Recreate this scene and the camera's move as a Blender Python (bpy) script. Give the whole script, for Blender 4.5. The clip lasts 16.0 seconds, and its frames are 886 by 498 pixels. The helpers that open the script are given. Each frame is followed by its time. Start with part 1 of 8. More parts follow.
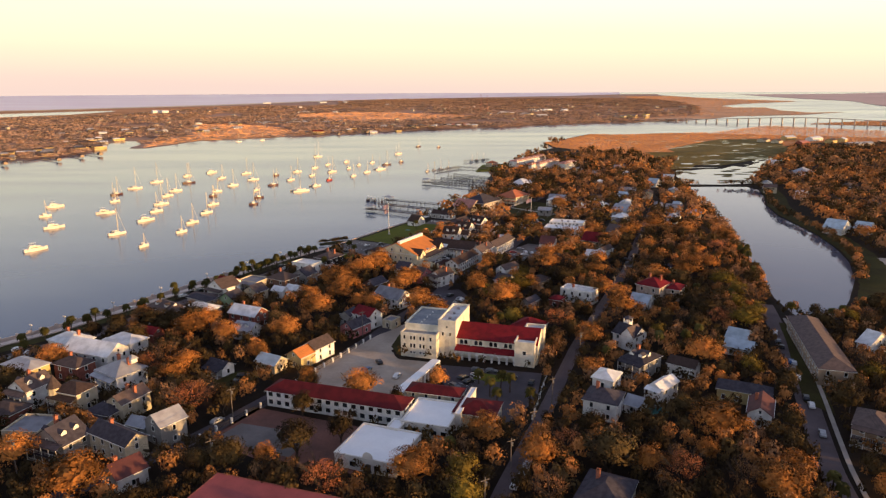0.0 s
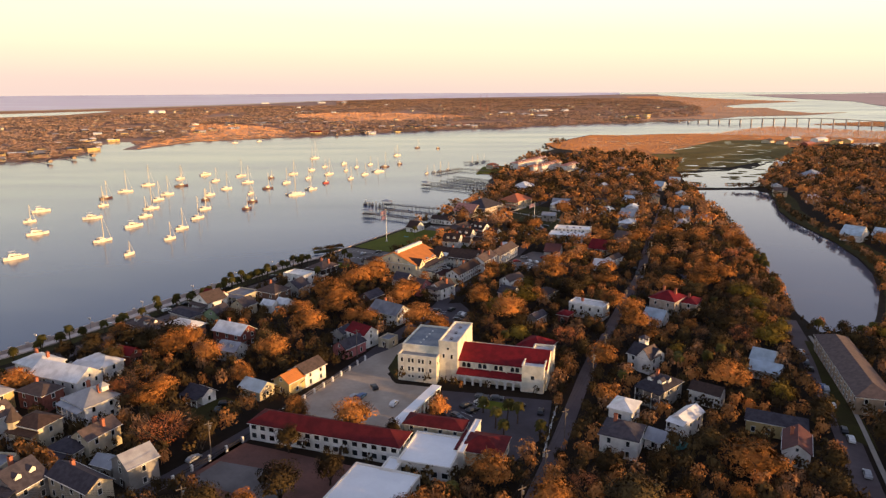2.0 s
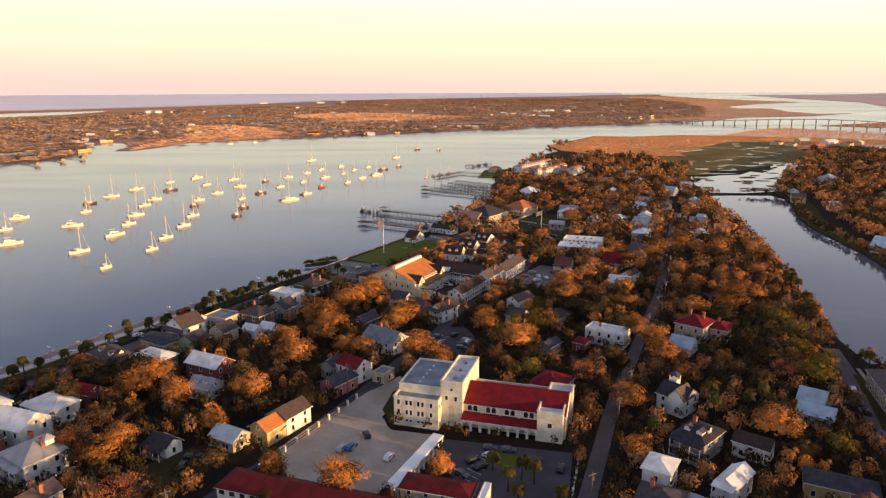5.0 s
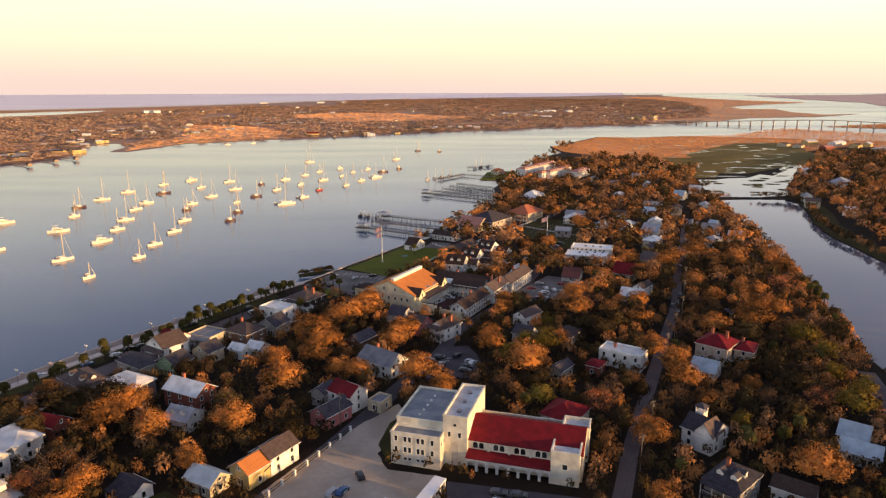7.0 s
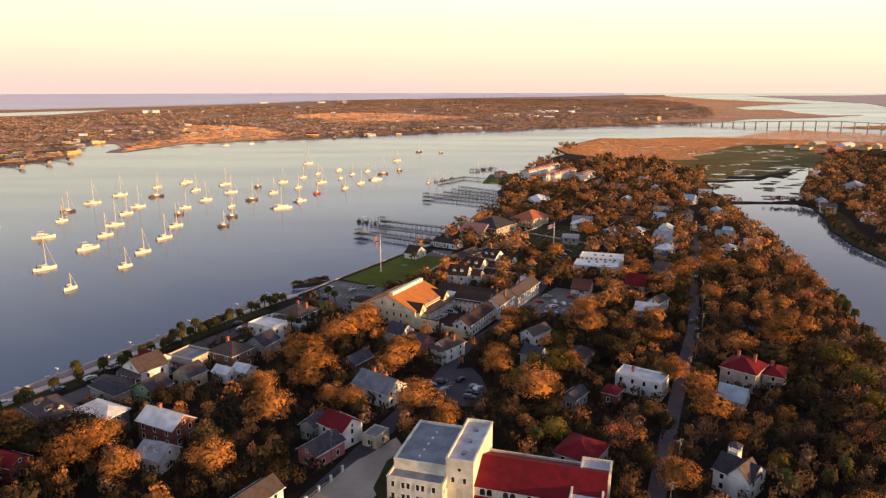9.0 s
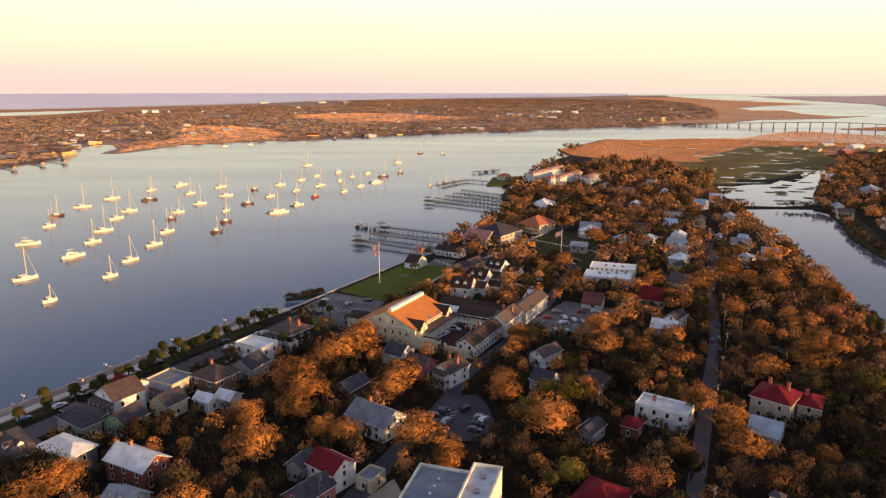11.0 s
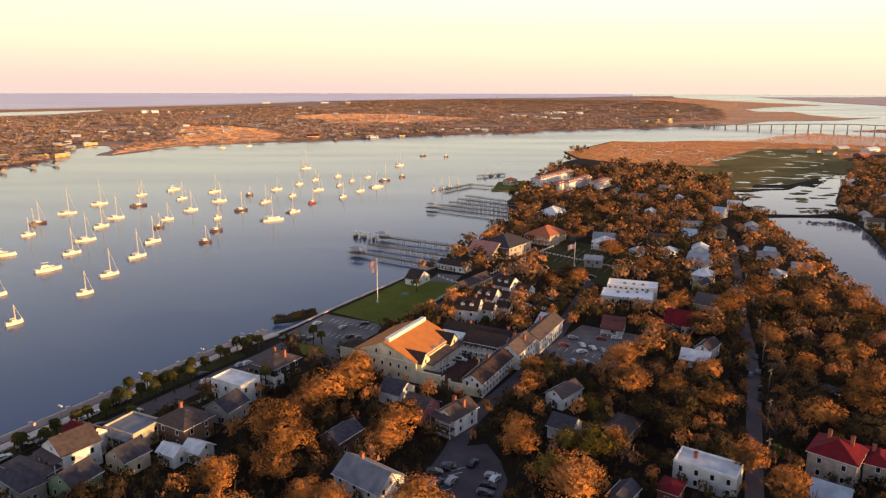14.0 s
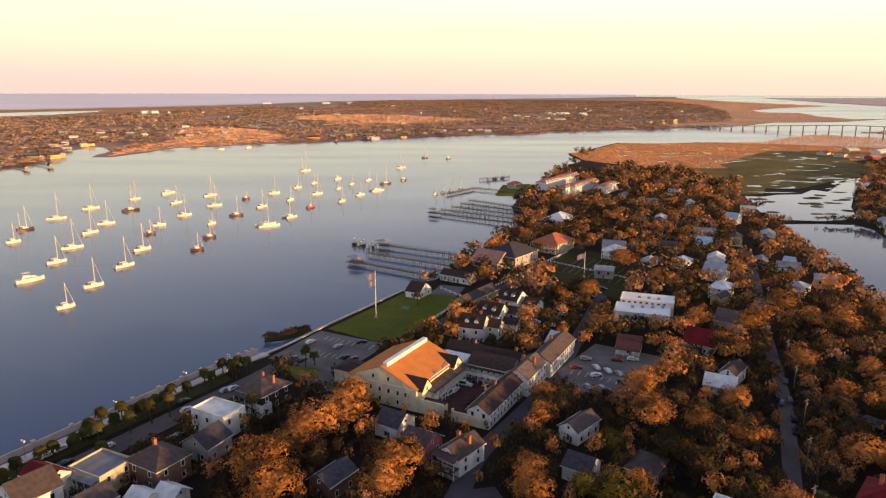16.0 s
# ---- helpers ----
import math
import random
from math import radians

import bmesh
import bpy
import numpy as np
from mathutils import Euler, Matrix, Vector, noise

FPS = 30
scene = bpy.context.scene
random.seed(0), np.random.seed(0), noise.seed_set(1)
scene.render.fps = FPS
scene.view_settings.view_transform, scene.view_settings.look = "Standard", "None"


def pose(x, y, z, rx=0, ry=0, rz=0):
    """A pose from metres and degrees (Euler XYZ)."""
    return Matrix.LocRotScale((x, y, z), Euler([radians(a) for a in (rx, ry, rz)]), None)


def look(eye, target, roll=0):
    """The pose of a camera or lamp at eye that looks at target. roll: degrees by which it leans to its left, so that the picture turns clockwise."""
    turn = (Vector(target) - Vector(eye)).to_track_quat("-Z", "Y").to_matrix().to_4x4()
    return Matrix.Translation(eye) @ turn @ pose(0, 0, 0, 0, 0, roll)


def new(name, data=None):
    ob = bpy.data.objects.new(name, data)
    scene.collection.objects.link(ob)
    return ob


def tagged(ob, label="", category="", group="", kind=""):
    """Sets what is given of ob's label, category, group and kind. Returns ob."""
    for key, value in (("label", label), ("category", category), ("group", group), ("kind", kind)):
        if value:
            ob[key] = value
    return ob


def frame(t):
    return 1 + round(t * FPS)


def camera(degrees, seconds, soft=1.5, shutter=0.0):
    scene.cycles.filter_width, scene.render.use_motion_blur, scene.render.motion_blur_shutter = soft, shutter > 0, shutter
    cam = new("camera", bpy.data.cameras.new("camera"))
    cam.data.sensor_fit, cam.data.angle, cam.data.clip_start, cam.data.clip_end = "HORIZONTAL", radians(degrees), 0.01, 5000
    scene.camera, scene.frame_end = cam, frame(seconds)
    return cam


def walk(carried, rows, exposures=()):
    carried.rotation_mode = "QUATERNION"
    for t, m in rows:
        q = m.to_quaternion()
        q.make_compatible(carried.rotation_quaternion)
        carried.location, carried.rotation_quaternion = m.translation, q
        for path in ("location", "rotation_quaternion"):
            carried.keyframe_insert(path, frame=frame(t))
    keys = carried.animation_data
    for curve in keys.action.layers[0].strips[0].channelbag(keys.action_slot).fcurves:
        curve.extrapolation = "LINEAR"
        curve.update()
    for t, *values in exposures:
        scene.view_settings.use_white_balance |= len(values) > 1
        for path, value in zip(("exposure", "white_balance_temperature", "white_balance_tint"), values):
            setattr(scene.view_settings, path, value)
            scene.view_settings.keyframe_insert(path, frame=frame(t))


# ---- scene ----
# the drone's level flight
cam = camera(66.60, 16.0, soft=1.3)
PATH = [
    (0, (1.67, -0.10, 98.66), (2.236, 97.207, 75.631), -0.279),
    (2, (1.24, 20.87, 98.96), (1.927, 118.180, 75.936), -0.273),
    (4, (0.82, 42.01, 99.28), (1.538, 139.316, 76.248), -0.234),
    (6, (0.41, 63.25, 99.62), (1.078, 160.557, 76.575), -0.170),
    (8, (0.01, 84.55, 99.98), (0.556, 181.851, 76.921), -0.092),
    (10, (-0.39, 105.84, 100.36), (-0.019, 203.139, 77.292), -0.009),
    (12, (-0.78, 127.06, 100.75), (-0.638, 224.368, 77.694), 0.068),
    (14, (-1.16, 148.17, 101.17), (-1.291, 245.481, 78.133), 0.130),
    (16, (-1.54, 169.10, 101.60), (-1.969, 266.423, 78.615), 0.165),
]
walk(cam, [(t, look(eye, target, roll)) for t, eye, target, roll in PATH], exposures=((0, 0.5), (16, 0.5)))

# ---- light: a low sun behind the camera to the right, under a pale evening sky ----
SUN_AZ, SUN_EL = radians(114), radians(6.2)      # from +y towards +x
world = bpy.data.worlds.new("evening_sky")
scene.world = world
world.use_nodes = True
wt = world.node_tree
wt.nodes.clear()
sky = wt.nodes.new("ShaderNodeTexSky")
sky.sky_type, sky.sun_disc = "NISHITA", False
sky.sun_elevation, sky.sun_rotation = SUN_EL, SUN_AZ
sky.dust_density, sky.air_density = 2.0, 1.2
bg_sky = wt.nodes.new("ShaderNodeBackground")
bg_sky.inputs["Strength"].default_value = 0.05
HAZE = 0.707
wt.links.new(sky.outputs[0], bg_sky.inputs["Color"])
# thin haze of the evening: pink at the horizon, pale yellow above, grey-blue overhead
tc = wt.nodes.new("ShaderNodeTexCoord")
sep = wt.nodes.new("ShaderNodeSeparateXYZ")
wt.links.new(tc.outputs["Generated"], sep.inputs[0])
ramp = wt.nodes.new("ShaderNodeValToRGB")
lean = wt.nodes.new("ShaderNodeMath")          # the yellow reaches lower towards the sun's side
lean.operation = "MULTIPLY_ADD"
lean.inputs[1].default_value = 0.045
wt.links.new(sep.outputs["X"], lean.inputs[0])
lift = wt.nodes.new("ShaderNodeMath")
lift.operation = "ADD"
lift.inputs[1].default_value = 0.005
wt.links.new(sep.outputs["Z"], lift.inputs[0])
wt.links.new(lift.outputs[0], lean.inputs[2])
wt.links.new(lean.outputs[0], ramp.inputs[0])
for k, (at, col) in enumerate(((0.0, (0.94, 0.71, 0.63)), (0.035, (0.98, 0.80, 0.63)), (0.09, (1.03, 0.96, 0.68)),
                               (0.16, (1.02, 0.95, 0.92)), (0.26, (0.56, 0.54, 0.66)), (0.5, (0.255, 0.285, 0.42)), (1.0, (0.185, 0.205, 0.32)))):
    e = ramp.color_ramp.elements[k] if k < 2 else ramp.color_ramp.elements.new(at)
    e.position, e.color = at, (*col, 1)
bg_haze = wt.nodes.new("ShaderNodeBackground")
wt.links.new(ramp.outputs[0], bg_haze.inputs["Color"])
bg_haze.inputs["Strength"].default_value = HAZE
both = wt.nodes.new("ShaderNodeAddShader")
wt.links.new(bg_sky.outputs[0], both.inputs[0])
wt.links.new(bg_haze.outputs[0], both.inputs[1])
wo = wt.nodes.new("ShaderNodeOutputWorld")
wt.links.new(both.outputs[0], wo.inputs[0])

sun = new("sun", bpy.data.lights.new("sun", "SUN"))
sun.data.energy, sun.data.angle, sun.data.color = 5.0, radians(0.6), (1.0, 0.57, 0.22)
sun.matrix_world = look((0, 0, 300), (-math.sin(SUN_AZ) * math.cos(SUN_EL) * 100, -math.cos(SUN_AZ) * math.cos(SUN_EL) * 100,
                                      300 - math.sin(SUN_EL) * 100))


# ---- materials ----
def material(name, colour, rough=0.8, second=None, scale=0.5, fine=0.0, bump=0.0, per_object=0.0, per_island=0.0,
             metal=0.0, translucent=0.0, spec=0.5, bump_scale=4.0, stretch=None, relief=0.05):
    """Colour varied by two sizes of noise, by the object and by the island; fine relief by bump."""
    m = bpy.data.materials.new(name)
    m.use_nodes = True
    t = m.node_tree
    n, link = t.nodes, t.links
    b = n["Principled BSDF"]
    b.inputs["Roughness"].default_value, b.inputs["Metallic"].default_value = rough, metal
    b.inputs["Specular IOR Level"].default_value = spec
    co = n.new("ShaderNodeTexCoord").outputs["Object"] if not per_object else n.new("ShaderNodeNewGeometry").outputs["Position"]
    if stretch:
        mp = n.new("ShaderNodeMapping")
        mp.inputs["Scale"].default_value = stretch
        link.new(co, mp.inputs[0])
        co = mp.outputs[0]
    nz = n.new("ShaderNodeTexNoise")
    nz.inputs["Scale"].default_value, nz.inputs["Detail"].default_value = scale, 5
    link.new(co, nz.inputs["Vector"])
    mix = n.new("ShaderNodeMix")
    mix.data_type = "RGBA"
    mix.inputs["A"].default_value = (*colour, 1)
    mix.inputs["B"].default_value = (*(second or [c * 0.72 for c in colour]), 1)
    mr = n.new("ShaderNodeMapRange")
    mr.inputs[1].default_value, mr.inputs[2].default_value = 0.38, 0.64
    link.new(nz.outputs[0], mr.inputs[0])
    link.new(mr.outputs[0], mix.inputs["Factor"])
    out = mix.outputs["Result"]
    value = None
    if fine:
        n2 = n.new("ShaderNodeTexNoise")
        n2.inputs["Scale"].default_value, n2.inputs["Detail"].default_value = scale * 9, 3
        link.new(co, n2.inputs["Vector"])
        value = n2.outputs[0]
    for source, amount in ((("ShaderNodeNewGeometry", "Random Per Island"), per_island), (("ShaderNodeObjectInfo", "Random"), per_object),
                           (value, fine)):
        if not amount:
            continue
        v = n.new(source[0]).outputs[source[1]] if isinstance(source, tuple) else source
        r = n.new("ShaderNodeMapRange")
        r.inputs[3].default_value, r.inputs[4].default_value = 1 - amount, 1 + amount
        link.new(v, r.inputs[0])
        h = n.new("ShaderNodeVectorMath")
        h.operation = "SCALE"
        link.new(out, h.inputs[0])
        link.new(r.outputs[0], h.inputs["Scale"])
        out = h.outputs[0]
    link.new(out, b.inputs["Base Color"])
    if bump:
        n3 = n.new("ShaderNodeTexNoise")
        n3.inputs["Scale"].default_value, n3.inputs["Detail"].default_value = bump_scale, 4
        link.new(co, n3.inputs["Vector"])
        bp = n.new("ShaderNodeBump")
        bp.inputs["Strength"].default_value, bp.inputs["Distance"].default_value = bump, relief
        link.new(n3.outputs[0], bp.inputs["Height"])
        link.new(bp.outputs[0], b.inputs["Normal"])
    if translucent:
        tr = n.new("ShaderNodeBsdfTranslucent")
        link.new(out, tr.inputs["Color"])
        mx = n.new("ShaderNodeMixShader")
        mx.inputs[0].default_value = translucent
        link.new(b.outputs[0], mx.inputs[1])
        link.new(tr.outputs[0], mx.inputs[2])
        link.new(mx.outputs[0], n["Material Output"].inputs[0])
    return m


def seamed(name, colour, pitch, rough=0.5, metal=0.0, second=None, axis="X"):
    """Sheet roofing or boarding: colour with fine parallel seams every pitch metres."""
    m = material(name, colour, rough, second, scale=0.35, fine=0.12, per_object=0.14, metal=metal)
    t = m.node_tree
    n, link = t.nodes, t.links
    w = n.new("ShaderNodeTexWave")
    w.wave_type, w.bands_direction = "BANDS", axis
    w.inputs["Scale"].default_value = 0.314 / pitch
    w.inputs["Distortion"].default_value = 0.0
    link.new(n.new("ShaderNodeTexCoord").outputs["Object"], w.inputs["Vector"])
    bp = n.new("ShaderNodeBump")
    bp.inputs["Strength"].default_value, bp.inputs["Distance"].default_value = 0.35, 0.04
    link.new(w.outputs["Fac"], bp.inputs["Height"])
    link.new(bp.outputs[0], n["Principled BSDF"].inputs["Normal"])
    return m


WALLS = {
    "white": seamed("white_boards", (0.85, 0.84, 0.82), 0.25, 0.6, axis="Z"),
    "cream": material("cream_stucco", (0.60, 0.52, 0.38), 0.85, scale=0.4, fine=0.06, bump=0.15),
    "yellow": seamed("yellow_boards", (0.60, 0.46, 0.20), 0.25, 0.7, axis="Z"),
    "grey": seamed("grey_boards", (0.36, 0.34, 0.32), 0.25, 0.7, axis="Z"),
    "pink": material("pink_stucco", (0.50, 0.17, 0.17), 0.85, scale=0.5, fine=0.08, bump=0.1),
    "green": seamed("green_boards", (0.28, 0.38, 0.22), 0.25, 0.7, axis="Z"),
    "brick": material("red_brick", (0.28, 0.10, 0.075), 0.9, scale=1.2, fine=0.2, bump=0.2, spec=0.12),
    "stone": material("pale_stone", (0.50, 0.42, 0.35), 0.9, scale=0.8, fine=0.1, bump=0.2),
    "tan": seamed("tan_boards", (0.42, 0.31, 0.22), 0.25, 0.75, axis="Z"),
    "brown": material("brown_shingle_wall", (0.20, 0.12, 0.09), 0.9, scale=1.0, fine=0.15, spec=0.12),
    "dark": material("black_brown_boards", (0.055, 0.04, 0.035), 0.8, scale=0.8, fine=0.15, spec=0.12),
    "navy": seamed("slate_blue_boards", (0.13, 0.13, 0.16), 0.25, 0.7, axis="Z"),
    "coquina": material("coquina_stucco", (0.80, 0.76, 0.65), 0.9, scale=0.35, fine=0.06, bump=0.2),
}
ROOFS = {
    "white": seamed("white_metal_sheet", (0.70, 0.71, 0.74), 0.5, 0.4),
    "tin": seamed("grey_metal_sheet", (0.33, 0.34, 0.38), 0.5, 0.45, second=(0.25, 0.25, 0.28)),
    "sky": seamed("pale_blue_metal_sheet", (0.46, 0.55, 0.64), 0.5, 0.4),
    "grey": material("grey_felt", (0.23, 0.23, 0.26), 0.9, (0.15, 0.15, 0.175), scale=0.3, fine=0.12),
    "slate": material("slate_grey_shingle", (0.070, 0.063, 0.078), 0.85, (0.046, 0.042, 0.054), scale=0.8, fine=0.25, bump=0.4, per_object=0.25, spec=0.12),
    "dark": material("dark_brown_shingle", (0.060, 0.040, 0.036), 0.85, scale=0.8, fine=0.25, bump=0.4, per_object=0.2, spec=0.12),
    "brown": material("brown_shingle", (0.115, 0.086, 0.083), 0.88, (0.080, 0.062, 0.061), scale=0.8, fine=0.25, bump=0.4, per_object=0.25, spec=0.12),
    "red": material("red_metal_tile", (0.185, 0.013, 0.019), 0.75, (0.12, 0.011, 0.015), scale=0.4, fine=0.15, bump=0.3, spec=0.12),
    "maroon": material("dark_red_shingle", (0.10, 0.030, 0.030), 0.8, scale=0.6, fine=0.2, bump=0.3),
    "wine": material("dark_wine_metal_tile", (0.115, 0.014, 0.018), 0.75, (0.075, 0.011, 0.014), scale=0.4, fine=0.2, bump=0.3, spec=0.12),
    "terracotta": material("terracotta_tile", (0.48, 0.14, 0.06), 0.8, scale=0.6, fine=0.2, bump=0.4),
    "coral": material("coral_sheet", (0.52, 0.22, 0.17), 0.7, scale=0.6, fine=0.12),
    # brown shingle; the low sun's orange is put into its colour
    "orange": material("sunlit_brown_shingle", (0.54, 0.20, 0.06), 0.85, (0.45, 0.17, 0.055), scale=0.3, fine=0.15, bump=0.3, spec=0.12),
}
TRIM = material("white_trim", (0.85, 0.84, 0.81), 0.5, scale=1.0, fine=0.04)
GLASS = material("window_glass", (0.025, 0.03, 0.035), 0.12, scale=0.3, per_object=0.5, spec=0.8)
DOOR = material("dark_door", (0.09, 0.06, 0.05), 0.6, scale=2.0)
BRICK = material("chimney_brick", (0.42, 0.15, 0.09), 0.9, scale=3.0, fine=0.2)
ASPHALT = material("asphalt", (0.100, 0.086, 0.096), 0.9, (0.070, 0.060, 0.066), scale=0.08, fine=0.15, bump=0.2, spec=0.12)
STREET = material("faded_mauve_asphalt", (0.150, 0.118, 0.120), 0.9, (0.105, 0.082, 0.085), scale=0.08, fine=0.15, bump=0.2, spec=0.12)
CONCRETE = material("concrete", (0.42, 0.37, 0.32), 0.9, (0.32, 0.28, 0.25), scale=0.15, fine=0.12, bump=0.2)
SEAWALL = material("pink_grey_sea_wall", (0.66, 0.53, 0.46), 0.9, (0.54, 0.43, 0.38), scale=0.2, fine=0.1, bump=0.2)
GRAVEL = material("shell_gravel", (0.46, 0.375, 0.30), 0.95, (0.34, 0.27, 0.21), scale=0.07, fine=0.15, bump=0.3)
DIRT = material("bare_earth", (0.21, 0.10, 0.078), 0.95, (0.14, 0.075, 0.062), scale=0.12, fine=0.2, bump=0.3, spec=0.12)
LAWN = material("lawn_grass", (0.125, 0.130, 0.016), 0.95, (0.090, 0.100, 0.014), scale=0.06, fine=0.2, bump=0.4, spec=0.12)
DULL_LAWN = material("dull_grass", (0.056, 0.050, 0.014), 0.95, (0.042, 0.034, 0.012), scale=0.08, fine=0.25, bump=0.4, spec=0.12)
# near-black, as the shade between trees and houses is put into the colour
GROUND = material("shaded_yard_grass_and_soil", (0.019, 0.0135, 0.009), 0.95, (0.028, 0.018, 0.012), scale=0.05, fine=0.35, bump=0.5, spec=0.12)
# far ground, lightened: the haze of distance is put into its colour
WOODLAND = material("hazy_woodland_floor", (0.34, 0.23, 0.19), 0.95, (0.44, 0.27, 0.18), scale=0.008, fine=0.3, bump=0.5, spec=0.12)
MARSH = material("salt_marsh_grass", (0.46, 0.20, 0.075), 0.95, (0.36, 0.155, 0.06), scale=0.006, fine=0.25, bump=0.4)
MARSH_GREEN = material("green_marsh_grass", (0.20, 0.15, 0.05), 0.95, (0.13, 0.105, 0.04), scale=0.02, fine=0.2, bump=0.8, bump_scale=0.5, relief=0.6, spec=0.12)
# far marsh and horizon land: paler copies, air haze mixed into the base colour
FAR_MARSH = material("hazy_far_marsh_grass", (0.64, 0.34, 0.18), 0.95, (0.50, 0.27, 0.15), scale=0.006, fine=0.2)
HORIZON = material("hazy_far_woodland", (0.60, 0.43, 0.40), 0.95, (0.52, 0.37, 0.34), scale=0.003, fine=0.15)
BRIDGE = material("pale_bridge_concrete", (0.66, 0.55, 0.44), 0.9, scale=0.05, fine=0.08)
SAND = material("beach_sand", (0.78, 0.62, 0.45), 0.95, scale=0.02, fine=0.1)
WORN = material("worn_asphalt", (0.20, 0.175, 0.165), 0.92, (0.13, 0.115, 0.11), scale=0.1, fine=0.15, bump=0.2, spec=0.12)
COURT = material("red_brick_paving", (0.10, 0.045, 0.04), 0.9, scale=0.6, fine=0.2, spec=0.12)
WOOD = material("weathered_timber", (0.20, 0.17, 0.15), 0.9, (0.13, 0.11, 0.10), scale=1.0, fine=0.2, spec=0.12)
BARK = material("bark", (0.085, 0.06, 0.045), 0.95, (0.05, 0.038, 0.03), scale=1.5, fine=0.2, bump=0.5, spec=0.12)
PAINT = {k: material("car_paint_" + k, c, 0.28, scale=0.5, spec=0.6) for k, c in
         dict(white=(0.75, 0.75, 0.75), black=(0.015, 0.015, 0.018), silver=(0.38, 0.39, 0.41), grey=(0.11, 0.115, 0.125),
              red=(0.30, 0.02, 0.02), blue=(0.03, 0.09, 0.24)).items()}
TYRE = material("tyre", (0.02, 0.02, 0.02), 0.9)
METAL = material("grey_metal", (0.35, 0.35, 0.36), 0.4, metal=0.7)
# white boats, with a little of the evening sun's gold in the paint colour
HULL = material("sun_tinted_white_hull", (0.88, 0.81, 0.69), 0.35, scale=1.0)
HULL_DARK = material("dark_hull", (0.10, 0.04, 0.03), 0.35, scale=1.0)
HULL_RED = material("red_hull", (0.42, 0.05, 0.03), 0.35, scale=1.0)
SPAR = material("pale_spar", (0.75, 0.66, 0.50), 0.4)
CANVAS = material("sail_cover", (0.16, 0.18, 0.24), 0.9)
POOL = material("turquoise_cover", (0.03, 0.17, 0.16), 0.6, scale=0.5)


def water_material(name, deep, rough, ripple):
    m = bpy.data.materials.new(name)
    m.use_nodes = True
    n, link = m.node_tree.nodes, m.node_tree.links
    b = n["Principled BSDF"]
    b.inputs["Base Color"].default_value = (*deep, 1)
    b.inputs["Roughness"].default_value, b.inputs["IOR"].default_value = rough, 1.33
    pos = n.new("ShaderNodeNewGeometry").outputs["Position"]
    heights = []
    for s, stretch in ((0.35, (1, 1, 1)), (0.006, (0.35, 1.5, 1))):
        mp = n.new("ShaderNodeMapping")
        mp.inputs["Scale"].default_value, mp.inputs["Rotation"].default_value = stretch, (0, 0, radians(-30))
        link.new(pos, mp.inputs[0])
        nz = n.new("ShaderNodeTexNoise")
        nz.inputs["Scale"].default_value, nz.inputs["Detail"].default_value = s, 4
        link.new(mp.outputs[0], nz.inputs["Vector"])
        heights.append(nz.outputs[0])
    bp = n.new("ShaderNodeBump")
    bp.inputs["Strength"].default_value, bp.inputs["Distance"].default_value = ripple, 0.10
    link.new(heights[0], bp.inputs["Height"])
    link.new(bp.outputs[0], b.inputs["Normal"])
    # slicks and wind lanes change the gloss
    mr = n.new("ShaderNodeMapRange")
    mr.inputs[1].default_value, mr.inputs[2].default_value = 0.35, 0.7
    mr.inputs[3].default_value, mr.inputs[4].default_value = rough * 0.75, rough * 1.35
    link.new(heights[1], mr.inputs[0])
    link.new(mr.outputs[0], b.inputs["Roughness"])
    return m


WATER = water_material("river_water", (0.062, 0.098, 0.172), 0.14, 0.25)
# the ocean's base colour carries the lilac sky it would reflect
OCEAN = water_material("sky_tinted_ocean_water", (0.78, 0.65, 0.72), 0.42, 0.05)
STILL = water_material("pond_water", (0.125, 0.122, 0.158), 0.06, 0.12)


# ---- mesh helpers ----
def mesh_of(name, bm, mat):
    me = bpy.data.meshes.new(name)
    bm.to_mesh(me)
    bm.free()
    me.materials.append(mat)
    return me


def part(name, bm, mat, parent=None, label="", at=None):
    """One mesh object out of a bmesh or of shared mesh data, under a thing or under a part."""
    me = mesh_of(name, bm, mat) if isinstance(bm, bmesh.types.BMesh) else bm
    ob = new(name, me)
    if parent:
        ob.parent = parent
    if at is not None:
        ob.matrix_basis = at
    return tagged(ob, label)


def box(bm, x0, y0, z0, x1, y1, z1, m=None):
    v = [bm.verts.new(Vector((x, y, z)) if m is None else m @ Vector((x, y, z))) for x in (x0, x1) for y in (y0, y1) for z in (z0, z1)]
    for f in ((0, 1, 3, 2), (4, 6, 7, 5), (0, 4, 5, 1), (2, 3, 7, 6), (0, 2, 6, 4), (1, 5, 7, 3)):
        bm.faces.new([v[i] for i in f])
    return bm


def boxed(*dims, m=None):
    return box(bmesh.new(), *dims, m=m)


def poly(bm, pts):
    return bm.faces.new([bm.verts.new(p) for p in pts])


def tube(bm, a, b, ra, rb, n=6):
    """A tapered round bar from a to b."""
    a, b = Vector(a), Vector(b)
    q = (b - a).to_track_quat("Z", "Y")
    ring = []
    for c, r in ((a, ra), (b, rb)):
        ring.append([bm.verts.new(c + q @ Vector((r * math.cos(k * 2 * math.pi / n), r * math.sin(k * 2 * math.pi / n), 0))) for k in range(n)])
    for k in range(n):
        bm.faces.new((ring[0][k], ring[0][(k + 1) % n], ring[1][(k + 1) % n], ring[1][k]))
    bm.faces.new(ring[1])
    bm.faces.new(ring[0][::-1])
    return bm


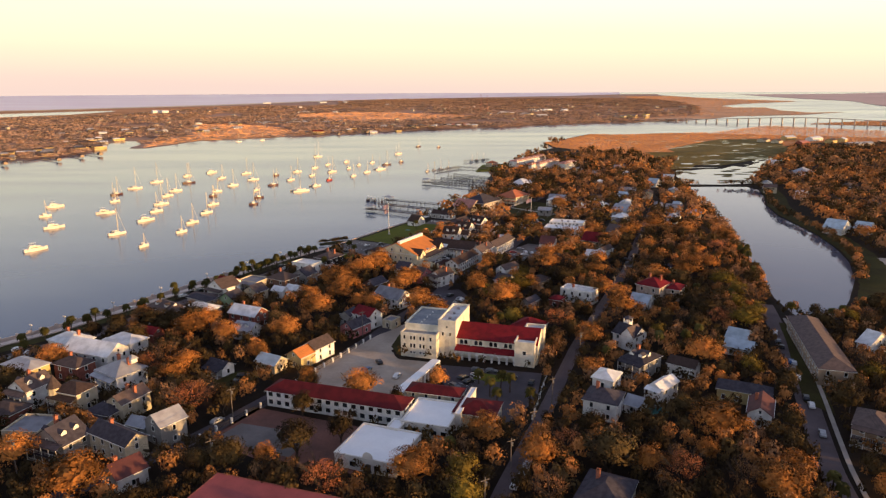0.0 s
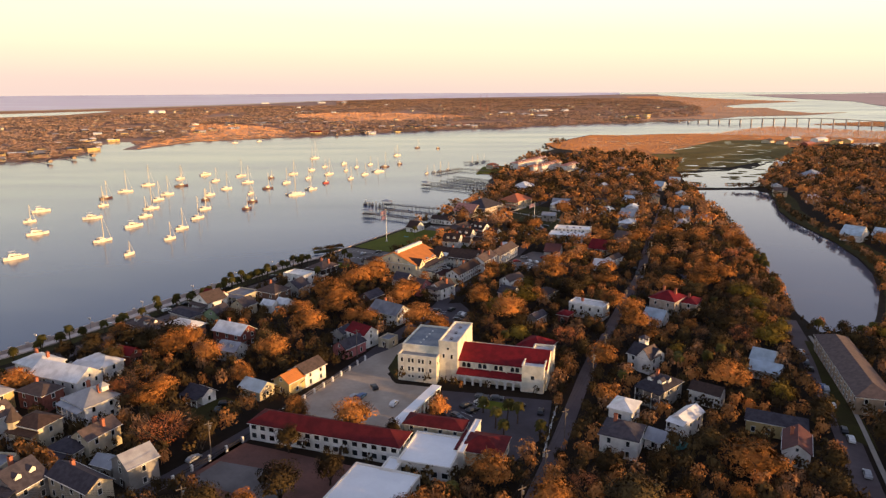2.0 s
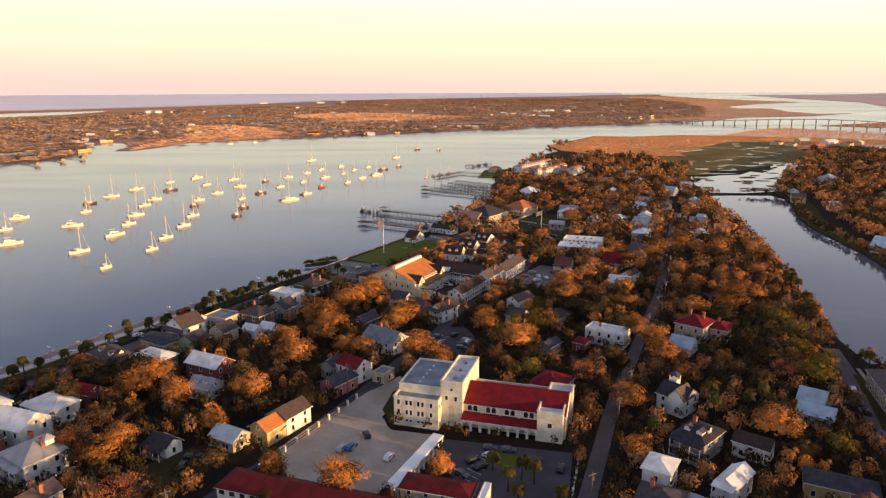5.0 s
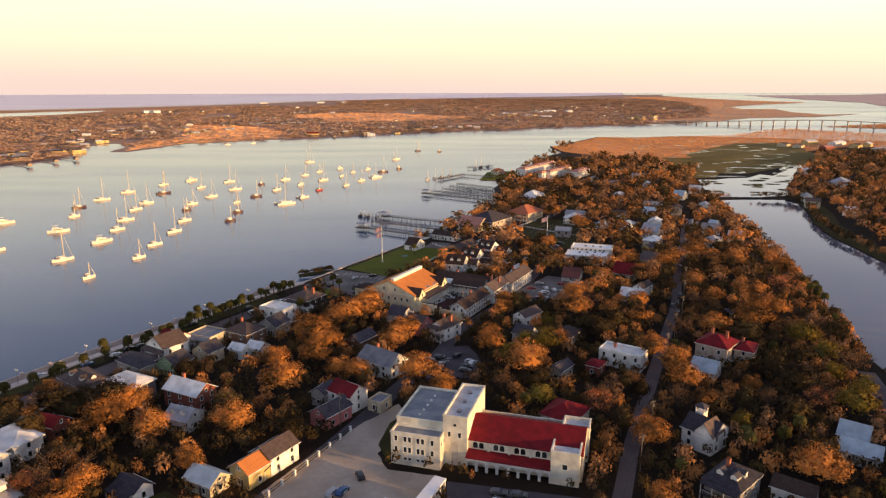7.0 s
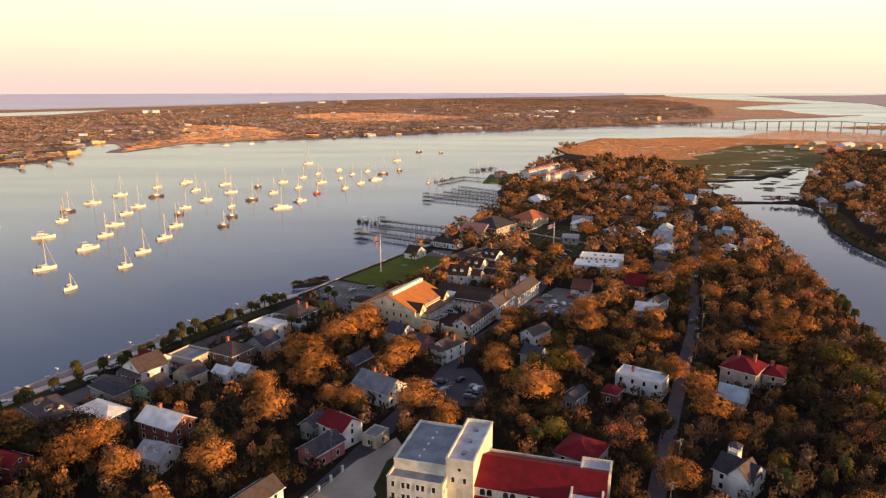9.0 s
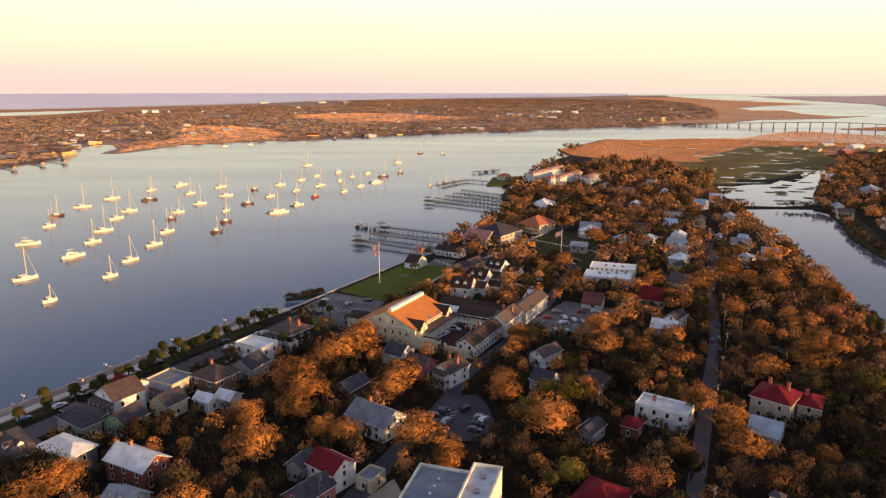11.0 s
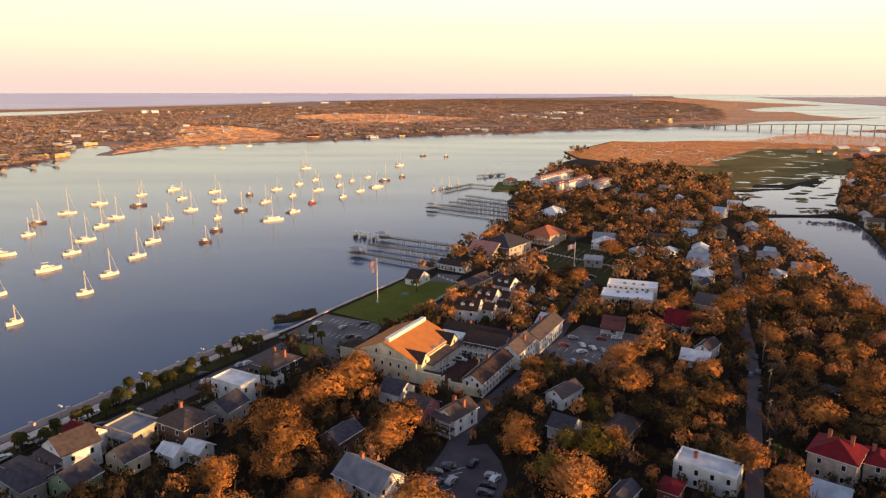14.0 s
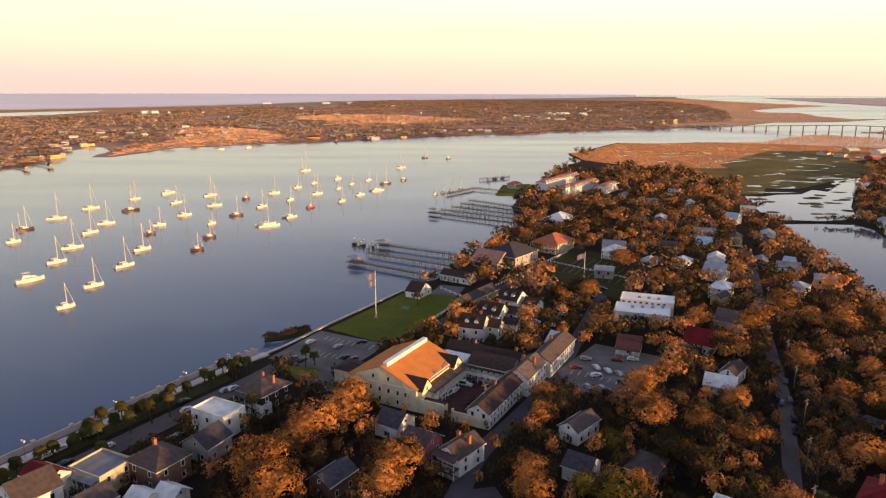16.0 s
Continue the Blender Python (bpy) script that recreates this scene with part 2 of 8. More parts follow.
def smooth_line(pts, n=6, closed=False):
    """A Catmull-Rom line through a few points."""
    p = [Vector((*q[:2], 0)) for q in pts]
    out = []
    count = len(p) if closed else len(p) - 1
    for i in range(count):
        if closed:
            a, b, c, d = p[i - 1], p[i], p[(i + 1) % len(p)], p[(i + 2) % len(p)]
        else:
            a, b, c, d = p[max(i - 1, 0)], p[i], p[i + 1], p[min(i + 2, len(p) - 1)]
        for k in range(n):
            t = k / n
            out.append(0.5 * (2 * b + (c - a) * t + (2 * a - 5 * b + 4 * c - d) * t * t + (3 * b - a - 3 * c + d) * t ** 3))
    if not closed:
        out.append(p[-1])
    return out


# Beyond FAR the distance is drawn together on a gentle even rise, so that the horizon of the round earth stands within the camera's reach.
FAR, REACH, EYE_H, HUB = 1500.0, 4880.0, 100.0, Vector((0, 85, 0))
RISE = 72.6 / (REACH - FAR)


def set_far(p):
    off = Vector((p[0] - HUB.x, p[1] - HUB.y, 0))
    d = off.length
    if d <= FAR:
        return Vector(p)
    k = (1 + RISE * FAR / EYE_H) / (1 + d * RISE / EYE_H)
    return Vector((HUB.x + off.x * k, HUB.y + off.y * k, EYE_H - (EYE_H - p[2]) * k))


def inside(x, y, pts):
    hit = False
    for a, b in zip(pts, pts[-1:] + pts[:-1]):
        if (a[1] > y) != (b[1] > y) and x < (b[0] - a[0]) * (y - a[1]) / (b[1] - a[1]) + a[0]:
            hit = not hit
    return hit


from mathutils.geometry import tessellate_polygon


def region(name, outline, mat, z, holes=(), skirt=0.0, far=False, label="", kind="structure", rough=0.0, category=""):
    """A level sheet with the given outline (and holes), with a bank down to below the water where it has a skirt."""
    loops = []
    for loop in (outline, *holes):
        pts = []
        for a, b in zip(loop, loop[1:] + loop[:1]):
            a, b = Vector((a[0], a[1], 0)), Vector((b[0], b[1], 0))
            steps = max(1, min(40, int((b - a).length / (rough * 3)))) if rough else 1
            for k in range(steps):
                p = a.lerp(b, k / steps)
                if rough:
                    s = 0.35 / rough
                    p = p + rough * Vector((noise.noise(p * s), noise.noise(p * s + Vector((9, 4, 2))), 0))
                pts.append(Vector((p.x, p.y, z)))
        loops.append(pts)
    flat = [p for lp in loops for p in lp]
    bm = bmesh.new()
    vs = [bm.verts.new(p) for p in flat]
    for tri in tessellate_polygon(loops):
        try:
            bm.faces.new([vs[i] for i in tri])
        except ValueError:
            pass
    if skirt:
        start = 0
        for lp in loops:
            low = [bm.verts.new((p.x, p.y, z - skirt)) for p in lp]
            for k in range(len(lp)):
                bm.faces.new((vs[start + k], vs[start + (k + 1) % len(lp)], low[(k + 1) % len(lp)], low[k]))
            start += len(lp)
    if far:
        bm.faces.ensure_lookup_table()
        low, high = min(v.co.y for v in bm.verts), max(v.co.y for v in bm.verts)
        for d in list(range(1200, 3400, 130)) + [3600, 3900, 4300, 4800, 5400, 6200, 7200, 8600, 10500]:
            if low < d < high:
                bmesh.ops.bisect_plane(bm, geom=bm.verts[:] + bm.edges[:] + bm.faces[:], plane_co=(0, d, 0), plane_no=(0, 1, 0))
        for d in list(range(-2400, 2600, 200)) + [-3200, 3200, 4500, 6000]:
            bmesh.ops.bisect_plane(bm, geom=bm.verts[:] + bm.edges[:] + bm.faces[:], plane_co=(d, 0, 0), plane_no=(1, 0, 0))
        for v in bm.verts:
            v.co = set_far(v.co)
    bmesh.ops.recalc_face_normals(bm, faces=bm.faces)
    for f in bm.faces:
        if f.normal.z < -0.5:
            f.normal_flip()
    ob = part(name, bm, mat)
    return tagged(ob, label, category, kind=kind)


def strip(name, pts, width, mat, z, label="", n=6, thick=0.0, category=""):
    """A road, path or wall along a line."""
    line = smooth_line(pts, n)
    bm = bmesh.new()
    prev = None
    for i, p in enumerate(line):
        d = (line[min(i + 1, len(line) - 1)] - line[max(i - 1, 0)]).normalized()
        s = Vector((-d.y, d.x, 0)) * width / 2
        row = [p + s, p - s]
        row = [bm.verts.new((q.x, q.y, z)) for q in row] + ([bm.verts.new((q.x, q.y, z - thick)) for q in row] if thick else [])
        if prev:
            bm.faces.new((prev[1], row[1], row[0], prev[0]))
            if thick:
                bm.faces.new((prev[0], row[0], row[2], prev[2]))
                bm.faces.new((prev[3], row[3], row[1], prev[1]))
        elif thick:
            bm.faces.new((row[0], row[2], row[3], row[1]))
        prev = row
    if thick:
        bm.faces.new((prev[1], prev[3], prev[2], prev[0]))
    bmesh.ops.recalc_face_normals(bm, faces=bm.faces)
    return tagged(part(name, bm, mat), label, category, kind="structure")


# ---- the lie of the land ----
WATER_Z = -0.9
SHORE = [(-420, -296.3), (-300, 57.1), (-232, 174.9), (-175, 251.5), (-155, 276.2), (-131, 318.6), (-103, 368.1), (-79, 408.2), (-66, 428.2), (-53, 452.9), (-31, 491.8), (-18, 514.2),
         (-6, 528.3), (12, 579), (34, 627.3), (54, 680.3), (58, 771), (78, 834.6), (102, 920.6), (140, 1034.9), (172, 1120.9), (203, 1172), (198, 1262),
         (200, 1290), (235, 1318), (264, 1392), (340, 1527), (420, 1508), (508, 1543), (640, 1582), (760, 1706.3), (886, 1841.8), (1000, 1659.2), (1090, 1529.6), (2200, 1400), (2200, -296.3)]
POND = [(160, 284.5), (181, 284.5), (197, 305.7), (221, 341), (240, 377.5), (252, 410.5), (262, 451.8), (268, 494.2), (272, 528.3), (285, 575.4), (306, 622.6), (322, 669.7),
        (320, 690.9), (290, 694.4), (262, 692.1), (244, 646.1), (232, 587.2), (222, 528.3), (205, 457.6), (192, 410.5), (178, 361), (163, 309.2)]
CREEK = [(262, 707), (300, 702), (335, 712), (366, 775), (407, 841), (454, 915), (500, 985), (525, 1000), (505, 1005), (465, 965), (440, 925), (397, 870), (388, 884), (361, 853), (334, 848), (313, 835),
         (296, 838), (276, 776)]


def ring_sheet(name, mat, label):
    """The water: one sheet out to the horizon."""
    bm = bmesh.new()
    radii = [0, 150, 400, 800, 1500, 1900, 2300, 2700, 3200, 3800, 4500, 5500, 7000, 9000, 12000, 17800]
    n = 96
    rows = []
    for r in radii[1:]:
        rows.append([bm.verts.new(set_far((HUB.x + r * math.sin(k * 2 * math.pi / n), HUB.y + r * math.cos(k * 2 * math.pi / n), WATER_Z))) for k in range(n)])
    mid = bm.verts.new((HUB.x, HUB.y, WATER_Z))
    for k in range(n):
        bm.faces.new((mid, rows[0][(k + 1) % n], rows[0][k]))
        for a, b in zip(rows, rows[1:]):
            bm.faces.new((a[k], a[(k + 1) % n], b[(k + 1) % n], b[k]))
    for f in bm.faces:
        f.smooth = True
    bmesh.ops.recalc_face_normals(bm, faces=bm.faces)
    return tagged(part(name, bm, mat), label, "water", kind="structure")


river = ring_sheet("water", WATER, "calm blue-grey river and sea in evening light")
# open sea beyond the island: rougher, with the sky's pink reflection in its colour
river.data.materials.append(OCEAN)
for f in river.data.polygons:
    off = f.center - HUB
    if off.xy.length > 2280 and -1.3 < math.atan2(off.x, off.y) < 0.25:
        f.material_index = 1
ground = region("ground", SHORE, GROUND, 0.0, holes=(POND, CREEK), skirt=2.0, label="town ground of grass and soil, coloured dark as in shade", category="ground")
pond = region("water_pond", POND, STILL, -0.5, label="still grey lake between wooded banks", category="water")
creek_water = region("water_creek", CREEK, STILL, -0.5, label="tidal creek water in the marsh", category="water")

# land across the river, with the ocean behind it
NEAR_BANK = [(-2600, 363), (-1000, 564), (-680, 940), (-643, 999), (-614, 1006), (-599, 1039), (-580, 1083), (-585, 1176), (-634, 1302), (-645, 1390), (-616, 1387), (-566, 1297),
             (-551, 1208), (-520, 1206), (-503, 1280), (-484, 1378), (-436, 1406), (-335, 1490), (-269, 1514), (-200, 1566), (-129, 1645), (-21, 1728), (66, 1771), (156, 1789), (258, 1891),
             (361, 1942), (448, 1998), (534, 1989), (645, 2082), (741, 2109), (869, 2214), (1090, 2469), (1354, 2542)]
EAST_END = [(1681, 2810), (1517, 2766), (1539, 3062), (1690, 3510), (1529, 3541), (1614, 3888), (2010, 4409), (2675, 5050), (2676, 5878), (2728, 7009), (3258, 10084)]
COAST = [(3888, 12039), (3150, 11860), (2349, 10610), (1759, 9570), (906, 8881), (162, 8018), (-437, 7099), (-913, 6369), (-1158, 5615), (-1334, 5017), (-1438, 4685), (-1664, 4280),
         (-1854, 3940), (-2016, 3650), (-2216, 3496), (-2600, 3100), (-4200, 2248)]
FAR_SHORE = NEAR_BANK + EAST_END + COAST
BANK_MARSH = [(-525, 1218), (-556, 1310), (-562, 1431), (-559, 1556), (-726, 2052), (-652, 2113), (-535, 2001), (-410, 1841), (-341, 1641), (-339, 1512), (-390, 1446), (-441, 1416), (-490, 1390), (-508, 1294)]
MEADOW = [(-595, 2874), (-451, 3138), (-186, 3022), (11, 2789), (163, 2647), (133, 2489), (-48, 2322), (-224, 2178), (-310, 2149), (-426, 2412), (-518, 2571)]
EAST = [(585, 2053), (731, 2364), (973, 2538), (1406, 3679), (1843, 5287), (1984, 6459), (2205, 8295), (2865, 8645), (2728, 7009), (2676, 5878), (2675, 5050), (2010, 4409), (1614, 3888),
        (1529, 3541), (1690, 3510), (1539, 3062), (1517, 2766), (1681, 2810), (1354, 2542), (1090, 2469), (869, 2214), (656, 2118)]
BRIDGE_ISLE = [(1041, 1904), (1193, 1987), (1363, 2077), (2300, 2250), (2200, 1850), (1311, 1707), (1167, 1774), (1104, 1837)]
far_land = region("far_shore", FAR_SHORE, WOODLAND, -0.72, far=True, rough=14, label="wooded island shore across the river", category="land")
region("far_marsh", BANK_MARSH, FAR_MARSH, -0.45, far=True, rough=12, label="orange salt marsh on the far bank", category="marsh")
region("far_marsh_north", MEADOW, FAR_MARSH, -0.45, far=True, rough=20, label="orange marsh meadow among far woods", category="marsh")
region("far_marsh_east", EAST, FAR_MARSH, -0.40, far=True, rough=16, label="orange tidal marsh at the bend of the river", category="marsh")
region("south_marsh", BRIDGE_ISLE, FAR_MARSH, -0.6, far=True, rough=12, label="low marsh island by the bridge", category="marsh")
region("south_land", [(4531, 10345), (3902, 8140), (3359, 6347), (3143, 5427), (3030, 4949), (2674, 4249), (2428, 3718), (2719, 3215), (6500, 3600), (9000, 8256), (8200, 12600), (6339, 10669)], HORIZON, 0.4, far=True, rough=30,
       label="pale hazy wooded land at the horizon", category="land")
region("dunes", [(-1629, 2378), (-1627, 2560), (-1371, 2859), (-1367, 3751), (-1096, 4388), (-1157, 4633), (-1554, 4267), (-2020, 3657), (-2346, 3435), (-2700, 3200), (-2300, 2500)], MARSH, -0.5, far=True, rough=12,
       label="brown dune grass behind the beach", category="dunes")
SANDS = [(-2600, 3100), (-2216, 3496), (-2016, 3650), (-1854, 3940), (-1664, 4280), (-1438, 4685), (-1334, 5017), (-1158, 5615), (-913, 6369)]
region("beach", SANDS + [(x - 150, y + 110) for x, y in SANDS[::-1]], SAND, -0.2, far=True, rough=10, label="pale sand beach on the ocean", category="beach")
region("inlet_water", [(-1728, 2524), (-1715, 2700), (-1584, 2951), (-1590, 3319), (-1649, 3502), (-1797, 3351), (-1947, 3069), (-2013, 2945), (-1900, 2600)], WATER, -0.2, far=True, rough=8,
       label="pale lagoon behind the beach", category="water")

# marsh of this bank
SALT = [[(203, 1172), (201, 1259), (203, 1286), (237, 1312), (268, 1387), (342, 1518), (420, 1500), (508, 1535), (640, 1575), (760, 1697), (886, 1830), (998, 1650), (1085, 1520), (1500, 1470), (1350, 1282),
         (980, 1258), (700, 1247), (560, 1141), (440, 1070), (330, 1076), (318, 990), (288, 930), (262, 1040), (240, 1120)]]
region("marsh", SALT[0], MARSH, 0.25, rough=7, label="wide orange salt marsh", category="marsh")
region("marsh_green", [(300, 1076.1), (440, 1067.8), (560, 1135), (640, 1140.9), (600, 1046.6), (530, 999.5), (470, 973.6), (420, 922.9), (372, 879.4), (340, 887.6), (318, 844), (290, 840.5),
                       (270, 905.3), (262, 999.5)], MARSH_GREEN, 0.2, rough=5, label="green-brown marsh flats", category="marsh")
region("marsh_green_north", [(305, 906), (378, 1062), (379, 1122), (463, 1231), (553, 1340), (640, 1342), (613, 1204), (575, 1094), (511, 1010), (444, 938)], MARSH_GREEN, 0.29, rough=9, label="green marsh flats among tidal pools", category="marsh")

# streets, yards and quays
road_bay = strip("road_bayfront", [(-296, 33.6), (-228, 149), (-166, 236.2), (-146, 262.1), (-122, 304.5), (-94, 354), (-72, 390.5), (-57, 412.9), (-42, 384.6)], 9, STREET, 0.05,
                 "asphalt avenue along the sea wall", category="road")
strip("pavement_bayfront", [(-303, 50.1), (-237, 167.9), (-178, 248), (-158, 272.7), (-134, 313.9), (-106, 363.4), (-83, 402.3), (-72, 417.6)], 3.6, SEAWALL, 0.55,
      "pale concrete promenade on the sea wall", thick=2.6, category="promenade")
strip("pavement_bayfront_inner", [(-290, 26.5), (-222, 141.9), (-159, 230.3), (-138, 256.2), (-114, 298.6), (-87, 346.9), (-66, 382.2)], 1.8, CONCRETE, 0.14, "concrete pavement beside the avenue", thick=0.3, category="pavement")
strip("road_street", [(3.5, 107), (10, 127.8), (17, 150.2), (34, 192.6), (47, 226.8), (60, 259.7), (97, 343.4), (112, 377.5), (139, 450.6), (165, 516.5), (196, 599)], 4.6, STREET, 0.05, "shaded asphalt street", category="lane")
strip("road_lake", [(87.5, 97), (92, 110), (98, 134), (104.5, 158), (113, 181), (123.5, 208), (133.5, 236), (142, 262), (149, 284), (154, 300)], 6.8, STREET, 0.055, "asphalt street with parked cars by the lake", category="road")
strip("pavement_lake", [(97, 108), (103, 132.5), (109.5, 156), (118, 179), (128.5, 206), (138.5, 234), (147, 260), (153, 280)], 1.3, CONCRETE, 0.15, "concrete pavement beside the street", thick=0.3, category="pavement")
strip("road_school", [(-95, 149), (-72, 176.1), (-56, 202), (-42, 226.8), (-27, 257.4), (-14, 288), (0, 318.6), (8, 343.4), (22, 366.9), (38, 396.4), (52, 431.7), (66, 467.1), (80, 504.8)], 6.0, ASPHALT, 0.06, "narrow asphalt street", category="road")
strip("road_barracks", [(-8, 448.2), (4, 467.1), (18, 493), (34, 518.9), (54, 549.5), (74, 580.2), (98, 624.9)], 6.5, ASPHALT, 0.06, "grey asphalt road along the barracks", category="road")
strip("road_cross", [(-150, 128), (-72, 112), (-30, 107), (4, 103), (60, 97), (90, 94)], 7, ASPHALT, 0.045, "cross street under trees", category="road")
strip("causeway", [(196, 599), (232, 702.7), (262, 699.1), (300, 698), (340, 702.7), (380, 669.7)], 5, GROUND, 0.3, "low earth causeway across the lake", thick=1.4, category="causeway")
strip("sea_wall", [(-72.5, 417.8), (-66.3, 427.6), (-53.4, 452.4), (-31.4, 491.3), (-18.5, 513.6)], 1.1, SEAWALL, 0.45, "low concrete sea wall along the car park and lawn", thick=1.6, category="parapet")
region("parking_lot", [(-70.5, 413.5), (-55.5, 444.5), (-25, 428.5), (-40, 399.9)], WORN, 0.07, label="asphalt car park by the water", category="car park")
region("lawn", [(-53, 447), (-30, 487.1), (-18, 510.6), (-6, 504.8), (7, 490.6), (-8, 455.3), (-21, 425.8)], LAWN, 0.09, label="mown green parade lawn", category="lawn")
region("lawn_corner", [(-64, 407), (-50, 405.2), (-47, 395.2), (-55, 394)], LAWN, 0.08, label="small green lawn by the car park", category="lawn")
region("gravel_yard", [(-41, 215), (-45, 226.8), (-38, 240.9), (-24, 262.1), (-13, 276.2), (-11, 270.3), (-14, 255), (-17, 245.6), (-14, 237.4), (-1, 233.8), (1, 226.8), (-11, 202), (-15, 196.1), (-36, 205.5)], GRAVEL, 0.08,
       label="pale shell gravel yard and drive", category="yard", rough=0.8)
region("lawn_convent", [(-14, 240.9), (-17.5, 250.3), (-15, 263.3), (-10, 270.3), (-8, 257.4)], DULL_LAWN, 0.10, label="dark green lawn beside the building", category="lawn")
region("school_court", [(-66, 178.5), (-57, 198.5), (-12, 180.8), (-22, 159.6), (-50, 167.9)], DIRT, 0.06, label="bare reddish earth playground", category="yard")
region("ball_court", [(-64, 178.5), (-59, 187.9), (-36, 180.8), (-40, 167.9)], WORN, 0.09, label="worn grey playground court", category="court")
region("convent_parking", [(2, 231.5), (38, 223.2), (33, 202), (22, 186.7), (8, 200.8), (2, 217.3)], ASPHALT, 0.07, label="asphalt car park before the arcade", category="car park")
region("parking_lot_south", [(40, 402.3), (60, 430.5), (84, 416.4), (66, 384.6), (42, 384.6)], WORN, 0.075, label="worn pale car park", category="car park")
region("parking_lot_garden", [(-9.9, 296.0), (-6.7, 309.8), (-2.7, 318.3), (1.4, 325.4), (11.6, 327.4), (14.7, 318.4), (15.9, 308.6), (12.9, 296.2)], ASPHALT, 0.08, label="dark asphalt car park among gardens", category="car park")
region("courtyard", [(-6, 383.4), (8, 399.9), (16, 387), (2, 363.4), (-2, 368.1)], COURT, 0.08, label="dark red brick courtyard", category="courtyard")
region("cemetery_lawn", [(52, 542.5), (82, 604.9), (122, 563.7), (100, 516.5), (84, 490.6)], DULL_LAWN, 0.07, label="green cemetery lawn", category="lawn")
LAKE_BANK = [(197, 300), (221, 337), (240, 374), (252, 408), (262, 450), (268, 492), (272, 526), (285, 573), (306, 620), (322, 668)]
region("lake_bank", LAKE_BANK + [(x + 16, y - 6) for x, y in LAKE_BANK[::-1]], DULL_LAWN, 0.05, label="rough grass bank along the lake", category="lawn", rough=1.2)
region("lake_path", [(232, 304.5), (250, 351.6), (262, 387), (268, 384.6), (258, 345.7), (246, 302.1)], CONCRETE, 0.06, label="pale path by the lake", category="path", rough=0.8)
region("bank", [(-77, 433), (-68, 436.5), (-60, 443), (-60, 447), (-67, 446), (-78, 438)], DULL_LAWN, -0.62, label="low grassy jetty of mud and reeds", category="bank", rough=0.8, skirt=0.4)
region("planting_island", [(16, 224), (24, 221), (26, 217), (20, 216), (13, 219)], LAWN, 0.16, skirt=0.16, label="kerbed planting island in the car park", category="island", rough=0.4)
region("verge_lake", [(124, 190), (134, 217), (141.5, 238), (150, 262), (153, 272), (148, 275), (139.5, 251), (128.5, 224), (119, 199)], DULL_LAWN, 0.1, label="grass verge before the apartment house", category="verge")
region("lot_lawn", [(-80, 218), (-70, 228), (-62, 222), (-66, 212), (-74, 208)], DULL_LAWN, 0.08, label="dark mown grass of an open lot", category="lawn")
region("lawn_cover", [(-22.9, 475.4), (-19.7, 474.4), (-18.9, 477.8), (-22.1, 478.8)], POOL, 0.13, label="small teal ground cover on the parade lawn", category="ground cover")
region("boathouse_yard", [(-9.3, 499.9), (3.7, 493.9), (8.7, 510.9), (-4.3, 515.9)], WORN, 0.1, label="grey asphalt yard by the boathouses", category="yard")
region("pool", [(66, 196), (72, 197.5), (73.5, 193), (67.5, 191.5)], POOL, 0.12, skirt=0.1, label="turquoise covered garden pool", category="pool")
region("verge_bayfront", [(-299, 54), (-232, 165), (-173, 241), (-152, 267), (-128, 309), (-100, 358), (-78, 394), (-82.5, 398.5), (-105.5, 364), (-133.5, 315), (-157.5, 273.5), (-178.5, 247.5), (-237.5, 171.5), (-304.5, 60)], DULL_LAWN, 0.1,
       label="grass verge between avenue and promenade", category="verge")


# ---- buildings ----
CACHE = {}


def shared(key, make, mat):
    if key not in CACHE:
        CACHE[key] = mesh_of(key if isinstance(key, str) else key[0], make(), mat)
    return CACHE[key]


def window_frame_bm(w, h, depth=0.08):
    """One connected frame: outer and inner edge, front and reveals, with the sill as its deeper foot."""
    bm = bmesh.new()
    t = 0.13
    outer = [(-w / 2 - t, -t), (w / 2 + t, -t), (w / 2 + t, h + t), (-w / 2 - t, h + t)]
    inner = [(-w / 2, 0), (w / 2, 0), (w / 2, h), (-w / 2, h)]
    o0 = [bm.verts.new((x, 0.02, z)) for x, z in outer]
    o1 = [bm.verts.new((x, -depth - (0.07 if z < 0 else 0), z)) for x, z in outer]
    i1 = [bm.verts.new((x, -depth, z)) for x, z in inner]
    i0 = [bm.verts.new((x, 0.0, z)) for x, z in inner]
    for a, b in ((o0, o1), (o1, i1), (i1, i0)):
        for k in range(4):
            bm.faces.new((a[k], a[(k + 1) % 4], b[(k + 1) % 4], b[k]))
    bmesh.ops.recalc_face_normals(bm, faces=bm.faces)
    return bm


def window(parent, m, w=1.0, h=1.6):
    """A sash window: white frame with sill, and its dark pane."""
    f = part("window", shared(("window_frame", w, h), lambda: window_frame_bm(w, h), TRIM), TRIM, parent, at=m)
    part("pane", shared(("pane", w, h), lambda: boxed(-w / 2, -0.045, 0, w / 2, -0.01, h), GLASS), GLASS, f)
    return f


def facade(parent, w, d, side, rows, every=3.2, wide=1.0, high=1.5, skip=0, edge=0.0):
    """Windows in rows along one side of a w by d body (0 front, 1 right, 2 back, 3 left)."""
    length = w if side in (0, 2) else d
    n = max(1, int((length - 1.2) / every))
    turn = pose(0, 0, 0, 0, 0, 90 * side)
    out = (d if side in (0, 2) else w) / 2 + edge
    for z in rows:
        for k in range(n):
            if skip and k % skip == skip - 1:
                continue
            x = (k + 0.5) * length / n - length / 2
            window(parent, turn @ pose(x, -out, z), wide, high)


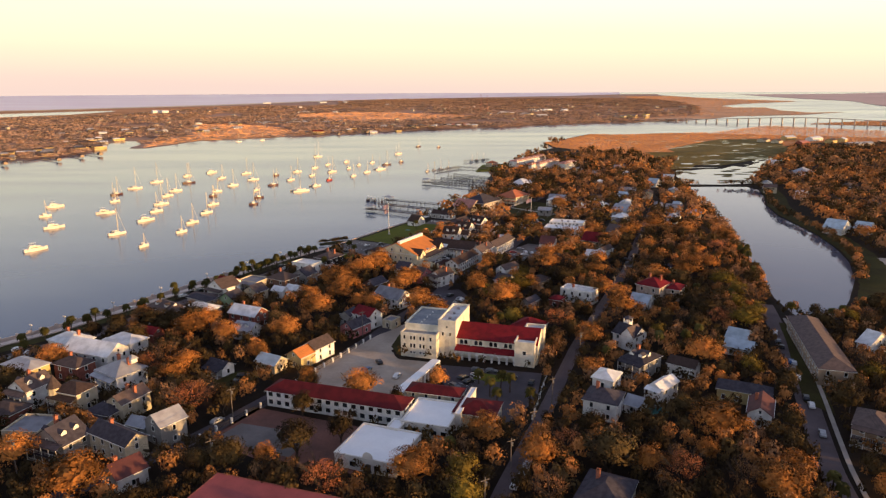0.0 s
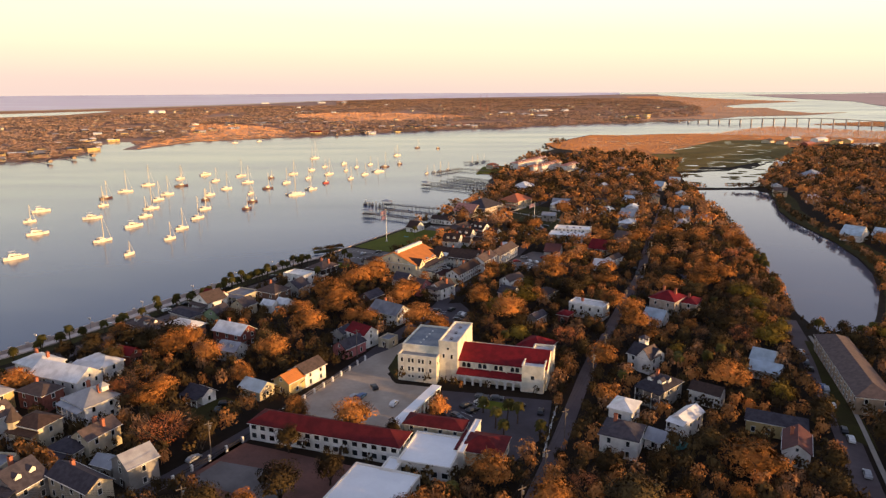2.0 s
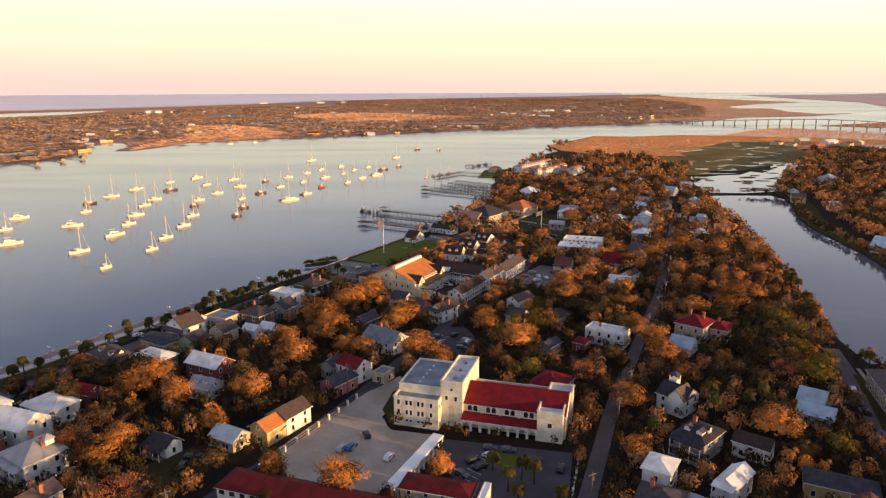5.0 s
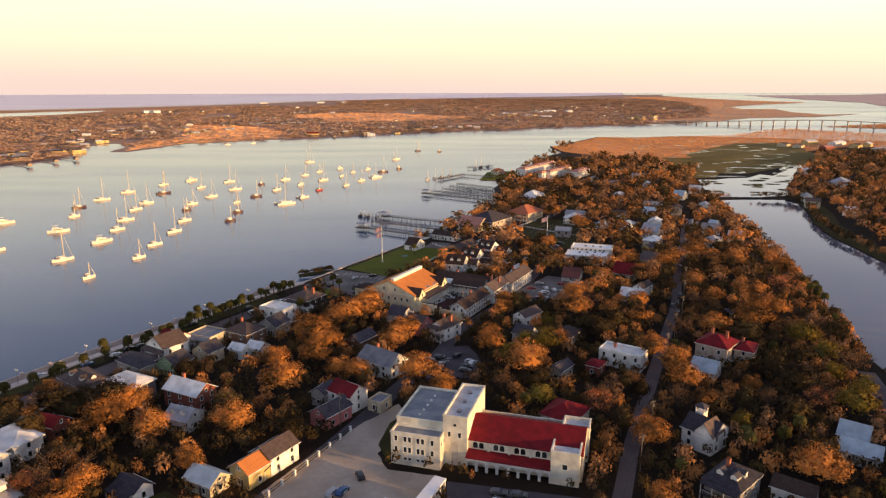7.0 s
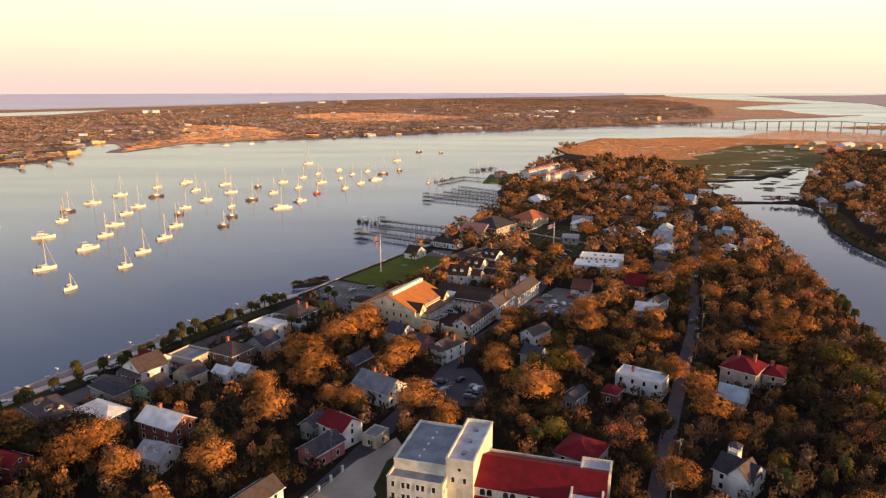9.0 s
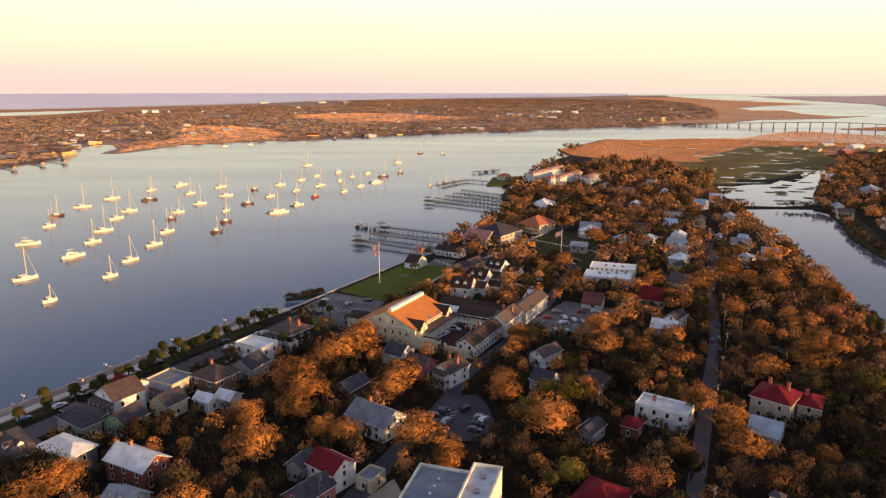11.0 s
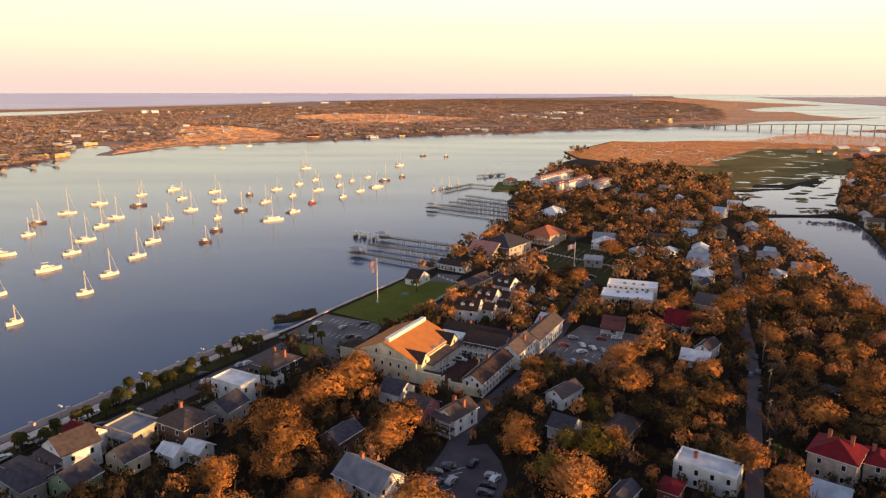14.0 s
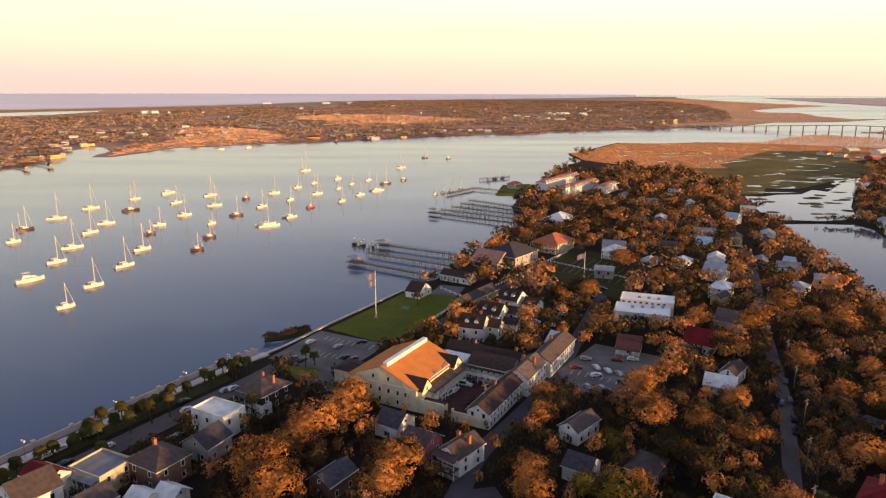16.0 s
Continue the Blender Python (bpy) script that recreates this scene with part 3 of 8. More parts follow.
def gable_roof_bm(w, d, h, pitch, over=0.45, t=0.18):
    """Ridge along x. Two thick slopes."""
    bm = bmesh.new()
    rise = pitch
    run = d / 2
    k = rise / run
    x0, x1 = -w / 2 - over, w / 2 + over
    for s in (-1, 1):
        e = (s * (run + over), h - over * k)
        top = [(x0, 0, h + rise + t), (x1, 0, h + rise + t), (x1, e[0], e[1] + t), (x0, e[0], e[1] + t)]
        low = [(x0, 0, h + rise + 0.01), (x1, 0, h + rise + 0.01), (x1, e[0], e[1]), (x0, e[0], e[1])]
        tv, lv = [bm.verts.new(p) for p in top], [bm.verts.new(p) for p in low]
        bm.faces.new(tv), bm.faces.new(lv[::-1])
        for i in range(4):
            bm.faces.new((tv[i], tv[(i + 1) % 4], lv[(i + 1) % 4], lv[i]))
    bmesh.ops.recalc_face_normals(bm, faces=bm.faces)
    return bm


def hip_roof_bm(w, d, h, rise, over=0.5, t=0.16):
    bm = bmesh.new()
    W, D = w / 2 + over, d / 2 + over
    r = max(W - D, 0.0) if W >= D else 0.0
    q = max(D - W, 0.0)
    h0 = h - 0.05
    base = [(-W, -D, h0), (W, -D, h0), (W, D, h0), (-W, D, h0)]
    lowv = [bm.verts.new(p) for p in base]
    midv = [bm.verts.new((x, y, z + t)) for x, y, z in base]
    for i in range(4):
        bm.faces.new((lowv[i], lowv[(i + 1) % 4], midv[(i + 1) % 4], midv[i]))
    bm.faces.new(lowv[::-1])
    if W >= D:
        a, b = bm.verts.new((-r - 0.01, 0, h + rise)), bm.verts.new((r + 0.01, 0, h + rise))
        bm.faces.new((midv[0], midv[1], b, a)), bm.faces.new((midv[2], midv[3], a, b))
        bm.faces.new((midv[1], midv[2], b)), bm.faces.new((midv[3], midv[0], a))
    else:
        a, b = bm.verts.new((0, -q, h + rise)), bm.verts.new((0, q, h + rise))
        bm.faces.new((midv[1], midv[2], b, a)), bm.faces.new((midv[3], midv[0], a, b))
        bm.faces.new((midv[0], midv[1], a)), bm.faces.new((midv[2], midv[3], b))
    bmesh.ops.recalc_face_normals(bm, faces=bm.faces)
    return bm


def gable_body_bm(w, d, h, rise):
    """Walls with gables, ridge along x."""
    bm = bmesh.new()
    prof = [(-d / 2, 0), (d / 2, 0), (d / 2, h), (0, h + rise), (-d / 2, h)] if rise else [(-d / 2, 0), (d / 2, 0), (d / 2, h), (-d / 2, h)]
    a = [bm.verts.new((-w / 2, y, z)) for y, z in prof]
    b = [bm.verts.new((w / 2, y, z)) for y, z in prof]
    bm.faces.new(a[::-1]), bm.faces.new(b)
    for i in range(len(prof)):
        bm.faces.new((a[i], a[(i + 1) % len(prof)], b[(i + 1) % len(prof)], b[i]))
    bmesh.ops.recalc_face_normals(bm, faces=bm.faces)
    return bm


def chimney(parent, x, y, z0, z1, mat=None, s=0.9):
    bm = boxed(-s / 2, -s / 2, z0, s / 2, s / 2, z1)
    box(bm, -s / 2 - 0.1, -s / 2 - 0.1, z1 - 0.25, s / 2 + 0.1, s / 2 + 0.1, z1)
    for k in (-1, 1):
        tube(bm, (k * s / 4, 0, z1), (k * s / 4, 0, z1 + 0.35), 0.13, 0.11)
    return part("chimney", bm, mat or BRICK, parent, "brick chimney", at=pose(x, y, 0))


def dormer(parent, m, wall, roof, w=1.7, h=1.3, depth=2.2):
    """A small gabled dormer; its front looks along local -y at m."""
    body = part("dormer", gable_body_bm(depth, w, h, w * 0.42), wall, parent, at=m @ pose(0, depth / 2, 0, 0, 0, -90))
    part("dormer_roof", gable_roof_bm(depth, w, h, w * 0.42, over=0.18, t=0.1), roof, body)
    part("window", shared(("window_frame", 0.8, 1.0), lambda: window_frame_bm(0.8, 1.0), TRIM), TRIM, body, at=pose(depth / 2, 0, 0.2, 0, 0, 90))
    return body


def porch(parent, w, d, side, h, roof, two=False):
    """A lean-to roof on posts along one side, with a rail."""
    turn = pose(0, 0, 0, 0, 0, 90 * side)
    length = w if side in (0, 2) else d
    out = (d if side in (0, 2) else w) / 2
    deep = 2.2
    bm = bmesh.new()
    for z0, z1 in (((h, h + 0.7),) if not two else ((h * 2 - 0.3, h * 2 + 0.35), (h - 0.15, h - 0.1))):
        x = length / 2 + 0.2
        vs = [bm.verts.new(p) for p in ((-x, -out - deep - 0.3, z0), (x, -out - deep - 0.3, z0), (x, -out, z1), (-x, -out, z1))]
        lo = [bm.verts.new((v.co.x, v.co.y, v.co.z - 0.15)) for v in vs]
        bm.faces.new(vs), bm.faces.new(lo[::-1])
        for i in range(4):
            bm.faces.new((vs[i], vs[(i + 1) % 4], lo[(i + 1) % 4], lo[i]))
    bmesh.ops.recalc_face_normals(bm, faces=bm.faces)
    p = part("porch", bm, roof, parent, "porch roof on white posts", at=turn)
    top = h * 2 - 0.35 if two else h - 0.05
    n = max(2, int(length / 2.6) + 1)
    post = shared(("post", round(top, 1)), lambda: boxed(-0.1, -0.1, 0, 0.1, 0.1, round(top, 1)), TRIM)
    for k in range(n):
        part("post", post, TRIM, p, at=pose(-length / 2 + 0.1 + k * (length - 0.2) / (n - 1), -out - deep, 0))
    rails = bmesh.new()
    for z in ((0.9,) if not two else (0.9, h + 0.8)):
        box(rails, -length / 2, -out - deep - 0.04, z, length / 2, -out - deep + 0.04, z + 0.08)
        for k in range(int(length / 0.5)):
            x = -length / 2 + 0.25 + k * 0.5
            box(rails, x - 0.03, -out - deep - 0.02, z - 0.75, x + 0.03, -out - deep + 0.02, z)
    part("railing", rails, TRIM, p)
    part("deck", boxed(-length / 2, -out - deep, 0, length / 2, -out - 0.01, 0.25), WOOD, p)


COUNT = {}


def house(name, x, y, rot, w, d, h, ridge, wall, roof, extras="", label="", rise=0.0, category="house", rows=None, every=3.6, faces=None, win=(0.95, 1.5)):
    """A house: body, roof, sash windows, door, and what the extras name. ridge: x, y, hip or flat."""
    thing = new(name)
    thing.matrix_basis = pose(x, y, 0, 0, 0, rot)
    storeys = max(1, round(h / 3.1))
    tagged(thing, label or "%s %s-storey house with %s" % (WALL_WORDS[wall], ("one", "two", "three", "four")[storeys - 1], ROOF_WORDS[roof]), category)
    wm, rm = WALLS[wall], ROOFS[roof]
    rise = rise or {"x": d, "y": w}.get(ridge, min(w, d)) * (0.27 if ridge == "hip" else 0.33)
    if ridge == "x":
        part("wall", gable_body_bm(w, d, h, rise), wm, thing)
        part("roof", gable_roof_bm(w, d, h, rise), rm, thing)
    elif ridge == "y":
        part("wall", gable_body_bm(d, w, h, rise), wm, thing, at=pose(0, 0, 0, 0, 0, 90))
        part("roof", gable_roof_bm(d, w, h, rise), rm, thing, at=pose(0, 0, 0, 0, 0, 90))
    elif ridge == "hip":
        part("wall", gable_body_bm(w, d, h, 0), wm, thing)
        part("roof", hip_roof_bm(w, d, h, rise), rm, thing)
    else:
        part("wall", gable_body_bm(w, d, h - 0.02, 0), wm, thing)
        part("roof", boxed(-w / 2 + 0.25, -d / 2 + 0.25, h - 0.02, w / 2 - 0.25, d / 2 - 0.25, h + 0.12), rm, thing)
        pb = bmesh.new()
        for a in ((-w / 2, -d / 2, w / 2, -d / 2 + 0.3), (-w / 2, d / 2 - 0.3, w / 2, d / 2), (-w / 2, -d / 2 + 0.3, -w / 2 + 0.3, d / 2 - 0.3), (w / 2 - 0.3, -d / 2 + 0.3, w / 2, d / 2 - 0.3)):
            box(pb, a[0], a[1], h - 0.01, a[2], a[3], h + 0.65)
        part("parapet", pb, wm, thing)
        rise = 0.6
    if ridge != "flat":
        eb = bmesh.new()
        o, zz = 0.5, h - 0.22
        if ridge != "y":
            for s in (-1, 1):
                box(eb, -w / 2 - o, s * (d / 2 + 0.46) - 0.05, zz, w / 2 + o, s * (d / 2 + 0.46) + 0.05, zz + 0.2)
        if ridge != "x":
            for s in (-1, 1):
                box(eb, s * (w / 2 + 0.46) - 0.05, -d / 2 - o, zz, s * (w / 2 + 0.46) + 0.05, d / 2 + o, zz + 0.2)
        part("eaves_board", eb, TRIM, thing)
    side = pose(0, 0, 0, 0, 0, rot).to_3x3() @ Vector((1, 0, 0))
    faces = faces or ((0, 1) if side.x * -x + side.y * (85 - y) > 0 else (0, 3))     # the front and the side turned to the south
    rows = rows or [0.9 + k * (h / storeys) for k in range(storeys)]
    for s in faces:
        facade(thing, w, d, s, rows, every, *win)
    # gable windows
    if ridge in "xy" and rise > 1.8:
        for s in (1, 3) if ridge == "x" else (0, 2):
            out = w / 2 if s in (1, 3) else d / 2
            window(thing, pose(0, 0, 0, 0, 0, 90 * s) @ pose(0, -out, h + 0.15), 0.7, 0.9)
    door = part("door", boxed(-0.5, -0.06, 0, 0.5, 0.02, 2.1), DOOR, thing, at=pose(w * 0.12, -d / 2, 0.15))
    ex = extras.split(",")
    if "chim1" in ex or "chim2" in ex:
        chimney(thing, -w * 0.22, d * 0.1, h - 0.5, h + rise + 1.1)
    if "chim2" in ex:
        chimney(thing, w * 0.25, d * 0.1, h - 0.5, h + rise + 1.1)
    if "dormer" in ex:
        k = 0.5 if ridge == "hip" else 0.45
        if ridge == "y":
            for yy in (-d * 0.22, d * 0.22):
                dormer(thing, pose(w / 2 * 0.62, yy, h + rise * 0.3, 0, 0, 90), TRIM, rm)
                dormer(thing, pose(-w / 2 * 0.62, yy, h + rise * 0.3, 0, 0, -90), TRIM, rm)
        else:
            for xx in (-w * 0.2, w * 0.2):
                dormer(thing, pose(xx, -d / 2 * 0.66, h + rise * 0.3), TRIM, rm)
            if ridge == "hip":
                dormer(thing, pose(w / 2 * 0.7, 0, h + rise * 0.3, 0, 0, 90), TRIM, rm)
    if "porch" in ex:
        porch(thing, w, d, 0, 2.9, rm, two=h > 5.2)
    if "turret" in ex:
        tx, ty = -w / 2 + 0.6, -d / 2 + 0.4
        bm = bmesh.new()
        tube(bm, (tx, ty, 0), (tx, ty, h + 1.2), 1.9, 1.9, 8)
        part("turret", bm, wm, thing, "eight-sided corner turret")
        bm = bmesh.new()
        tube(bm, (tx, ty, h + 1.1), (tx, ty, h + 5.2), 2.3, 0.05, 8)
        part("turret_roof", bm, ROOFS["brown"], thing, "pointed turret roof")
    if "cupola" in ex:
        box_c = part("cupola", boxed(-1.1, -1.1, 0, 1.1, 1.1, 1.5), TRIM, thing, at=pose(w * 0.3, d * 0.2, h + rise * 0.75))
        part("cupola_roof", hip_roof_bm(2.2, 2.2, 1.5, 1.4, 0.3), rm, box_c)
    if "tower" in ex:
        tw = part("bell_tower", boxed(-1.3, -1.3, 0, 1.3, 1.3, h + 3.2), wm, thing, at=pose(-w * 0.3, d * 0.28, 0))
        part("tower_roof", hip_roof_bm(2.6, 2.6, h + 4.6, 1.1, 0.25), rm, tw)
        pb = bmesh.new()
        for sx in (-1, 1):
            for sy in (-1, 1):
                box(pb, sx * 1.15 - 0.15, sy * 1.15 - 0.15, h + 3.2, sx * 1.15 + 0.15, sy * 1.15 + 0.15, h + 4.6)
        part("belfry", pb, TRIM, tw)
    if "gable" in ex:
        g = part("cross_gable", gable_body_bm(d * 0.7, w * 0.55, h + 0.6, 3.0), wm, thing, at=pose(w * 0.22, -d * 0.2, 0, 0, 0, 90))
        part("cross_roof", gable_roof_bm(d * 0.7, w * 0.55, h + 0.6, 3.0), ROOFS["brown"], g)
    return thing


WALL_WORDS = dict(white="white-boarded", cream="cream stucco", yellow="yellow-boarded", grey="grey-boarded", pink="pink stucco", green="pale green", brick="red brick", stone="pale stone",
                  tan="tan-boarded", brown="brown-shingled", dark="black-brown", navy="slate-blue", coquina="cream plastered")
ROOF_WORDS = dict(white="white metal roof", tin="grey metal roof", sky="pale blue metal roof", grey="flat grey roof", slate="slate-grey shingle roof", dark="dark shingle roof",
                  brown="brown shingle roof", red="red metal roof", maroon="dark red roof", wine="dark wine-red roof", terracotta="terracotta tile roof", coral="coral roof", orange="brown roof toned orange by sun")

# houses of the town
house("white_house", -124.9, 234.1, -21, 21.1, 10.1, 6.5, "x", "white", "white")
house("white_house", -138.7, 243.1, -29, 13.8, 9.6, 7.0, "hip", "white", "white", "chim2")
house("white_house", -119.4, 246.9, -28, 13.5, 8.1, 5.5, "hip", "white", "white", "porch")
house("cottage", -114.4, 257.2, -21, 7.2, 6.3, 4.5, "x", "brick", "red", category="cottage")
house("house", -143.3, 221.4, -26, 14.3, 7.8, 6.0, "hip", "yellow", "tin")
house("house", -130.8, 203.4, -25, 8.9, 9.5, 6.5, "y", "white", "brown", "chim1,porch,dormer")
house("brick_house", -127.0, 222.6, -24, 11.3, 7.5, 6.0, "hip", "brick", "brown", "chim1")
house("turret_house", -114.6, 199.3, -20, 10.1, 7.9, 7.0, "hip", "cream", "dark", "turret,porch")
house("mansion", -107.2, 215.5, -34, 12.2, 11.1, 6.5, "hip", "white", "tin", "chim2,cupola,porch", category="mansion")
house("house", -95.6, 194.9, -25, 6.7, 10.5, 6.0, "y", "cream", "brown", "chim2")
house("cottage", -100.9, 190.8, -20, 8.9, 6.7, 3.8, "hip", "grey", "slate", "porch", category="cottage")
house("house", -77.8, 179.1, -37, 8.1, 8.1, 6.5, "y", "grey", "tin")
house("cottage", -86.4, 182.5, -23, 6.9, 5.0, 3.5, "x", "grey", "tin", category="cottage")
house("house", -87.9, 171.0, -31, 16.0, 6.9, 6.0, "x", "cream", "slate", "chim1")
house("house", -103.9, 171.6, -23, 11.9, 8.6, 5.5, "y", "grey", "slate", "chim1,dormer,porch")
house("cottage", -79.8, 156.7, 51, 7.9, 8.3, 4.0, "x", "white", "maroon", "chim1", category="cottage")
house("flat_house", -117.0, 179.7, -6, 10.9, 10.6, 4.5, "flat", "cream", "grey")
house("cottage", -131.5, 191.6, -20, 10.6, 7.7, 4.0, "hip", "brick", "brown", category="cottage")
house("cottage", -77.1, 226.1, -32, 8.2, 5.4, 3.2, "x", "white", "slate", "porch", category="cottage")
house("house", -80.7, 276.8, -27, 14.4, 8.5, 6.0, "x", "brick", "white", "chim1")
house("cottage", -77.3, 261.9, -23, 8.6, 7.6, 4.2, "x", "white", "tin", "dormer", category="cottage")
# sunlit front of the white house: sun put into yellow wall and orange roof
house("house", -49.4, 232.7, -32, 7.0, 7.4, 4.6, "y", "yellow", "orange")
house("house", -44.6, 240.4, -32, 7.2, 10.4, 5.2, "y", "white", "brown", "porch")
house("cottage", -59.5, 229.4, -30, 9.2, 6.7, 3.4, "x", "cream", "sky", category="cottage")
house("pink_house", -33.2, 265.2, -36, 7.0, 10.9, 4.2, "y", "pink", "slate")
house("house", -29.3, 274.9, -39, 9.7, 8.2, 5.8, "x", "white", "red")
house("outhouse", -18.9, 273.5, -30, 5.0, 6.5, 3.2, "flat", "cream", "grey", category="outhouse")
house("cottage", -37.4, 278.1, -25, 5.4, 7.0, 4.6, "y", "grey", "slate", category="cottage")
house("house", 38.3, 261.3, -35, 10.7, 12.2, 5.0, "hip", "cream", "red")
house("flat_villa", 68.3, 307.3, -34, 15.8, 8.3, 6.0, "flat", "white", "white", "chim1")
house("villa", 105.3, 313.0, -42, 11.6, 12.5, 7.0, "hip", "stone", "red", "chim2", category="villa")
house("villa_wing", 115.5, 311.1, -34, 6.4, 10.2, 5.6, "hip", "stone", "red", "chim1")
house("cottage", 95.2, 297.4, -37, 8.3, 9.3, 3.4, "x", "white", "sky", category="cottage")
house("church", 76.4, 249.7, -49, 9.3, 9.2, 5.5, "x", "white", "slate", "tower,gable", category="church")
house("house", 73.3, 223.8, -48, 8.9, 11.5, 6.0, "hip", "grey", "slate", "dormer,chim1,porch")
house("house", 87.6, 221.1, -40, 9.4, 6.2, 4.5, "x", "white", "dark")
house("house", 52.5, 192.7, -27, 10.3, 10.1, 6.0, "hip", "white", "slate", "chim1")
house("house", 56.4, 205.1, -33, 6.8, 8.3, 7.5, "hip", "white", "white")
house("house", 74.1, 202.2, -46, 5.0, 10.6, 5.5, "y", "white", "white", "porch")
house("shed", 63.1, 194.3, -39, 5.0, 6.3, 3.0, "x", "white", "tin", category="shed")
house("house", 119.1, 248.8, -39, 7.4, 8.6, 4.2, "x", "white", "sky")
house("cottage", 115.9, 240.5, -36, 9.7, 7.0, 3.4, "x", "white", "sky", category="cottage")
house("house", 100.2, 201.2, -27, 15.9, 7.4, 4.3, "hip", "yellow", "slate")
house("cottage", 99.2, 187.7, -28, 6.7, 12.0, 4.6, "y", "white", "maroon", "chim1", category="cottage")
house("apartment_house", 143.7, 237.3, -17, 10.9, 56.0, 6.0, "hip", "tan", "brown")
house("house", 126.0, 175.5, -38, 9.3, 12.0, 6.0, "hip", "tan", "brown", "porch")
house("house", 41.4, 143.7, -28, 11.2, 14.0, 5.0, "hip", "white", "slate", "chim1")
house("house", 167.2, 241.2, -64, 5.0, 12.0, 4.5, "x", "white", "white")
house("house", -118.0, 283.9, -37, 17.1, 9.7, 6.2, "hip", "cream", "brown", "dormer,porch")
house("house", -101.8, 281.7, -27, 13.9, 7.6, 6.8, "hip", "navy", "white")
house("house", -109.2, 301.9, -34, 14.1, 5.9, 4.6, "hip", "grey", "slate")
house("house", -110.4, 308.6, -20, 14.9, 5.0, 3.8, "hip", "brown", "brown")
house("house", -103.1, 315.5, -34, 11.0, 10.4, 6.8, "y", "white", "brown", "porch")
house("cottage", -95.7, 303.1, -23, 9.2, 8.4, 4.5, "y", "green", "slate", category="cottage")
house("house", -102.7, 321.9, -24, 10.0, 6.6, 6.8, "x", "white", "red")
house("flat_house", -91.8, 327.9, -25, 11.9, 10.4, 5.8, "flat", "cream", "grey", "porch")
house("cottage", -87.4, 314.4, -30, 8.7, 7.5, 4.6, "y", "cream", "slate", category="cottage")
house("house", -77.8, 330.8, -29, 11.9, 10.7, 6.4, "hip", "brown", "brown", "chim1")
house("cottage", -76.3, 317.2, -27, 6.4, 5.0, 3.8, "x", "white", "white", category="cottage")
house("cottage", -69.8, 318.8, -26, 6.3, 5.6, 3.8, "x", "white", "white", category="cottage")
house("cottage", -69.5, 343.8, -24, 9.5, 9.5, 4.6, "y", "grey", "slate", category="cottage")
house("white_block", -70.7, 357.5, -28, 13.3, 9.0, 7.0, "flat", "white", "white")
house("mansion", -61.2, 375.1, -31, 10.5, 13.1, 6.2, "hip", "dark", "brown", "chim2,porch", category="mansion")
house("cottage", -61.0, 367.7, -34, 5.8, 5.0, 3.2, "flat", "white", "white", category="cottage")
house("cottage", -16.8, 356.4, -33, 8.1, 9.3, 4.2, "x", "white", "slate", category="cottage")
house("cottage", -30.6, 325.7, -33, 7.1, 10.3, 4.6, "y", "brown", "slate", category="cottage")
house("cottage", -8.5, 344.2, -33, 8.0, 10.3, 4.2, "x", "pink", "brown", category="cottage")
house("house", 2.8, 338.3, -39, 7.7, 11.4, 5.4, "y", "white", "brown", "chim2,porch")
house("house", -20.3, 303.2, -38, 15.1, 10.4, 5.0, "x", "white", "grey", "chim1")
house("cottage", 52.8, 333.0, -37, 7.5, 10.6, 3.8, "hip", "tan", "brown", category="cottage")
house("cottage", 38.9, 355.0, -43, 6.6, 12.0, 4.3, "y", "white", "brown", category="cottage")
house("cottage", 35.2, 332.7, -35, 7.5, 8.1, 4.0, "x", "white", "slate", category="cottage")
house("cottage", 56.5, 300.4, -36, 5.0, 6.4, 3.8, "hip", "brick", "red", category="cottage")
house("cottage", 43.6, 297.5, -39, 5.0, 8.6, 3.8, "y", "grey", "slate", category="cottage")
house("veranda_house", 72.0, 423.1, -21, 9.0, 10.0, 3.4, "x", "white", "maroon", "porch", every=4.4)
house("cottage", 101.9, 426.1, -34, 11.3, 14.1, 3.8, "x", "cream", "red", category="cottage", every=4.4)
house("cottage", 101.4, 394.5, -41, 5.6, 11.2, 4.8, "y", "white", "brown", category="cottage")
house("shed", 94.1, 386.9, -28, 10.0, 8.7, 3.0, "x", "white", "white", category="shed")
house("cottage", 125.0, 355.3, -58, 5.0, 12.0, 4.0, "hip", "yellow", "slate", category="cottage")
house("villa", 86.0, 682.2, -34, 16.4, 20.6, 6.0, "hip", "white", "white", "porch", category="villa", every=4.4)
house("villa", 69.0, 600.7, -38, 18.5, 23.1, 6.0, "hip", "cream", "terracotta", "porch", category="villa", every=4.4)
house("mansion", 37.9, 565.7, -37, 22.0, 26.9, 6.8, "hip", "stone", "slate", "porch", category="mansion", every=4.4)
house("cottage", 25.6, 558.4, -35, 18.2, 17.1, 3.6, "x", "cream", "coral", category="cottage", every=4.4)
house("house", 103.3, 577.9, -39, 9.4, 11.7, 6.0, "hip", "white", "white", "porch", every=4.4)
house("cottage", 119.9, 559.6, -42, 6.2, 9.6, 4.0, "hip", "white", "sky", category="cottage", every=4.4)
house("house", 137.9, 555.6, -47, 8.7, 11.0, 4.6, "hip", "white", "sky", every=4.4)
house("shed", 169.5, 604.6, -39, 9.4, 11.7, 4.0, "x", "white", "sky", category="shed", every=4.4)
house("house", 148.1, 530.5, -37, 11.4, 14.2, 4.5, "x", "white", "tin", every=4.4)
house("house", 138.7, 498.3, -38, 8.6, 10.8, 5.6, "hip", "white", "white", "porch", every=4.4)
house("cottage", 132.8, 485.4, -47, 5.4, 9.6, 4.0, "y", "yellow", "slate", category="cottage", every=4.4)
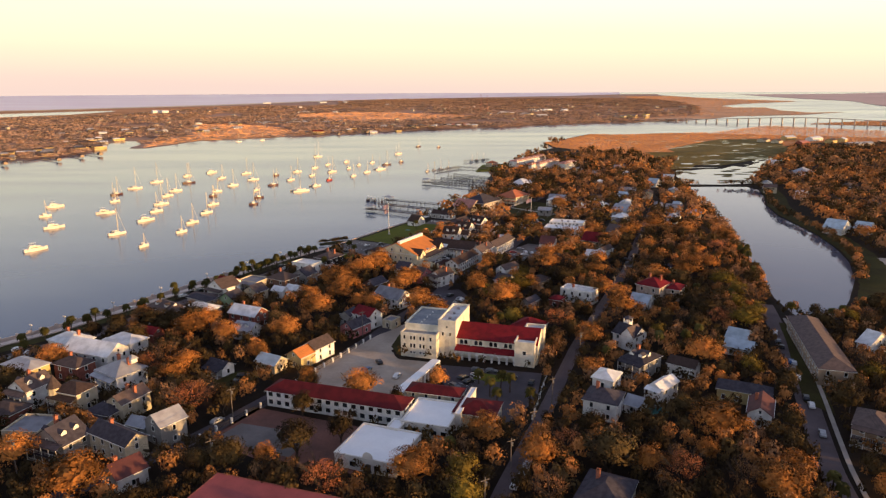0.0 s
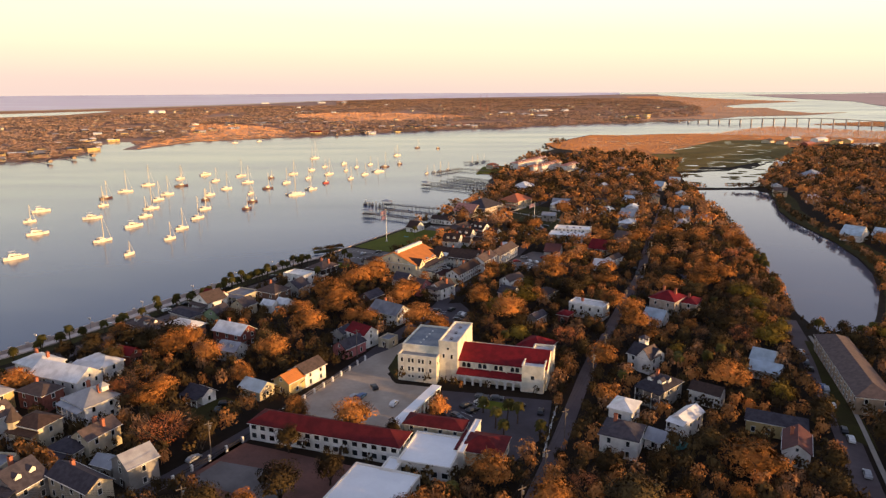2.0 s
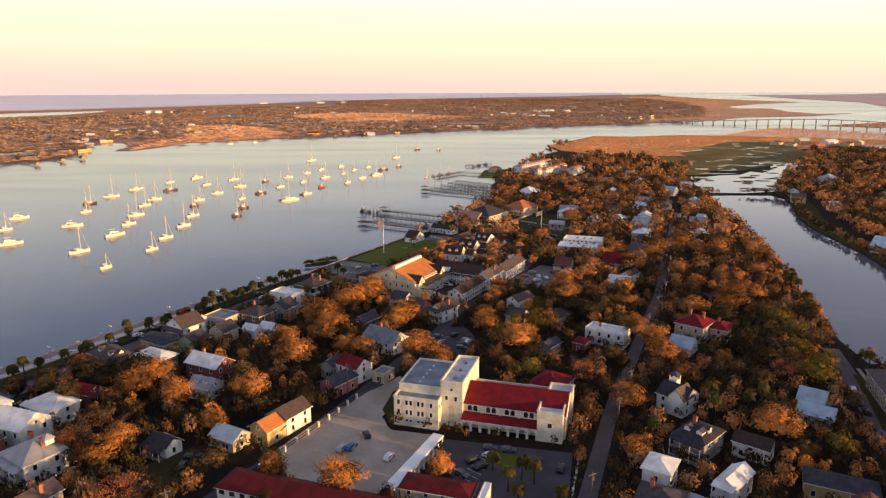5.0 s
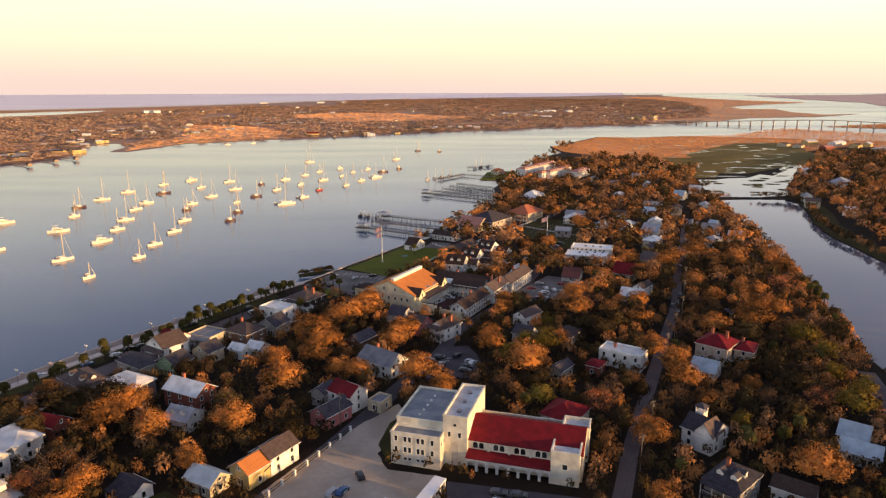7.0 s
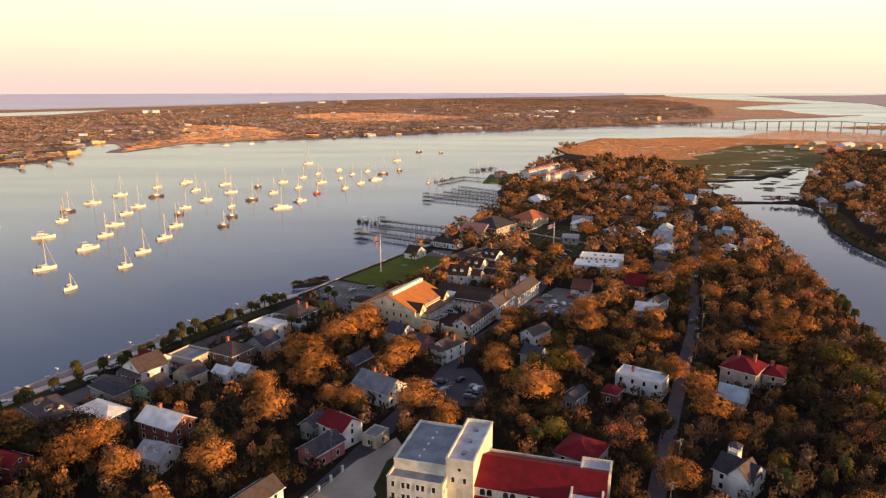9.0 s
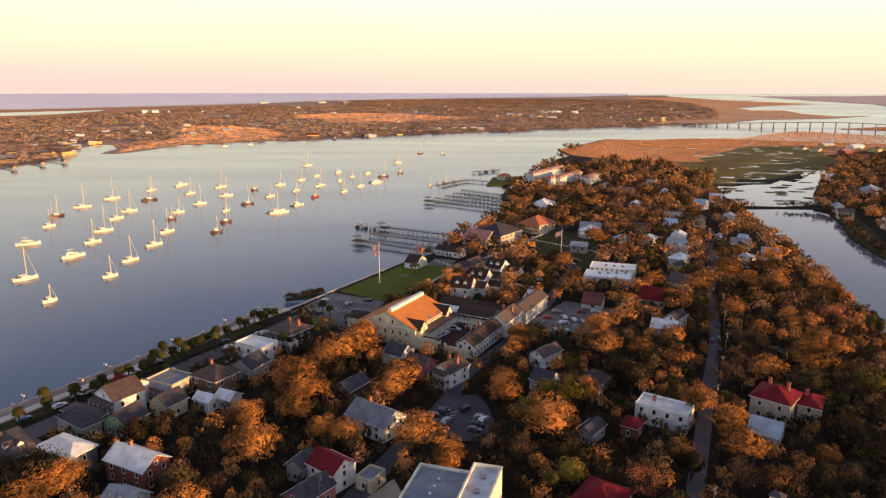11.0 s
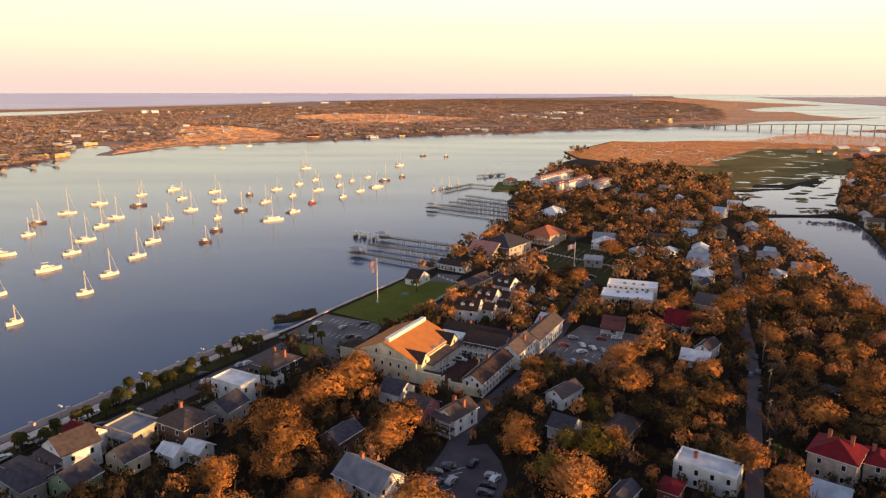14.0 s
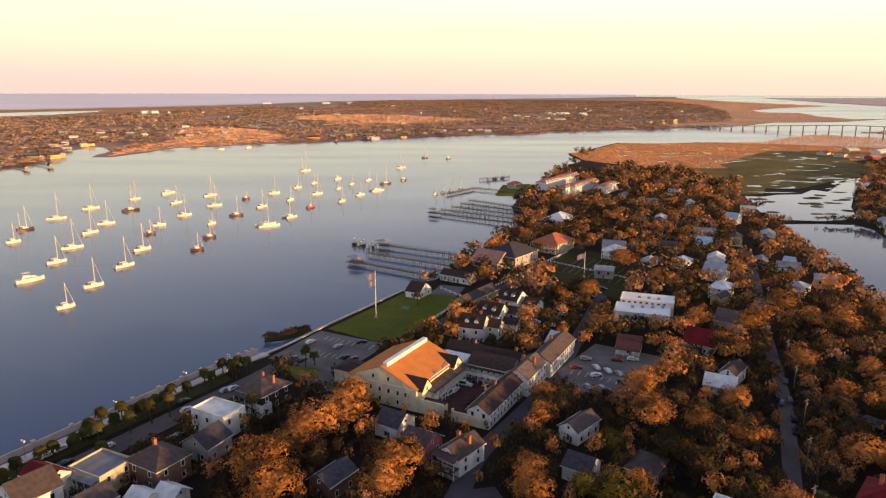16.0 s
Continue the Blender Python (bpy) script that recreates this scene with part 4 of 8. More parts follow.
house("house", 122.4, 450.4, -39, 9.0, 12.0, 4.6, "x", "cream", "brown", every=4.4)
house("cottage", 223.4, 690.5, -41, 9.6, 12.0, 4.6, "x", "white", "sky", category="cottage", every=4.4)
house("house", 178.2, 499.8, -42, 8.6, 10.8, 5.0, "hip", "white", "tin", every=4.4)
house("cottage", 199.7, 552.8, -41, 5.5, 9.6, 4.0, "x", "white", "sky", category="cottage", every=4.4)
house("yellow_range", 13.5, 487.0, -35, 7.9, 28.9, 3.6, "y", "yellow", "brown", every=4.4)
house("boathouse", -15.3, 497.2, -30, 8.0, 12.0, 3.2, "x", "white", "dark", category="boathouse", every=4.4)
house("shed", 5.1, 523.8, -33, 18.0, 7.5, 3.4, "x", "white", "dark", category="shed", every=4.4)
house("house", 30.4, 475.3, -35, 9.5, 12.0, 6.0, "x", "white", "dark", "dormer,chim1", every=4.4)
house("barracks_house", 10.4, 436.6, -18, 10.1, 12.6, 6.6, "x", "white", "dark", "dormer,chim2", every=4.4)
house("barracks_house", 19.1, 452.8, -27, 10.6, 12.2, 6.6, "x", "white", "dark", "dormer,chim2", every=4.4)
house("barracks_wing", 18.6, 439.6, -24, 7.0, 7.6, 5.0, "x", "white", "dark", "chim1", "white rear wing of a barracks house with a dark roof", category="house", every=3.0)
house("barracks_wing", 27.0, 446.0, -24, 6.0, 6.4, 3.8, "x", "white", "dark", "", "low white kitchen wing with a dark roof", category="house", every=3.0)
house("barracks_wing", 27.6, 457.4, -27, 7.4, 7.6, 5.0, "x", "white", "dark", "chim1", "white rear wing of a barracks house with a dark roof", category="house", every=3.0)
house("barracks_wing", 39.2, 470.4, -35, 7.0, 8.0, 4.6, "x", "white", "dark", "", "white rear wing of a house with a dark roof", category="house", every=3.0)
house("cottage", 44.1, 426.2, -38, 6.3, 10.1, 3.4, "x", "white", "white", category="cottage", every=4.4)
house("house", 278.4, 458.2, -50, 12.2, 15.3, 4.5, "x", "white", "sky", every=4.4)
house("cottage", 297.2, 457.2, -50, 9.6, 12.0, 4.0, "x", "white", "sky", category="cottage", every=4.4)
house("cottage", 344.2, 580.8, -50, 10.5, 13.1, 4.5, "hip", "grey", "slate", category="cottage", every=4.4)
house("cottage", 420.7, 774.5, -46, 18.8, 23.4, 4.5, "hip", "white", "tin", category="cottage", every=4.4)
house("house", 365.0, 556.5, -50, 10.2, 12.8, 4.5, "hip", "tan", "brown", every=4.4)
house("cottage", 332.3, 607.7, -49, 8.4, 10.5, 4.0, "x", "white", "white", category="cottage", every=4.4)
house("house", 401.2, 652.2, -51, 13.2, 16.5, 5.0, "hip", "cream", "brown", every=4.4)


# ---- the convent: wing, tower, chapel with arcade ----
def flat_block(parent, name, u0, v0, u1, v1, h, wall, roof, para=0.9, t=0.35, label=""):
    """A plain block with a parapet round a sunk flat roof, as one wall mesh and a roof under it."""
    bm = bmesh.new()
    o = [(u0, v0), (u1, v0), (u1, v1), (u0, v1)]
    i = [(u0 + t, v0 + t), (u1 - t, v0 + t), (u1 - t, v1 - t), (u0 + t, v1 - t)]
    rings = [[bm.verts.new((x, y, z)) for x, y in ring] for ring, z in ((o, 0), (o, h), (i, h), (i, h - para))]
    for a, b in zip(rings, rings[1:]):
        for k in range(4):
            bm.faces.new((a[k], a[(k + 1) % 4], b[(k + 1) % 4], b[k]))
    bmesh.ops.recalc_face_normals(bm, faces=bm.faces)
    body = part(name, bm, wall, parent, label)
    part("flat_roof", boxed(u0 + t, v0 + t, h - para - 0.3, u1 - t, v1 - t, h - para + 0.05), roof, body)
    cb = bmesh.new()
    c = 0.14
    for r0, r1, z0, z1 in (((-c), 0, h - 0.28, h - 0.02),):
        pts = [(u0 - c, v0 - c), (u1 + c, v0 - c), (u1 + c, v1 + c), (u0 - c, v1 + c)]
        inn = [(u0 - 0.002, v0 - 0.002), (u1 + 0.002, v0 - 0.002), (u1 + 0.002, v1 + 0.002), (u0 - 0.002, v1 + 0.002)]
        rr = [[cb.verts.new((x, y, z)) for x, y in ring] for ring, z in ((inn, z0), (pts, z0), (pts, z1), (inn, z1))]
        for a, b in zip(rr, rr[1:]):
            for k in range(4):
                cb.faces.new((a[k], a[(k + 1) % 4], b[(k + 1) % 4], b[k]))
    bmesh.ops.recalc_face_normals(cb, faces=cb.faces)
    part("cornice", cb, wall, body)
    return body


def arch_wall_bm(length, height, n, span, spring, thick, first=None):
    """A wall with n round-arched openings through it, from x = 0, front at y = 0."""
    bm = bmesh.new()
    bay = length / n
    seg = 8
    for k in range(n):
        c = (k + 0.5) * bay
        arch = [(c - span / 2, 0.0)] + [(c - span / 2 * math.cos(a * math.pi / seg), spring + span / 2 * math.sin(a * math.pi / seg)) for a in range(seg + 1)] + [(c + span / 2, 0.0)]
        for y in (0, thick):
            left = [(k * bay, 0.0), (k * bay, height)]
            for (x0, z0), (x1, z1) in zip(arch, arch[1:]):
                if x0 == x1:
                    continue
                poly(bm, [(x0, y, z0), (x1, y, z1), (x1, y, height), (x0, y, height)])
            poly(bm, [(k * bay, y, 0), (arch[0][0], y, 0), (arch[0][0], y, height), (k * bay, y, height)])
            poly(bm, [(arch[-1][0], y, 0), ((k + 1) * bay, y, 0), ((k + 1) * bay, y, height), (arch[-1][0], y, height)])
        for (x0, z0), (x1, z1) in zip(arch, arch[1:]):
            poly(bm, [(x0, 0, z0), (x1, 0, z1), (x1, thick, z1), (x0, thick, z0)])
    poly(bm, [(0, 0, height), (length, 0, height), (length, thick, height), (0, thick, height)])
    poly(bm, [(0, 0, 0), (0, thick, 0), (0, thick, height), (0, 0, height)])
    poly(bm, [(length, 0, 0), (length, thick, 0), (length, thick, height), (length, 0, height)])
    bmesh.ops.remove_doubles(bm, verts=bm.verts, dist=0.001)
    bmesh.ops.recalc_face_normals(bm, faces=bm.faces)
    return bm


def arched_pane_bm(w, h):
    bm = bmesh.new()
    pts = [(-w / 2, 0)] + [(-w / 2 * math.cos(a * math.pi / 8), h - w / 2 + w / 2 * math.sin(a * math.pi / 8)) for a in range(9)] + [(w / 2, 0)]
    f = [bm.verts.new((x, -0.05, z)) for x, z in pts]
    b = [bm.verts.new((x, 0.02, z)) for x, z in pts]
    bm.faces.new(f)
    for k in range(len(pts)):
        bm.faces.new((f[k], f[(k + 1) % len(pts)], b[(k + 1) % len(pts)], b[k]))
    bmesh.ops.recalc_face_normals(bm, faces=bm.faces)
    return bm


ROOF_BLUE = material("blue_grey_roof_felt", (0.16, 0.18, 0.22), 0.8, (0.26, 0.27, 0.29), scale=0.25, fine=0.2)
ROOF_PALE = material("pale_roof_coating", (0.55, 0.56, 0.60), 0.8, (0.36, 0.34, 0.36), scale=0.3, fine=0.12)
convent = new("convent")
convent.matrix_basis = pose(-12.6, 240.6, 0, 0, 0, -17)
tagged(convent, "cream stuccoed convent with red-roofed chapel, arcade and square tower", "convent")
STUCCO = WALLS["coquina"]
wing = flat_block(convent, "front_wing", -0.5, 0, 13.5, 4.6, 9.7, STUCCO, ROOF_BLUE, 0.6, label="three-storey front wing with parapet")
rear = flat_block(convent, "rear_block", -0.4, 4.61, 13.2, 25, 11.8, STUCCO, ROOF_BLUE, 0.7, label="taller rear block with blue-grey flat roof")
towr = flat_block(convent, "tower_block", 13.21, 3.7, 20, 24.6, 14.6, STUCCO, ROOF_PALE, 0.8, label="long tower block with parapet")
for z, hh in ((7.0, 1.5), (3.9, 1.5), (1.6, 0.7)):
    for u in (1.0, 3.6, 4.9, 7.3, 8.6, 11.3):
        window(wing, pose(u, 0, z), 0.8, hh)
for v in (1.2, 3.4):
    window(wing, pose(13.5, v, 6.6, 0, 0, 90), 0.7, 1.2)
for z in (2.0, 5.2, 8.3):
    for k in range(5):
        window(rear, pose(-0.4, 7.5 + 3.6 * k, z, 0, 0, -90), 0.9, 1.5)
for u in (15.0, 17.9):
    window(towr, pose(u, 3.7, 8.4), 0.75, 1.4)
part("round_window", arched_pane_bm(0.7, 0.7), GLASS, towr, at=pose(16.6, 3.7, 11.6))
part("doorway", arched_pane_bm(1.8, 7.0), material("pale_door_panel", (0.62, 0.58, 0.52), 0.7, scale=0.6), towr, "tall pale door panel", at=pose(16.6, 3.7, 0.1))
for k in range(3):
    part("roof_hatch", boxed(-0.5, -0.7, 0, 0.5, 0.7, 0.5), ROOFS["grey"], towr, at=pose(16.6, 8 + 6 * k, 13.85, 0, 0, 12 * k))
for k in range(5):
    part("roof_vent", boxed(-0.25, -0.25, 0, 0.25, 0.25, 0.4), TRIM, rear, at=pose(5.2 + 0.15 * k, 8 + 3.1 * k, 11.15))
# chapel body with gable to the east end, arcade before it
chap = part("chapel", gable_body_bm(30.5, 16, 7.7, 3.7), STUCCO, convent, "chapel body", at=pose(35.3, 13, 0))
part("chapel_roof", gable_roof_bm(30.2, 16, 7.7, 3.7, over=0.35), ROOFS["red"], chap, "bright red metal roof")
arcade = part("arcade", arch_wall_bm(22.6, 3.9, 8, 2.1, 1.7, 0.5), TRIM, convent, "white arcade of round arches", at=pose(20.05, 2.3, 0))
rb = bmesh.new()
vs = [rb.verts.new(p) for p in ((-0.1, -0.4, 3.85), (22.7, -0.4, 3.85), (22.7, 2.69, 5.1), (-0.1, 2.69, 5.1))]
lo = [rb.verts.new(v.co - Vector((0, 0, 0.18))) for v in vs]
rb.faces.new(vs), rb.faces.new(lo[::-1])
for k in range(4):
    rb.faces.new((vs[k], lo[k], lo[(k + 1) % 4], vs[(k + 1) % 4]))
bmesh.ops.recalc_face_normals(rb, faces=rb.faces)
part("arcade_roof", rb, ROOFS["red"], arcade, "red lean-to roof")
for k in range(4):
    u = 20 + 22.6 * (k + 0.5) / 4
    for du in (-0.85, 0.85):
        part("window", shared("arched_window", lambda: arched_pane_bm(1.25, 1.7), GLASS), GLASS, chap, at=pose(u + du - 35.3, -8.0, 5.45))
    part("buttress", boxed(-0.25, -0.35, 5.0, 0.25, 0.01, 7.4), STUCCO, chap, at=pose(u + 2.8 - 35.3, -8.0, 0))
front_block = flat_block(convent, "end_block", 42.66, 2.2, 50, 9.2, 9.5, STUCCO, ROOF_PALE, 0.9, label="white end block with parapet")
rear_end = flat_block(convent, "rear_end_block", 44, 15.4, 51.2, 21.3, 10.2, STUCCO, ROOF_PALE, 0.9, label="rear end block with parapet")
window(front_block, pose(46.3, 2.2, 4.6), 1.2, 1.4)
for v in (4.2, 7.0):
    window(front_block, pose(50, v, 5.6, 0, 0, 90), 0.9, 1.5)
for v in (11.0, 13.4):
    window(convent, pose(50.55, v, 3.0, 0, 0, 90), 0.9, 1.6)
part("rear_wall", boxed(20.1, 21.2, 0, 43.9, 21.6, 8.4), STUCCO, convent)


def block(name, u, v, rot, w, d, h, wall, roof, label, category="building", rows=(1.0,), every=3.4, faces=(0, 1, 2, 3), win=(1.6, 1.5), para=0.5, t=0.3):
    """A flat-roofed building of its own."""
    thing = new(name)
    thing.matrix_basis = pose(u, v, 0, 0, 0, rot)
    tagged(thing, label, category)
    b = flat_block(thing, "wall", -w / 2, -d / 2, w / 2, d / 2, h, wall, roof, para, t)
    for s in faces:
        facade(thing, w, d, s, rows, every, *win)
    return thing


WHITE_STUCCO = material("white_stucco", (0.74, 0.71, 0.66), 0.85, (0.66, 0.62, 0.57), scale=0.25, fine=0.05, bump=0.15)
WHITE_COAT = material("white_roof_coating", (0.90, 0.90, 0.91), 0.6, (0.82, 0.82, 0.84), scale=0.12, fine=0.05)
# the school: long red-roofed range, white flat-roofed halls and covered walk
school = house("school_range", -30.4, 196.4, -18.5, 46.5, 8.6, 5.4, "hip", "white", "wine", rise=2.5, every=2.7, win=(1.5, 1.5),
               label="long two-storey white school range with a red hipped roof", category="school")
hall = block("school_hall", -15.3, 168.6, -21, 18, 17.5, 4.2, WHITE_STUCCO, WHITE_COAT, "white flat-roofed school hall with mission doorway", "hall", every=3.0)
part("mission_gable", arched_pane_bm(3.0, 6.0), WHITE_STUCCO, hall, "curved white gable over the door", at=pose(1.0, -8.75, 0))
part("doorway", arched_pane_bm(1.7, 2.6), DOOR, hall, "dark arched doorway", at=pose(1.0, -8.82, 0))
block("school_classroom", -0.6, 186.2, -17.5, 14.5, 16, 4.4, WHITE_STUCCO, WHITE_COAT, "white flat-roofed classroom block", "hall", every=2.6)
block("school_link", -11.3, 179.6, -19, 4.0, 7, 3.8, WHITE_STUCCO, WHITE_COAT, "small white flat-roofed link building", "hall", faces=(0,))
house("school_annex", 0.3, 200.2, -17, 17.5, 6.5, 4.9, "hip", "cream", "wine", rise=1.6, label="cream school annex with a red roof", category="school")
house("school_annex", 13.2, 188.8, -18, 12.5, 10.5, 4.4, "hip", "cream", "wine", rise=2.2, label="square cream annex with red hipped roof", category="school")
block("white_parapet_wall", 9.6, 191.6, -18, 1.6, 19, 5.4, WHITE_STUCCO, WHITE_COAT, "white parapet wall between red roofs", "wall", faces=(), para=0.15, t=0.2)
walk_way = new("covered_walk")
walk_way.matrix_basis = pose(-6.0, 213.5, 0, 0, 0, -25.0)
tagged(walk_way, "white flat-roofed covered walk on square columns", "covered walk")
part("roof", boxed(-1.6, -15.2, 3.5, 1.6, 15.2, 4.0), WHITE_COAT, walk_way)
for k in range(11):
    for sx in (-1.35, 1.35):
        part("column", shared("column", lambda: boxed(-0.22, -0.22, 0, 0.22, 0.22, 3.5), TRIM), TRIM, walk_way, at=pose(sx, -14.6 + 2.92 * k, 0))
block("pink_roofed_hall", -38.3, 131.9, -19, 42, 26, 6.0, WALLS["brick"], material("pink_roof_sheet", (0.30, 0.065, 0.068), 0.85, (0.23, 0.05, 0.055), scale=0.2, fine=0.12),
      "low hall with a wide dull red roof", "hall", faces=(0, 1), para=0.1, t=0.2)


# ---- the armoury and barracks round a brick courtyard ----
def at_armoury(u, v):
    c, s = math.cos(radians(-28)), math.sin(radians(-28))
    return -23 + u * c - v * s, 370 + u * s + v * c


arm = new("armoury")
arm.matrix_basis = pose(-23, 370, 0, 0, 0, -28)
tagged(arm, "large cream gabled armoury with brown roof toned orange by sun and white ridge monitor", "armoury")
AW = material("pale_cream_render", (0.80, 0.71, 0.49), 0.85, scale=0.3, fine=0.05, bump=0.1)
body = part("wall", gable_body_bm(29, 27, 7.6, 5.5), AW, arm, at=pose(-2.5, 19.5, 0, 0, 0, 90))
# roof colour already has the evening sun in it
part("roof", gable_roof_bm(29, 27, 7.6, 5.5, over=0.3), ROOFS["orange"], arm, at=pose(-2.5, 19.5, 0, 0, 0, 90))
part("ridge_monitor", boxed(-2.6, 6.5, 12.2, -0.9, 33.2, 14.1), TRIM, arm, "white monitor along the ridge")
for k, (u, z) in enumerate(((-12, 4.4), (-9, 4.4), (-6.5, 4.6), (-3, 4.4), (0.5, 4.4), (4, 4.4), (7, 4.4), (-12, 1.2), (-3, 1.2), (4, 1.2), (-5.5, 8.6), (0.5, 8.6))):
    window(arm, pose(u, 5, z), 0.85, 1.5)
part("string_course", boxed(-16.05, 4.86, 7.4, 11.05, 4.99, 7.7), TRIM, arm)
for v in (9.0, 31.0):
    g = part("cross_gable", gable_body_bm(9.5, 6.0, 7.3, 3.1), AW, arm, at=pose(8.0, v, 0))
    part("cross_roof", gable_roof_bm(9.5, 6.0, 7.3, 3.1, over=0.3), ROOFS["dark"], g)
    window(g, pose(4.75, 0, 6.6, 0, 0, 90), 0.8, 1.4)
gal = part("gallery", boxed(8.5, 11.7, 0, 12.2, 28.3, 5.9), AW, arm, "two-storey gallery range")
gb = bmesh.new()
gv = [gb.verts.new(p) for p in ((8.6, 9.5, 7.2), (8.6, 35.5, 7.2), (15.2, 35.5, 5.8), (15.2, 9.5, 5.8))]
gl = [gb.verts.new(v.co - Vector((0, 0, 0.2))) for v in gv]
gb.faces.new(gv), gb.faces.new(gl[::-1])
for k in range(4):
    gb.faces.new((gv[k], gl[k], gl[(k + 1) % 4], gv[(k + 1) % 4]))
bmesh.ops.recalc_face_normals(gb, faces=gb.faces)
part("gallery_roof", gb, ROOFS["brown"], gal)
part("gallery_floor", boxed(12.22, 10, 2.75, 15.0, 35.2, 2.95), TRIM, gal)
for k in range(11):
    part("post", shared("gallery_post", lambda: boxed(-0.12, -0.12, 0, 0.12, 0.12, 5.65), TRIM), TRIM, gal, at=pose(14.9, 10.2 + 2.48 * k, 0))
part("railing", boxed(14.86, 10.2, 3.75, 14.94, 35.0, 3.85), TRIM, gal)
for k in range(9):
    window(gal, pose(12.2, 12.5 + 2.4 * k, 3.4, 0, 0, 90), 0.9, 1.7)
for k, (du, dv) in enumerate(((8.8, 14.5), (8.6, 17.3), (9.6, 19.6), (8.7, 22.4), (9.5, 25.2), (8.9, 27.6))):
    part("air_unit", boxed(-0.8, -0.9, 0, 0.8, 0.9, 1.3 + 0.2 * (k % 3)), METAL, arm, "grey roof air unit", at=pose(du, dv, 6.9))
part("unit_screen", boxed(10.6, 13.5, 6.6, 10.9, 28.4, 8.0), TRIM, arm)
part("flat_roof", boxed(1.2, 33.6, 0, 12.0, 44.5, 6.0), TRIM, arm, "white flat-roofed link behind the armoury")
low = part("front_lodge", boxed(8.4, 5.1, 0, 20.8, 8.4, 4.0), AW, arm, "low lodge with dark roof")
part("lodge_roof", boxed(8.3, 5.6, 4.0, 20.6, 8.5, 4.35), ROOFS["dark"], low)
part("parapet", boxed(8.4, 5.0, 4.0, 20.8, 5.5, 4.9), AW, low)
part("annex", gable_body_bm(12, 9, 5.2, 0), AW, arm, "low side annex", at=pose(-20.6, 16, 0))
part("annex_roof", hip_roof_bm(12, 9, 5.2, 1.6), ROOFS["dark"], arm, at=pose(-20.6, 16, 0))


def range_house(name, u, v, w, d, h, ridge, wall, roof, extras, label, **kw):
    x, y = at_armoury(u, v)
    return house(name, x, y, -28, w, d, h, ridge, wall, roof, extras, label, category="barracks", **kw)


range_house("barracks_range", 32.8, 19, 7.6, 27, 5.2, "y", "white", "dark", "chim1", "white two-storey barracks range with a brown shingle roof", every=2.4, faces=(0, 1, 3))
range_house("barracks_range", 34.4, 41.5, 8.4, 17.5, 6.4, "y", "white", "brown", "chim2", "white barracks range with brick chimneys and brown roof", every=2.6, faces=(1, 3))
range_house("barracks_range", 36.0, 65, 8.4, 28, 5.8, "y", "white", "brown", "chim1", "white barracks range along the street with brown roof", every=2.3, faces=(1, 3))
bg = range_house("barracks_gallery", 22.2, 41.6, 16.5, 10, 5.8, "x", "white", "dark", "", "white galleried barracks with a dark roof", every=2.0, faces=(0,))
range_house("barracks_long_range", 17, 51.8, 36, 8.5, 4.6, "x", "white", "dark", "chim2", "long white barracks with dark roof and brick chimneys", every=3.0, faces=(0, 2))
part("gallery_floor", boxed(-8.2, -7.0, 2.7, 8.2, -5.03, 2.9), TRIM, bg)
part("gallery_roof", boxed(-8.2, -7.1, 5.3, 8.2, -5.03, 5.5), ROOFS["dark"], bg)
part("railing", boxed(-8.2, -6.95, 3.75, 8.2, -6.87, 3.85), TRIM, bg)
part("rail_panel", boxed(-8.2, -6.93, 2.95, 8.2, -6.89, 3.6), TRIM, bg)
for k in range(8):
    part("post", shared("court_post", lambda: boxed(-0.14, -0.14, 0, 0.14, 0.14, 5.3), TRIM), TRIM, bg, at=pose(-8.0 + 16.0 * k / 7, -6.9, 0))
cw = new("court_wall")
cw.matrix_basis = pose(*at_armoury(24.5, 5.6), 0, 0, 0, -28)
tagged(cw, "cream courtyard wall with gate piers", "wall")
part("wall", boxed(-0.2, -0.25, 0, 11.5, 0.25, 3.4), AW, cw)
part("pier", boxed(-0.8, -0.45, 0, -0.22, 0.45, 4.2), AW, cw)

# flat-roofed white offices
office = new("flat_roofed_office")
office.matrix_basis = pose(87.5, 462, 0, 0, 0, -19)
tagged(office, "white flat-roofed office block in two steps", "office")
ob_low = flat_block(office, "front_hall", -11.5, -7, 12.5, 7.5, 5.0, WHITE_STUCCO, WHITE_COAT, 0.4)
ob_high = flat_block(office, "rear_hall", -10.0, 7.51, 14.0, 19.5, 6.6, WHITE_STUCCO, WHITE_COAT, 0.5)
for k in range(8):
    window(ob_high, pose(-8.5 + 2.6 * k, 7.51, 4.9), 1.2, 0.9)
for k in range(7):
    part("roof_unit", boxed(-0.7, -0.6, 0, 0.7, 0.6, 0.8), METAL, ob_high if k % 2 else ob_low, "small roof air unit", at=pose(-4 + 2.2 * k, 13 if k % 2 else 1.5 + k * 0.6, 6.15 if k % 2 else 4.65))

# terraces of the waterfront condominiums
for k, (x, y, rot, w, d, h) in enumerate(((121, 905, 58, 92, 12, 8.5), (140, 868, 58, 66, 11, 8.0), (165, 862, 58, 40, 11, 7.5), (116, 838, 58, 16, 10, 8.0))):
    t = house("condominium_terrace", x, y, rot, w, d, h, "hip", "white", "coral" if k < 3 else "terracotta", rise=2.2, every=5.0, faces=(0, 1),
              label="white waterfront terrace with coral roof and white gables", category="terrace")
    for i in range(int(w / 7)):
        dormer(t, pose(-w / 2 + 4 + i * 7, -d / 2 + 1.2, h - 0.2), TRIM, ROOFS["coral"], 2.4, 1.6, 3.0)


